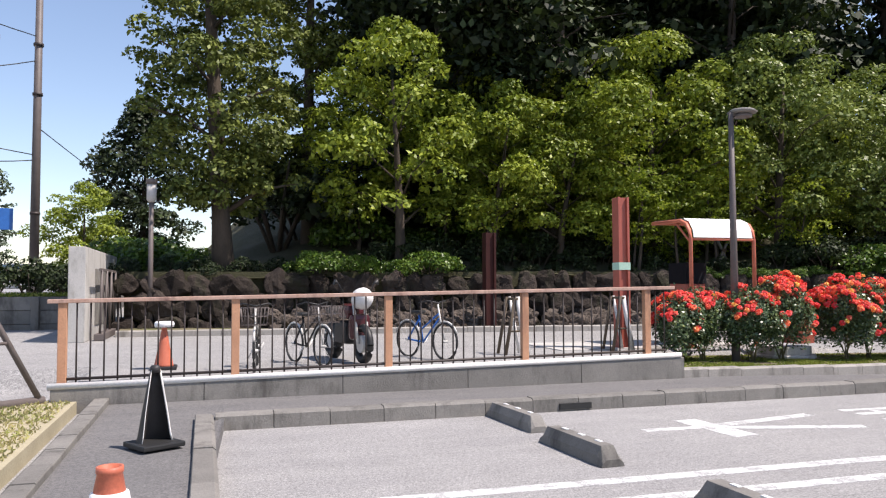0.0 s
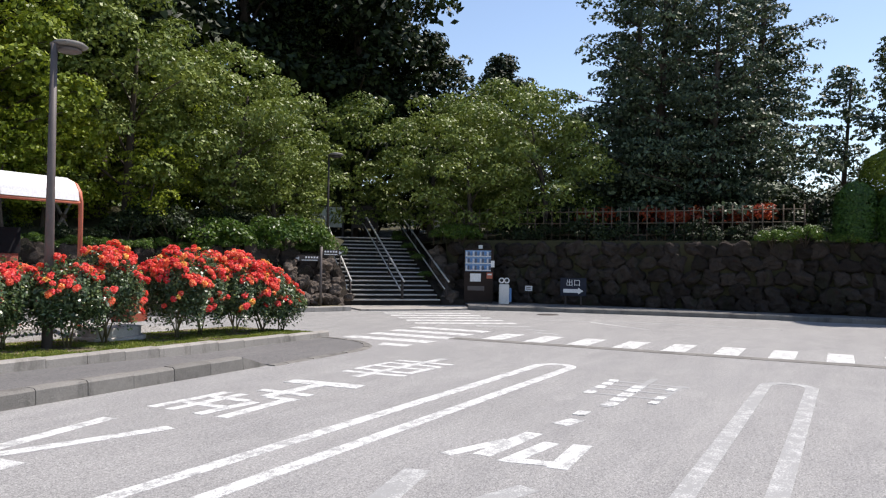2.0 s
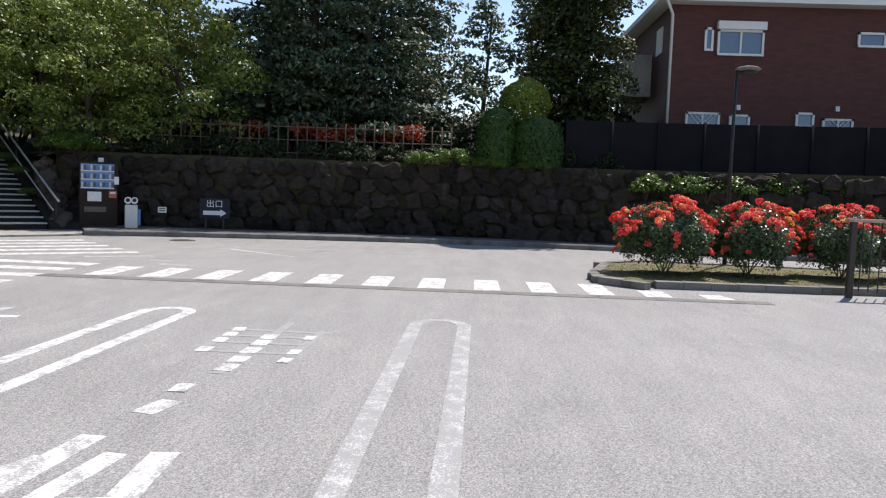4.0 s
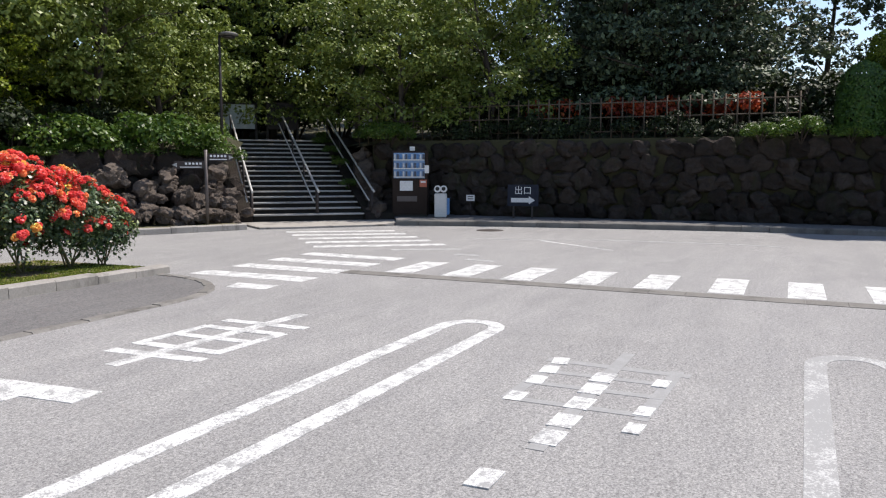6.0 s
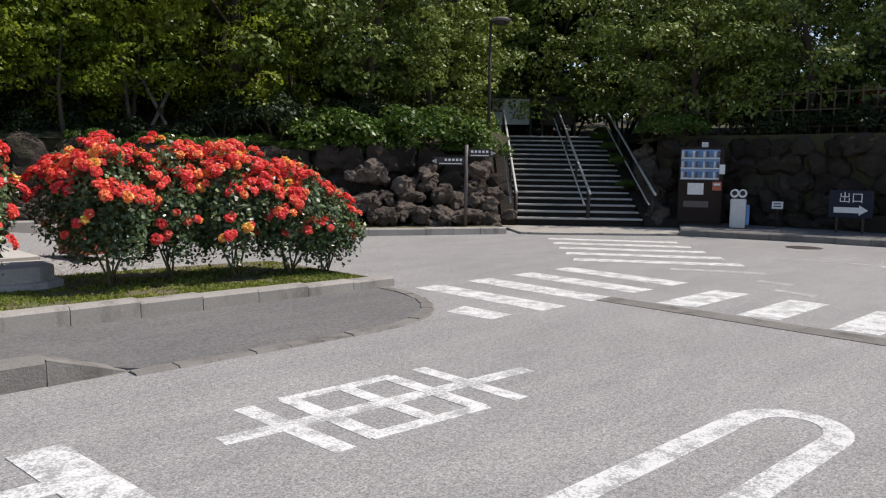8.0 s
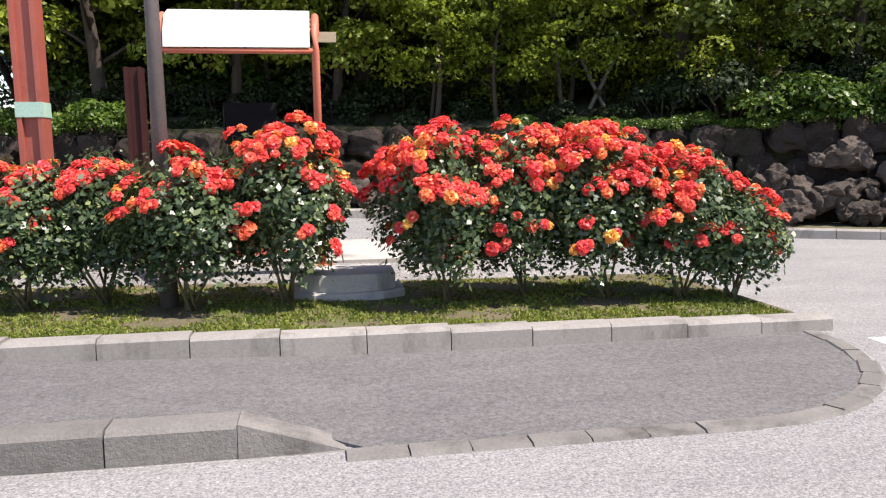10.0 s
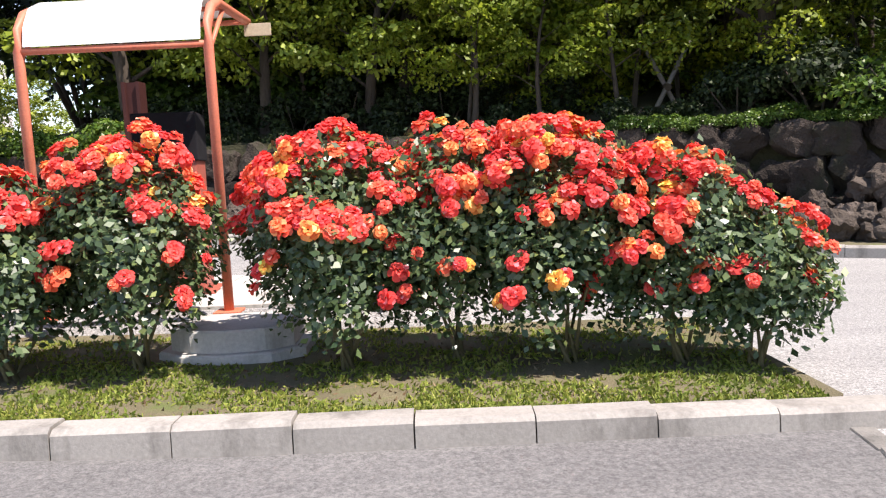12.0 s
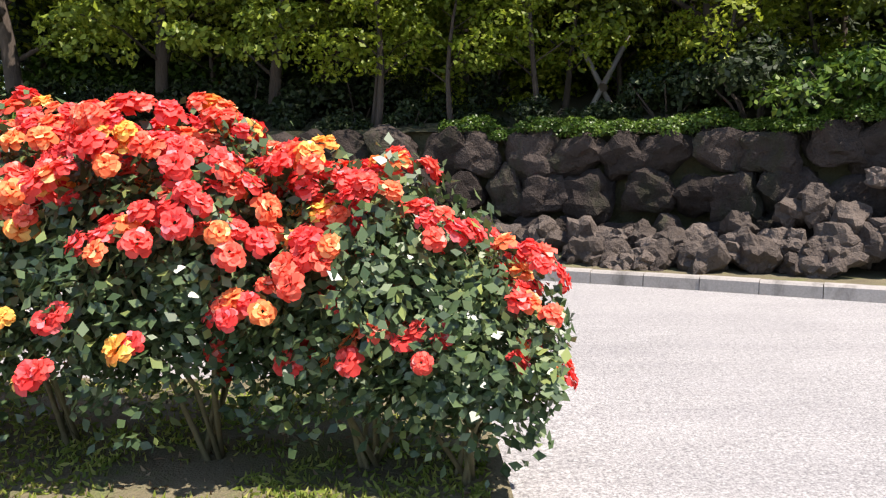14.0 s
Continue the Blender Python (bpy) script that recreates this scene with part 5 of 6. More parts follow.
M["litter"] = leaf_material("brown leaf litter", [(0.0, (0.08, 0.045, 0.025)), (0.6, (0.2, 0.13, 0.08)), (1.0, (0.32, 0.24, 0.16))], 0.8, 0.1, 1.5)
grass_on("leaf_litter", 1500, lambda r: (r.uniform(5.95, 12.75), r.uniform(10.2, 12.2)), lambda x, y: 0.08 + 0.018 * (12.7 - x), 0.05, "dead brown leaves lying under the roses", "litter")
grass_on("weeds", 17000, patchy, lambda x, y: 0.09 + 0.018 * (12.7 - x), 0.045, "low moss and clover under the roses")
grass_on("weeds", 2500, lambda r: (r.uniform(15.8, 18.8), r.uniform(-8.2, -1.3)), 0.09, 0.05, "thin dry weeds in the second bed")

# ---- pillars, arch and lamps ----
def pillar(x, y, z, h, w, mat, label, band=False):
    root = thing("pillar", label, "pillar", (x, y, z))
    for dx in (-1, 1):
        boxpart("flange", (dx * w * 0.4, 0, h / 2), (w * 0.2, w, h), mat, root, 0.004)
    boxpart("web", (0, 0.02, h / 2), (w * 0.6, w * 0.75, h - 0.01), mat, root)
    boxpart("base_plate", (0, 0, 0.01), (w * 1.5, w * 1.5, 0.02), mat, root, 0.004)
    if band:
        boxpart("band", (0, 0, 1.53), (w + 0.012, w + 0.012, 0.14), M["green_band"], root, 0.0, "pale green band")


M["green_band"] = surface("pale green band", (0.3, 0.52, 0.4), (0.5, 0.68, 0.58), 6, 50, 0.5)
M["screen"] = surface("black screen fence panel", (0.009, 0.009, 0.011), (0.02, 0.019, 0.022), 2, 40, 0.9, spec=0.1)
# The shade of the trees is put into this darker copy of red_steel.
M["maroon"] = surface("red brown steel with tree shade in its colour", (0.035, 0.011, 0.01), (0.06, 0.018, 0.015), 3, 60, 0.7, spec=0.2)
pillar(6.44, 12.5, PLAZA, 2.82, 0.23, M["red_steel"], "square red brown steel pillar with a pale green band", True)
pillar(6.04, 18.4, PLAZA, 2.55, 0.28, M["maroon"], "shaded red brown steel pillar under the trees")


def build_arch():
    root = thing("arch_canopy", "faded vermilion pipe canopy with a curved white roof sheet", "canopy", (7.68, 12.1, PLAZA))
    W, H, D = 1.42, 2.04, 1.25
    for x in (0, W):
        pts = [(x, 0, 0), (x, 0, H), (x, 0.03, H + 0.16), (x, 0.13, H + 0.29), (x, 0.3, H + 0.36), (x, D, H + 0.38)]
        tubepart("pipe_post", pts, 0.038, M["arch_red"], root, 10)
        boxpart("foot", (x, 0, 0.01), (0.2, 0.2, 0.02), M["arch_red"], root, 0.004)
        tubepart("brace", [(x, 0.02, H - 0.05), (x, 0.5, H + 0.37)], 0.02, M["arch_red"], root, 6)
    for y, z, r in ((0, H, 0.026), (D, H + 0.38, 0.024), (0.6, H + 0.375, 0.02)):
        tubepart("cross_pipe", [(0, y, z), (W, y, z)], r, M["arch_red"], root, 8)
    for z in (0.45,):
        tubepart("low_pipe", [(0, 0, z), (W, 0, z)], 0.018, M["arch_red"], root, 8)
    prof = [(-0.03, H + 0.03), (0.0, H + 0.18), (0.1, H + 0.33), (0.28, H + 0.405), (D, H + 0.425)]
    vs = [(x, y + n, z + n) for n in (0, 0.012) for x in (0.05, W - 0.05) for y, z in prof]
    m = len(prof)
    fs = []
    for s in (0, 2 * m):
        fs += [(s + k, s + k + 1, s + m + k + 1, s + m + k) for k in range(m - 1)]
    fs += [(0, m, 3 * m, 2 * m), (m - 1, 2 * m - 1, 4 * m - 1, 3 * m - 1)]
    boxpart("name_plate", (W + 0.1, 1.2, H + 0.3), (0.24, 0.02, 0.11), M["beige"], root, 0.004, "beige hanging plate")
    part("roof_sheet", raw_mesh("roof_sheet", vs, fs, M["white_sheet"]), None, root, "sun-bleached white roof sheet")


M["beige"] = surface("beige plate", (0.42, 0.34, 0.22), (0.55, 0.46, 0.32), 5, 50, 0.6)
build_arch()


def street_lamp(x, y, z, h, side, label, r0=0.07, turn=0.0, mat="grey_post"):
    root = thing("street_lamp", label, "street lamp", (x, y, z), turn)
    tubepart("pole", [(0, 0, 0), (0, 0, h * 0.55), (0, 0, h)], [r0, r0 * 0.75, r0 * 0.6], M[mat], root, 12)
    tubepart("arm", [(0, 0, h - 0.06), (side * 0.1, 0, h), (side * 0.2, 0, h)], 0.025, M[mat], root, 8)
    bm = B()
    lathe(bm, [(0.05, -0.02), (0.23, 0.0), (0.26, 0.025), (0.2, 0.07), (0.06, 0.1)], 20, (side * 0.24, 0, h))
    part("hood", bm, M["old_concrete"], root, "flat pale lamp hood")
    bm = B()
    lathe(bm, [(0.1, -0.08), (0.17, -0.06), (0.17, -0.022)], 16, (side * 0.24, 0, h))
    part("diffuser", bm, M[mat], root)


street_lamp(7.85, 11.1, 0.15, 4.4, 1, "weathered grey brown street lamp standing among roses", 0.075)
street_lamp(19.5, -4.15, 0.08, 4.15, -1, "dark street lamp with a flat pale hood in the second bed", 0.05, 90, "black")
street_lamp(21.3, 16.05, 1.5, 3.45, 1, "slim dark street lamp beside the steps", 0.05, -45, "dark_iron")


def lantern(x, y, z, h):
    root = thing("lantern_post", "slim grey lantern post with a cylinder head by the gate", "lamp post", (x, y, z))
    tubepart("pole", [(0, 0, 0), (0, 0, h - 0.6)], [0.07, 0.06], M["grey_post"], root, 10)
    bm = B()
    lathe(bm, [(0.06, h - 0.62), (0.12, h - 0.55), (0.12, h - 0.15)], 14)
    part("shade", bm, M["pale_concrete"], root)
    bm = B()
    lathe(bm, [(0.14, h - 0.15), (0.14, h - 0.02), (0.05, h)], 14)
    part("cap", bm, M["grey_post"], root)


lantern(-2.33, 20.6, PLAZA, 3.95)

# stepping block and paving behind the roses
def stepping_block(x, y, z):
    """Two low concrete tiers with a bowed front edge."""
    root = thing("stepping_block", "pale two-tier concrete step in the gap between the roses", "step", (x, y, z))
    for name, w, d, z0, z1 in (("lower_tier", 1.0, 0.62, -0.03, 0.1), ("upper_tier", 0.84, 0.5, 0.1, 0.25)):
        bm = B()
        pts = [(-w / 2, 0.35), (-w / 2, -d * 0.25), (-w * 0.3, -d * 0.5), (0, -d * 0.58), (w * 0.3, -d * 0.5), (w / 2, -d * 0.25), (w / 2, 0.35)]
        lo = [bm.verts.new((px, py, z0)) for px, py in pts]
        mid = [bm.verts.new((px, py, z1 - 0.014)) for px, py in pts]
        hi = [bm.verts.new((px * 0.975, py * 0.965, z1)) for px, py in pts]
        for a, b in ((lo, mid), (mid, hi)):
            for k in range(7):
                bm.faces.new((a[k], a[(k + 1) % 7], b[(k + 1) % 7], b[k]))
        bm.faces.new(hi)
        bm.faces.new(lo[::-1])
        bmesh.ops.recalc_face_normals(bm, faces=bm.faces)
        part(name, bm, M["pale_concrete"], root)


stepping_block(9.32, 11.5, 0.12)


def box_stand(x, y):
    root = thing("box_stand", "maroon steel box stand with a black cap behind the canopy", "cabinet", (x, y, PLAZA), 8)
    boxpart("body", (0, 0, 0.6), (0.5, 0.46, 1.2), M["red_steel"], root, 0.012)
    boxpart("cap", (0, 0, 1.41), (0.54, 0.5, 0.42), M["screen"], root, 0.01, "black cap box")
    boxpart("foot", (0, 0, 0.015), (0.66, 0.6, 0.03), M["red_steel"], root, 0.004)


box_stand(8.37, 13.2)


def planter(x, y, z):
    root = thing("planter", "square maroon planter box on the paving behind roses", "planter", (x, y, z), 12)
    bm = B()
    for sx, sy, w, d in ((0, -0.2, 0.44, 0.04), (0, 0.2, 0.44, 0.04), (-0.2, 0, 0.04, 0.36), (0.2, 0, 0.04, 0.36)):
        box(bm, (sx, sy, 0.22), (w, d, 0.44), 0.006)
    part("walls", bm, M["red_steel"], root)
    boxpart("rim", (0, -0.2, 0.42), (0.48, 0.06, 0.05), M["red_steel"], root, 0.01)
    boxpart("soil", (0, 0, 0.2), (0.37, 0.37, 0.38), M["soil"], root)


planter(10.45, 12.5, PLAZA)
pv = tagged(new("paving"), "pale square paving slabs behind the rose bed", "paving", kind="structure")
me = None
for i in range(8):
    for j in range(3):
        if me is None:
            bm = B()
            box(bm, (0, 0, 0), (0.59, 0.59, 0.06), 0.006)
            me = bm_mesh("slab", bm, M["pale_concrete"])
        ob = new("slab", me)
        ob.parent = pv
        ob.location = (5.4 + 0.6 * i, 12.62 + 0.6 * j, PLAZA - 0.012 + 0.002 * ((i * 7 + j * 3) % 3))


# ---- bicycles and motorcycle ----
def bicycle(x, y, turn, colour, label, basket=True):
    root = thing("bicycle", label, "bicycle", (x, y, PLAZA), turn, "bicycles behind the fence")
    root.scale = (0.9, 0.9, 0.9)
    R = 0.32
    for cx in (-0.52, 0.52):
        w = new("wheel")
        w.parent = root
        bm = B()
        ring = [(cx + R * math.cos(a), 0, R + R * math.sin(a)) for a in (2 * math.pi * k / 24 for k in range(25))]
        tube(bm, ring, 0.022, 6, False)
        part("tyre", bm, M["black"], w)
        bm = B()
        for k in range(10):
            a = 2 * math.pi * k / 10
            tube(bm, [(cx, 0, R), (cx + R * math.cos(a), 0, R + R * math.sin(a))], 0.003, 4)
        tube(bm, [(cx, -0.05, R), (cx, 0.05, R)], 0.025, 8)
        part("wheel_core", bm, M["steel"], w)
        arc = [(cx + (R + 0.035) * math.cos(a), 0, R + (R + 0.035) * math.sin(a)) for a in (math.pi * (0.15 + 0.75 * k / 8) for k in range(9))]
        tubepart("mudguard", arc, 0.018, M["steel"], root, 6)
    bm = B()
    for p, q in (((-0.52, 0, R), (-0.08, 0, 0.28)), ((-0.08, 0, 0.28), (-0.2, 0, 0.78)), ((-0.08, 0, 0.28), (0.36, 0, 0.72)), ((-0.52, 0, R), (-0.19, 0, 0.7)), ((-0.15, 0, 0.5), (0.34, 0, 0.8))):
        tube(bm, [p, q], 0.018, 7)
    part("frame", bm, colour, root)
    tubepart("fork", [(0.52, 0, R), (0.4, 0, 0.7), (0.33, 0, 0.98)], 0.016, M["steel"], root, 6)
    tubepart("handlebar", [(0.12, -0.28, 1.0), (0.3, -0.2, 1.04), (0.34, 0, 1.0), (0.3, 0.2, 1.04), (0.12, 0.28, 1.0)], 0.014, M["black"], root, 6)
    bm = B()
    box(bm, (-0.22, 0, 0.83), (0.26, 0.16, 0.06), 0.025)
    part("saddle", bm, M["black"], root)
    tubepart("crank", [(-0.08, -0.12, 0.16), (-0.08, -0.06, 0.28), (-0.08, 0.06, 0.28), (-0.08, 0.12, 0.4)], 0.012, M["steel"], root, 6)
    if basket:
        bm = B()
        for k in range(9):
            t = -0.18 + 0.045 * k
            for xx in (0.44, 0.74):
                tube(bm, [(xx, t, 0.72), (xx + (0.03 if xx > 0.5 else -0.02), t * 1.15, 0.98)], 0.004, 4)
            tube(bm, [(0.44 + 0.0375 * k, -0.18, 0.72), (0.42 + 0.044 * k, -0.21, 0.98)], 0.004, 4)
            tube(bm, [(0.44 + 0.0375 * k, 0.18, 0.72), (0.42 + 0.044 * k, 0.21, 0.98)], 0.004, 4)
        for z, e in ((0.72, 0.0), (0.85, 0.012), (0.98, 0.025)):
            tube(bm, [(0.44 - e, -0.18 - e, z), (0.74 + e, -0.18 - e, z), (0.74 + e, 0.18 + e, z), (0.44 - e, 0.18 + e, z), (0.44 - e, -0.18 - e, z)], 0.006, 5)
        part("basket", bm, M["grey_post"], root, "grey wire basket")


M["blue_paint"] = surface("bright blue cycle paint", (0.02, 0.12, 0.42), (0.04, 0.2, 0.6), 6, 60, 0.3)
bicycle(-0.3, 11.2, -96, M["black"], "dark city bicycle with a wire basket, parked facing the fence")
bicycle(0.5, 11.6, -70, M["black"], "black city bicycle with a wire basket behind the fence")
bicycle(2.45, 11.9, -66, M["blue_paint"], "small blue bicycle parked behind the fence", False)


def motorcycle(x, y, turn):
    root = thing("motorcycle", "dark red motorcycle with a silver head cowl behind the fence", "motorcycle", (x, y, PLAZA), turn)
    for cx, r, w in ((-0.62, 0.29, 0.08), (0.62, 0.3, 0.06)):
        wh = new("wheel")
        wh.parent = root
        bm = B()
        tube(bm, [(cx + r * 0.82 * math.cos(a), 0, r + r * 0.82 * math.sin(a)) for a in (2 * math.pi * k / 20 for k in range(21))], w, 8, False)
        part("tyre", bm, M["black"], wh)
        bm = B()
        tube(bm, [(cx, -0.06, r), (cx, 0.06, r)], 0.13, 12)
        part("hub", bm, M["steel"], wh)
    bm = B()
    box(bm, (0.0, 0, 0.45), (0.5, 0.3, 0.36), 0.08)
    part("engine", bm, M["black"], root)
    bm = B()
    box(bm, (0.12, 0, 0.78), (0.46, 0.3, 0.24), 0.1)
    part("tank", bm, M["moto_red"], root)
    bm = B()
    box(bm, (-0.35, 0, 0.78), (0.62, 0.26, 0.1), 0.04)
    part("seat", bm, M["black"], root)
    for s in (-0.09, 0.09):
        tubepart("fork", [(0.62, s, 0.3), (0.42, s, 0.98)], 0.025, M["steel"], root, 8)
    bm = B()
    lathe(bm, [(0.02, -0.16), (0.13, -0.12), (0.17, 0.0), (0.15, 0.1), (0.05, 0.2)], 16)
    bmesh.ops.rotate(bm, matrix=Matrix.Rotation(radians(70), 3, "Y"), verts=bm.verts)
    bmesh.ops.translate(bm, vec=(0.56, 0, 0.98), verts=bm.verts)
    part("cowl", bm, M["white_pipe"], root, "silver white head cowl")
    tubepart("handlebar", [(0.3, -0.36, 1.06), (0.4, -0.12, 1.04), (0.4, 0.12, 1.04), (0.3, 0.36, 1.06)], 0.016, M["black"], root, 6)
    for s in (-1, 1):
        tubepart("mirror", [(0.38, s * 0.2, 1.04), (0.34, s * 0.3, 1.22), (0.34, s * 0.36, 1.24)], [0.008, 0.008, 0.05], M["black"], root, 8)
    bm = B()
    box(bm, (0.45, 0, 0.55), (0.2, 0.32, 0.4), 0.08)
    part("leg_shield", bm, M["moto_red"], root)


M["moto_red"] = surface("deep red motorcycle paint", (0.05, 0.012, 0.015), (0.1, 0.02, 0.025), 6, 60, 0.25)
motorcycle(1.16, 11.9, -78)


def a_frame(x, y, turn, label):
    root = thing("barrier_stand", label, "barrier", (x, y, PLAZA), turn)
    for s, mat in ((-1, M["old_wood"]), (1, M["white_pipe"])):
        bm = B()
        tube(bm, [(s * 0.2, 0, 0.0), (s * 0.02, 0, 0.98)], 0.032 if s < 0 else 0.05, 4)
        tube(bm, [(s * 0.2, 0.35, 0.0), (s * 0.02, 0.35, 0.98)], 0.03, 4)
        part("leg", bm, mat, root)
    tubepart("bar", [(0, -0.05, 0.95), (0, 0.4, 0.95)], 0.025, M["old_wood"], root, 6)
    tubepart("spreader", [(-0.13, 0.0, 0.4), (0.13, 0.0, 0.4)], 0.018, M["old_wood"], root, 6)


M["old_wood"] = surface("grey brown old wood", (0.075, 0.055, 0.038), (0.15, 0.115, 0.08), 3, 50, 0.85)
a_frame(4.05, 11.9, 0, "white and brown folding barrier stand behind the fence")
a_frame(6.15, 12.0, 0, "white and brown folding barrier stand beside the pillar")

# ---- beside the steps ----


def vending_machine():
    root = new("vending_machine")
    root.matrix_basis = Matrix.Translation((24.35, 11.95, 0.12)) @ Matrix.Rotation(radians(-67), 4, "Z")
    tagged(root, "dark brown drinks vending machine against the stone wall", "vending machine")
    W, D, H = 0.98, 0.72, 1.83
    boxpart("cabinet", (0, 0, H / 2 + 0.03), (W, D, H - 0.06), M["vend_brown"], root, 0.02)
    boxpart("plinth", (0, 0.02, 0.03), (W - 0.06, D - 0.06, 0.06), M["black"], root)
    win = boxpart("display_window", (-0.02, -D / 2 - 0.008, 1.42), (0.86, 0.02, 0.7), M["vend_blue"], root, 0.004, "blue lit display of drinks")
    for r in range(3):
        z = 1.16 + 0.235 * r
        boxpart("shelf", (-0.02, -D / 2 - 0.03, z - 0.055), (0.86, 0.03, 0.025), M["white_sheet"], win)
        for k in range(11):
            bm = B()
            tube(bm, [(-0.41 + 0.079 * k, -D / 2 - 0.035, z - 0.04), (-0.41 + 0.079 * k, -D / 2 - 0.035, z + 0.1)], 0.026, 8)
            part("can", bm, M[("can_white", "can_blue", "can_grey")[(k * 5 + r * 3) % 3]], win)
    boxpart("price_panel", (-0.1, -D / 2 - 0.006, 0.86), (0.36, 0.012, 0.27), M["white_sheet"], root, 0.004, "white notice panel")
    boxpart("coin_panel", (0.37, -D / 2 - 0.012, 0.93), (0.2, 0.02, 0.2), M["cone_red"], root, 0.006, "red coin panel")
    boxpart("coin_slot", (0.37, -D / 2 - 0.026, 0.97), (0.14, 0.012, 0.05), M["white_sheet"], root)
    boxpart("flap", (-0.08, -D / 2 - 0.006, 0.5), (0.56, 0.02, 0.15), M["grey_post"], root, 0.008, "grey delivery flap")
    boxpart("label_plate", (0.47, -D / 2 - 0.01, 1.32), (0.12, 0.015, 0.22), M["white_sheet"], root)
    boxpart("lamp_box", (0.05, -0.1, H + 0.06), (0.14, 0.1, 0.12), M["white_sheet"], root, 0.01)


M["vend_brown"] = surface("dark brown machine paint", (0.022, 0.014, 0.011), (0.042, 0.028, 0.022), 4, 50, 0.7, spec=0.2)
M["vend_blue"] = surface("blue display backing", (0.12, 0.22, 0.4), (0.25, 0.4, 0.6), 3, 20, 0.3)
M["can_white"] = surface("white can", (0.6, 0.62, 0.65), (0.75, 0.77, 0.8), 9, 60, 0.3)
M["can_blue"] = surface("blue can", (0.08, 0.2, 0.45), (0.15, 0.35, 0.65), 9, 60, 0.3)
M["can_grey"] = surface("dark can", (0.06, 0.07, 0.1), (0.16, 0.18, 0.22), 9, 60, 0.3)
vending_machine()

rb = new("recycling_bin")
rb.matrix_basis = Matrix.Translation((24.2, 10.95, 0.12)) @ Matrix.Rotation(radians(-67), 4, "Z")
tagged(rb, "white plastic can bin with two round holes beside the machine", "bin")
boxpart("body", (0, 0, 0.33), (0.34, 0.36, 0.66), M["white_pipe"], rb, 0.04)
boxpart("side_panel", (0.21, 0.05, 0.3), (0.07, 0.3, 0.45), M["can_blue"], rb, 0.01, "blue side panel")
bm = B()
for s in (-1, 1):
    tube(bm, [(s * 0.085, -0.17, 0.78), (s * 0.085, 0.14, 0.78)], 0.095, 16)
hd = part("head", bm, M["white_sheet"], rb)
for s in (-1, 1):
    tubepart("hole", [(s * 0.085, -0.18, 0.79), (s * 0.085, -0.15, 0.79)], 0.055, M["black"], hd, 14)

sp = new("stake_sign")
sp.matrix_basis = Matrix.Translation((24.9, 10.35, 0.12)) @ Matrix.Rotation(radians(-75), 4, "Z")
tagged(sp, "small white plate on a stake before the stone wall", "sign")
tubepart("stake", [(0, 0.01, 0), (0, 0.01, 0.5)], 0.012, M["dark_iron"], sp)
boxpart("plate", (0, 0, 0.52), (0.24, 0.012, 0.17), M["white_sheet"], sp, 0.004)
for k in range(2):
    boxpart("text_bar", (0, -0.008, 0.555 - 0.06 * k), (0.16, 0.004, 0.025), M["dark_iron"], sp)


def text_part(body, size, mat, parent, m):
    cu = bpy.data.curves.new("lettering", "FONT")
    cu.body, cu.size, cu.extrude, cu.align_x, cu.align_y = body, size, 0.002, "CENTER", "CENTER"
    tmp = bpy.data.objects.new("lettering", cu)
    scene.collection.objects.link(tmp)
    me = bpy.data.meshes.new_from_object(tmp.evaluated_get(bpy.context.evaluated_depsgraph_get()))
    bpy.data.objects.remove(tmp)
    me.materials.clear()
    me.materials.append(mat)
    ob = new("lettering", me)
    ob.parent = parent
    ob.matrix_basis = m
    return ob


M["slate"] = surface("dark navy board paint", (0.018, 0.022, 0.034), (0.035, 0.04, 0.058), 5, 50, 0.75, spec=0.2)
ex = new("exit_sign")
ex.matrix_basis = Matrix.Translation((24.75, 8.75, 0.12)) @ Matrix.Rotation(radians(-78), 4, "Z")
tagged(ex, "dark grey exit sign board with a white arrow on two legs", "sign")
for s in (-1, 1):
    boxpart("leg", (s * 0.25, 0.02, 0.2), (0.05, 0.04, 0.42), M["dark_iron"], ex)
brd = boxpart("board", (0, 0, 0.62), (0.84, 0.025, 0.58), M["slate"], ex, 0.006)
text_part("出口", 0.24, M["white_sheet"], ex, pose(0.0, -0.016, 0.74, 90, 0, 0))
ar = B()
pts = [(-0.32, 0.43), (0.16, 0.43), (0.16, 0.38), (0.33, 0.49), (0.16, 0.6), (0.16, 0.55), (-0.32, 0.55)]
f = ar.faces.new([ar.verts.new((x, -0.0155, z)) for x, z in pts])
r = bmesh.ops.extrude_face_region(ar, geom=[f])
bmesh.ops.translate(ar, vec=(0, -0.004, 0), verts=[v for v in r["geom"] if isinstance(v, bmesh.types.BMVert)])
bmesh.ops.recalc_face_normals(ar, faces=ar.faces)
part("arrow", ar, M["white_sheet"], ex, "white arrow")


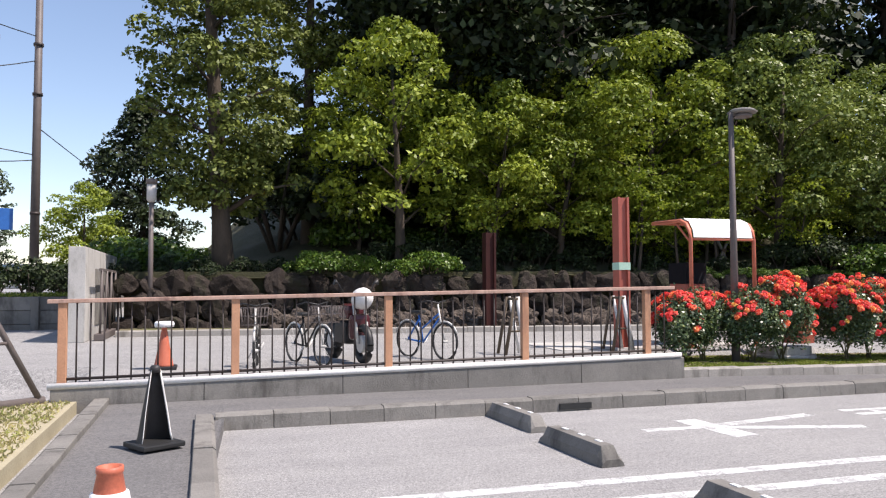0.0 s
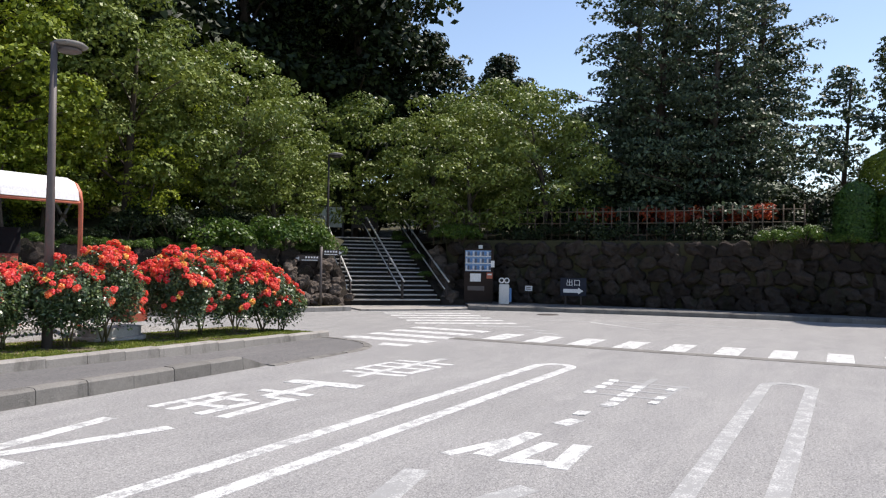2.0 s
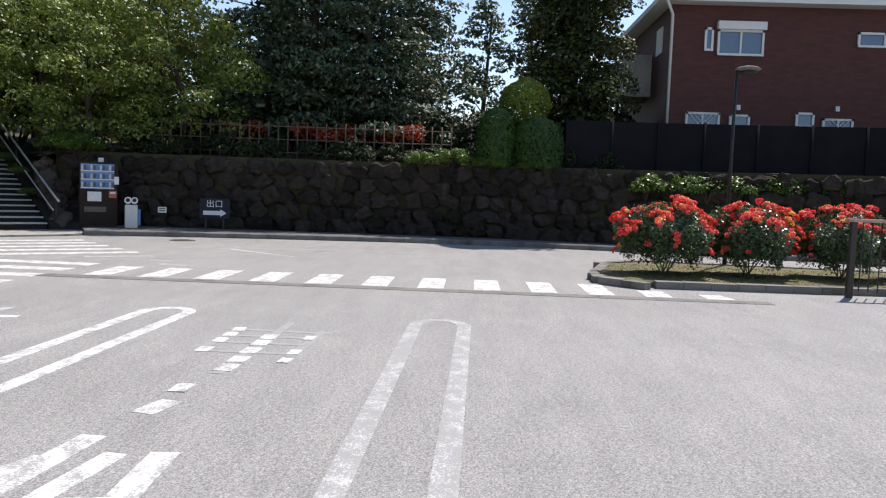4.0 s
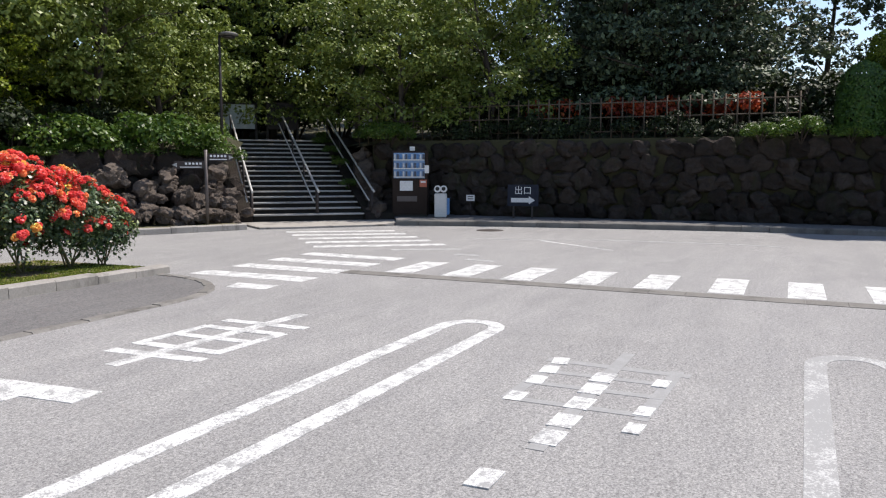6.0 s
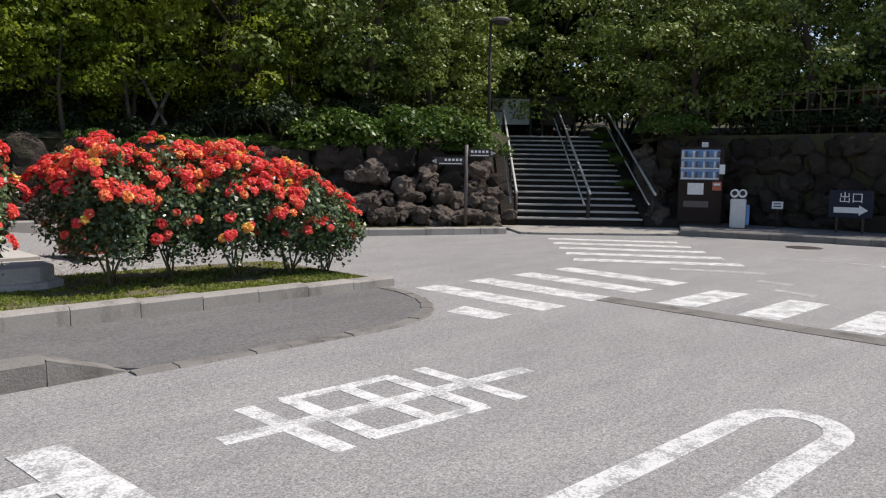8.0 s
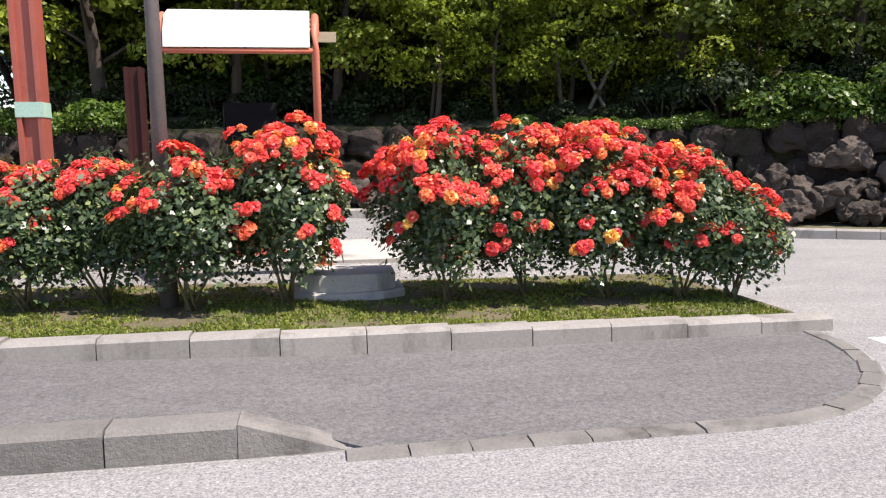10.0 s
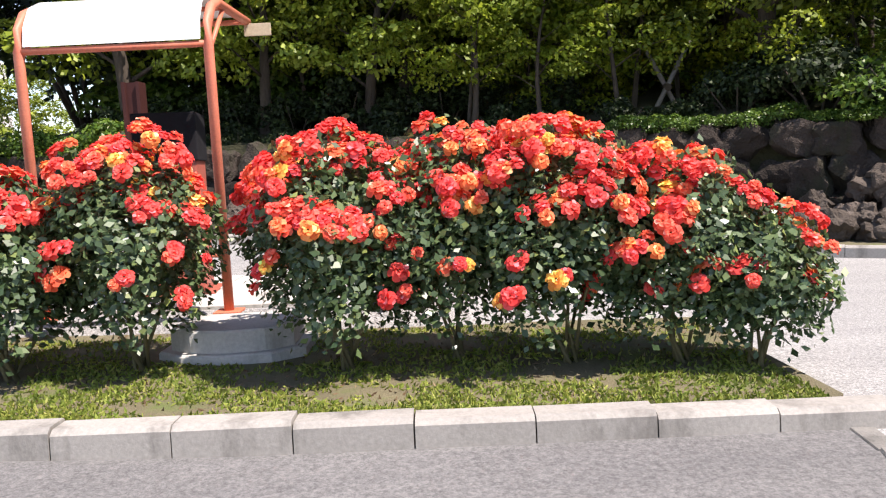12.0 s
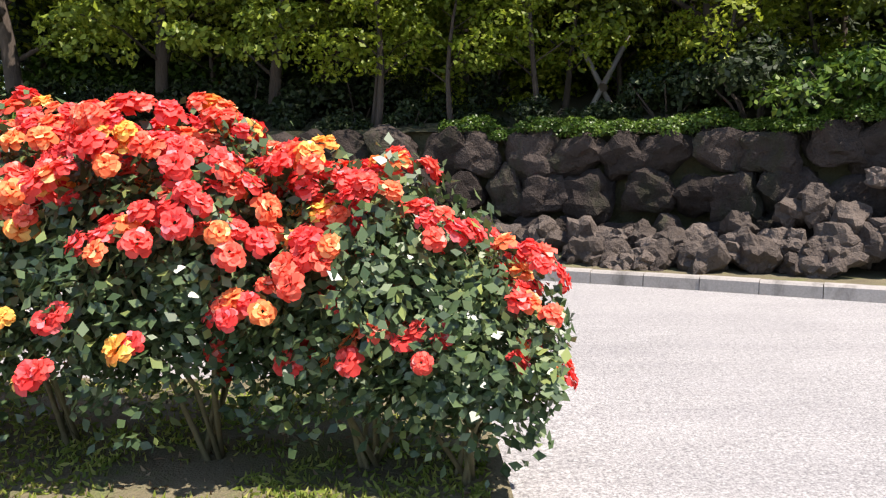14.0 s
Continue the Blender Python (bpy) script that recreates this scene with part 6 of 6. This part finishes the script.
def finger_sign(x, y, z, h, boards, label):
    root = new("finger_post")
    root.matrix_basis = Matrix.Translation((x, y, z)) @ Matrix.Rotation(radians(-46), 4, "Z")
    tagged(root, label, "signpost")
    tubepart("post", [(0, 0, 0), (0, 0, h)], 0.04, M["grey_post"], root, 10)
    for side, zz, w in boards:
        b = boxpart("board", (side * (w / 2 + 0.03), 0, zz), (w, 0.03, 0.17), M["dark_iron"], root, 0.004, "dark finger board with white writing")
        for k in range(5):
            boxpart("text_bar", (side * (0.12 + 0.08 * k), -0.018, zz + 0.03), (0.05, 0.004, 0.05), M["white_sheet"], b)
        boxpart("text_line", (side * (w / 2), -0.018, zz - 0.05), (w * 0.7, 0.004, 0.02), M["white_sheet"], b)
        bm = B()
        x0 = side * (w + 0.02)
        fc = bm.faces.new([bm.verts.new((x0 - side * 0.06, -0.019, zz + 0.05)), bm.verts.new((x0 + side * 0.05, -0.019, zz)), bm.verts.new((x0 - side * 0.06, -0.019, zz - 0.05))])
        bmesh.ops.solidify(bm, geom=[fc], thickness=0.004)
        part("arrow_tip", bm, M["white_sheet"], b)


finger_sign(19.05, 14.62, 0.13, 1.75, [(1, 1.58, 0.56), (-1, 1.4, 0.68)], "grey signpost with two dark finger boards by the rocks")
finger_sign(22.5, 18.3, 1.7, 1.45, [(-1, 1.32, 0.55)], "grey signpost with one dark finger board above the wall")


def notice_board(x, z0, w, h, mat, label, y=8.0):
    root = new("notice_board")
    root.matrix_basis = STAIR @ Matrix.Translation((x, y, STEPS * RISE))
    tagged(root, label, "notice board")
    for s in (-1, 1):
        boxpart("post", (s * (w / 2 + 0.04), 0, (z0 + h) / 2), (0.07, 0.07, z0 + h + 0.1), M["dark_iron"], root, 0.006)
    boxpart("panel", (0, 0, z0 + h / 2), (w, 0.04, h), mat, root, 0.006)
    boxpart("frame_top", (0, -0.01, z0 + h + 0.03), (w + 0.16, 0.08, 0.05), M["dark_iron"], root)


M["map"] = surface("faded pale map sheet", (0.45, 0.55, 0.56), (0.75, 0.78, 0.74), 2.2, 12, 0.6)
notice_board(0.3, 0.45, 1.25, 0.85, M["map"], "pale map board at the head of the steps")
notice_board(1.9, 0.45, 1.0, 0.9, M["dark_iron"], "dark notice board at the head of the steps")
notice_board(4.6, 0.3, 0.55, 0.5, M["white_sheet"], "small white notice board beside the trellis", 6.6)


def trellis():
    root = thing("trellis", "dark bamboo trellis fence above the stone wall", "fence")
    line = [(26.0, 14.6), (26.4, 11.5), (26.7, 8.0), (26.8, 4.5), (26.8, 2.0)]
    for k, (x, y, a) in enumerate(along(line, 0.3)):
        tubepart("cane", [(x, y, 2.1), (x, y, 3.45)], 0.022, M["old_wood"], root, 6)
    for z in (2.5, 2.9, 3.3):
        tubepart("cross_cane", [(x, y, z) for x, y in line], 0.02, M["old_wood"], root, 6)


trellis()

# ---- house and its screen ----
def brick_material():
    m, n, l, b = material("dark red wall tiles", 0.7, 0.0, 0.4)
    tc = n.new("ShaderNodeNewGeometry")
    mp = n.new("ShaderNodeVectorMath")
    mp.operation = "MULTIPLY"
    mp.inputs[1].default_value = (1, 1, 1)
    sw = n.new("ShaderNodeSeparateXYZ")
    cb = n.new("ShaderNodeCombineXYZ")
    l.new(tc.outputs["Position"], sw.inputs[0])
    ad = n.new("ShaderNodeMath")
    l.new(sw.outputs[0], ad.inputs[0])
    l.new(sw.outputs[1], ad.inputs[1])
    l.new(ad.outputs[0], cb.inputs[0])
    l.new(sw.outputs[2], cb.inputs[1])
    br = n.new("ShaderNodeTexBrick")
    br.inputs["Scale"].default_value = 1.0
    br.inputs["Brick Width"].default_value, br.inputs["Row Height"].default_value, br.inputs["Mortar Size"].default_value = 0.3, 0.1, 0.006
    br.inputs["Color1"].default_value, br.inputs["Color2"].default_value, br.inputs["Mortar"].default_value = (0.075, 0.023, 0.02, 1), (0.1, 0.031, 0.025, 1), (0.06, 0.026, 0.022, 1)
    l.new(cb.outputs[0], br.inputs["Vector"])
    l.new(br.outputs["Color"], b.inputs["Base Color"])
    return m


M["brick"] = brick_material()
M["roof"] = surface("grey roof slates", (0.16, 0.16, 0.17), (0.28, 0.28, 0.29), 2, 30, 0.7)
M["frame_white"] = surface("white window frame", (0.66, 0.66, 0.64), (0.78, 0.78, 0.76), 3, 40, 0.4)
mg, ng, lg, bg = material("window glass", 0.05, 0.0, 0.8)
bg.inputs["Base Color"].default_value = (0.1, 0.16, 0.25, 1)
M["glass"] = mg


def house():
    root = thing("house", "dark red two-storey house with white windows behind a black screen", "house")
    X0, Y0, Y1, Z0, Z1 = 28.7, -5.0, -17.0, 1.6, 7.85
    boxpart("wall", ((X0 + 37) / 2, (Y0 + Y1) / 2, (Z0 + Z1) / 2), (37 - X0, Y0 - Y1, Z1 - Z0), M["brick"], root)
    bm = B()
    e = 0.55
    q = [bm.verts.new(p) for p in ((X0 - e, Y0 + e, Z1), (37 + e, Y0 + e, Z1), (37 + e, Y1 - e, Z1), (X0 - e, Y1 - e, Z1), (33.0, -8.5, Z1 + 1.9), (33.0, -13.5, Z1 + 1.9))]
    for f in ((0, 3, 5, 4), (0, 4, 1), (1, 4, 5, 2), (2, 5, 3), (3, 2, 1, 0)):
        bm.faces.new([q[k] for k in f])
    bmesh.ops.translate(bm, vec=(0, 0, 0.15), verts=bm.verts)
    roof = part("roof", bm, M["roof"], root)
    boxpart("fascia", ((X0 + 37) / 2, (Y0 + Y1) / 2, Z1 + 0.06), (37 - X0 + 2 * e, Y0 - Y1 + 2 * e, 0.16), M["frame_white"], root, 0.0, "pale eaves and gutter")
    tubepart("downpipe", [(X0 - 0.5, Y0 + 0.3, Z1), (X0 - 0.06, Y0 + 0.0, Z1 - 0.35), (X0 - 0.06, Y0 + 0.0, 2.5)], 0.05, M["frame_white"], root, 8, "white downpipe")

    def window(ya, yb, za, zb, panes=2, hood=0.0, grid=False):
        w = new("window")
        w.parent = root
        yc, zc, W, H = (ya + yb) / 2, (za + zb) / 2, abs(yb - ya), zb - za
        t = 0.07
        bm = B()
        for c, s in (((X0 - 0.03, yc, zb - t / 2), (0.1, W, t)), ((X0 - 0.03, yc, za + t / 2), (0.12, W, t)), ((X0 - 0.03, ya - t / 2, zc), (0.1, t, H)), ((X0 - 0.03, yb + t / 2, zc), (0.1, t, H))):
            box(bm, c, s)
        for k in range(1, panes):
            box(bm, (X0 - 0.028, ya + (yb - ya) * k / panes, zc), (0.09, 0.06, H - 0.02))
        part("window_frame", bm, M["frame_white"], w)
        for k in range(panes):
            p = abs(yb - ya) / panes
            boxpart("pane", (X0 - 0.012, ya - p * (k + 0.5), zc), (0.02, p - 0.04, H - 0.08), M["glass"], w)
        if hood:
            boxpart("shutter_box", (X0 - 0.09, yc, zb + hood / 2), (0.2, W + 0.06, hood), M["frame_white"], w, 0.01)
        if grid:
            bm = B()
            n = 7
            for k in range(-n, 2 * n):
                for sgn in (1, -1):
                    y0 = ya - W * k / n
                    pts = [(X0 - 0.1, y0, za), (X0 - 0.1, y0 - sgn * H, zb)]
                    lo, hi = sorted((pts[0][1], pts[1][1]))
                    if lo >= yb and hi <= ya:
                        tube(bm, pts, 0.009, 4)
            part("grille", bm, M["frame_white"], w, "white lattice grille")

    window(-6.5, -8.0, 6.22, 7.05, 2, 0.26)
    window(-6.08, -6.36, 6.35, 7.1, 1)
    window(-5.6, -6.72, 3.6, 4.36, 2, 0, True)
    window(-7.03, -7.7, 3.6, 4.32, 1, 0, True)
    window(-9.18, -9.78, 3.95, 4.45, 1)
    window(-10.05, -11.05, 3.65, 4.28, 2, 0, True)
    window(-11.0, -11.9, 6.6, 7.08, 1)
    boxpart("vent", (X0 - 0.05, -7.3, 4.55), (0.1, 0.12, 0.16), M["frame_white"], root)
    boxpart("vent", (X0 - 0.05, -10.5, 4.6), (0.1, 0.12, 0.16), M["frame_white"], root)
    boxpart("side_window", (30.2, Y0 + 0.01, 6.9), (0.8, 0.06, 0.9), M["frame_white"], root, 0.0, "white side window")
    boxpart("balcony", (32.5, Y0 + 0.5, 5.9), (2.4, 1.0, 1.5), M["pale_concrete"], root, 0.0, "pale balcony screen")


house()
sc = thing("screen_fence", "tall black screen fence in front of the house", "fence")
line = [(26.3, -1.45), (26.1, -5.5), (25.6, -10.0), (24.4, -15.0)]
for (x0, y0), (x1, y1) in zip(line, line[1:]):
    n = 3
    for k in range(n):
        a, b = Vector((x0, y0)).lerp(Vector((x1, y1)), k / n), Vector((x0, y0)).lerp(Vector((x1, y1)), (k + 1) / n)
        d = b - a
        m = Matrix.Translation(((a.x + b.x) / 2, (a.y + b.y) / 2, 2.85)) @ Matrix.Rotation(math.atan2(d.y, d.x), 4, "Z")
        bm = B()
        box(bm, (0, 0, 0), (d.length - 0.02, 0.05, 1.75), 0.004, m)
        part("panel", bm, M["screen"], sc)
        tubepart("post", [(a.x - 0.06, a.y, 1.3), (a.x - 0.06, a.y, 3.76)], 0.035, M["screen"], sc, 6)

# low dark fence beside the second bed
lf = thing("low_fence", "dark brown iron fence along the second bed", "fence")
for k in range(3):
    boxpart("post", (15.3, -4.75 - 1.9 * k, 0.62), (0.09, 0.09, 1.24), M["dark_iron"], lf, 0.006)
boxpart("top_rail", (15.3, -6.7, 1.24), (0.11, 4.1, 0.05), M["rail_top"], lf, 0.006)
for k in range(26):
    tubepart("baluster", [(15.3, -4.9 - 0.148 * k, 0.1), (15.3, -4.9 - 0.148 * k, 1.22)], 0.012, M["dark_iron"], lf, 6)

# ---- entrance on the far side ----
gw = thing("gate_wall", "pale concrete gate wall with a dark recessed plate", "gate wall", (-3.6, 17.6, PLAZA))
boxpart("wall", (0, 3.0, 1.02), (0.34, 6.0, 2.04), M["pale_concrete"], gw, 0.015)
boxpart("recess", (0.175, 3.6, 0.95), (0.03, 4.2, 1.3), M["old_concrete"], gw, 0.0, "dark recessed plate")
sg = thing("folding_gate", "dark grey folded metal gate beside the gate wall", "gate", (-3.2, 18.2, PLAZA))
for k in range(5):
    tubepart("bar", [(0.0, 0.9 * k, 0.1), (0.02, 0.9 * k, 1.55)], 0.03, M["grey_post"], sg, 6)
    tubepart("cross_bar", [(0.02, 0.9 * k, 1.5), (0.02, 0.9 * k + 0.8, 0.2)], 0.02, M["grey_post"], sg, 6)
boxpart("rail", (0, 2.0, 0.08), (0.2, 4.4, 0.14), M["grey_post"], sg, 0.01)
boxpart("top_bar", (0, 1.9, 1.56), (0.06, 4.0, 0.06), M["grey_post"], sg, 0.01)

mgt = thing("metal_gate", "grey metal sliding gate frame at the entrance", "gate", (-2.85, 9.5, 0.12))
tubepart("rail", [(-2.2, -1.2, 0.06), (0.05, 0.35, 0.06)], 0.05, M["grey_post"], mgt, 8)
tubepart("diagonal", [(0.0, 0.3, 0.1), (-0.75, -0.1, 1.75)], 0.035, M["grey_post"], mgt, 8)
tubepart("upright", [(-0.5, -0.05, 0.1), (-0.85, -0.2, 1.9)], 0.03, M["grey_post"], mgt, 8)
tubepart("upright", [(-1.3, -0.6, 0.1), (-1.3, -0.6, 1.9)], 0.03, M["grey_post"], mgt, 8)
tubepart("cross_bar", [(-0.3, 0.1, 0.75), (-1.6, -0.8, 0.75)], 0.02, M["grey_post"], mgt, 8)

bw = thing("block_wall", "dark grey block wall with a clipped grass top", "wall", (-9.0, 23.5, 0.1), 0, "", "structure")
for k in range(7):
    for j in range(3):
        boxpart("block", (-3.6 + 1.3 * k, 0, 0.2 + 0.38 * j), (1.28, 0.3, 0.37), M["old_concrete"], bw, 0.015)
    boxpart("buttress", (-2.95 + 1.3 * k, -0.2, 0.55), (0.2, 0.2, 1.2), M["old_concrete"], bw, 0.015)
grass_on("grass", 2500, lambda r: (r.uniform(-13, -4.4), r.uniform(23.3, 24.6)), 1.25, 0.16, "green grass on top of the block wall")
sheet("lawn", [(-13.5, 23.6), (-4.4, 23.6), (-4.4, 27), (-13.5, 27)], 1.22, M["soil"], "raised lawn behind the block wall", "lawn", 1.0)

pole = thing("utility_pole", "tall concrete utility pole with a pale sleeve and wires", "utility pole", (-7.75, 35.0, 0.0))
tubepart("shaft", [(0, 0, 0), (0, 0, 16)], [0.2, 0.13], M["grey_post"], pole, 12)
tubepart("sleeve", [(0, 0, 1.4), (0, 0, 2.5)], 0.215, M["pale_concrete"], pole, 12, "pale sleeve")
for z in (11.6, 9.5, 4.5):
    tubepart("band", [(0, 0, z), (0, 0, z + 0.12)], 0.2, M["dark_iron"], pole, 10)
for z0, x1, y1, z1 in ((12.0, -14, 26, 13.0), (11.0, -13.0, 30, 9.6), (8.2, -1.5, 60, 5.6), (7.0, -16, 31, 9.4), (6.8, -14, 33, 7.4)):
    p, q = Vector((0, 0, z0)), Vector((x1 + 7.75, y1 - 35, z1))
    tubepart("wire", [tuple(p.lerp(q, k / 8) - Vector((0, 0, 0.5 * math.sin(math.pi * k / 8)))) for k in range(9)], 0.022, M["black"], pole, 5)

bs = thing("road_sign", "blue road sign on a grey post", "sign", (-9.2, 35.5, 0))
tubepart("post", [(0, 0, 0), (0, 0, 4.8)], 0.05, M["grey_post"], bs, 8)
boxpart("plate", (0.1, -0.06, 4.35), (0.9, 0.03, 0.9), M["blue_paint"], bs, 0.01)


def parked_car(x, y, z, turn):
    root = thing("car", "white parked car beyond the block wall", "car", (x, y, z), turn)
    bm = B()
    box(bm, (0, 0, 0.55), (4.0, 1.65, 0.62), 0.14)
    part("body", bm, M["white_sheet"], root)
    bm = B()
    box(bm, (-0.2, 0, 1.05), (2.3, 1.45, 0.6), 0.22)
    part("cabin", bm, M["glass"], root)
    bm = B()
    box(bm, (-0.2, 0, 1.34), (1.7, 1.35, 0.08), 0.03)
    part("roof", bm, M["white_sheet"], root)
    for xx in (-1.25, 1.25):
        for yy in (-0.78, 0.78):
            tubepart("wheel", [(xx, yy - 0.1, 0.31), (xx, yy + 0.1, 0.31)], 0.31, M["black"], root, 14)


parked_car(-9.6, 38.5, 1.2, 15)
sheet("far_road", [(-40, 34), (-5.5, 34), (-5.5, 60), (-40, 60)], 1.2, M["walkway"], "raised road beyond the entrance", "road", 1.2)


def apartment(x, y, turn):
    root = thing("apartment_building", "white apartment building with railed balconies far behind", "building", (x, y, 0), turn)
    boxpart("wall", (0, 4.2, 8), (24, 8, 16), M["pale_concrete"], root)
    for k in range(5):
        z = 2.9 * k + 1.2
        boxpart("balcony_slab", (0, -0.6, z), (24, 1.6, 0.2), M["white_pipe"], root)
        boxpart("balcony_wall", (0, -1.35, z + 0.6), (24, 0.1, 0.95), M["white_pipe"], root)
        for j in range(7):
            w = boxpart("window", (-10.2 + 3.4 * j, 0.17, z + 1.35), (2.2, 0.06, 1.9), M["glass"], root)
            boxpart("divider", (-11.9 + 3.4 * j, -0.6, z + 1.4), (0.12, 1.4, 2.6), M["white_pipe"], root)
    boxpart("roof", (0, 3.6, 16.15), (25, 10, 0.3), M["roof"], root)


apartment(-22.4, 41.7, 45)

# tree supports in the wood
M["pale_wood"] = surface("bleached support pole", (0.2, 0.18, 0.16), (0.34, 0.31, 0.28), 4, 50, 0.85)
props = thing("tree_support", "crossed pale poles propping a young tree", "tree support", (15.05, 20.7, 1.95))
tubepart("pole", [(-0.42, 0, -0.1), (0.42, 0, 1.5)], 0.045, M["pale_wood"], props, 8)
tubepart("pole", [(0.4, 0.09, -0.1), (-0.4, 0.09, 1.45)], 0.045, M["pale_wood"], props, 8)
tubepart("binding", [(0.0, -0.06, 0.66), (0.0, 0.15, 0.72)], 0.07, M["old_wood"], props, 8)
tp = thing("thin_pole", "thin grey leaning pole among the trees", "pole", (14.9, 23.5, 2.2))
tubepart("pole", [(0, 0, 0), (0.05, 0, 5.5)], 0.05, M["grey_post"], tp, 8)
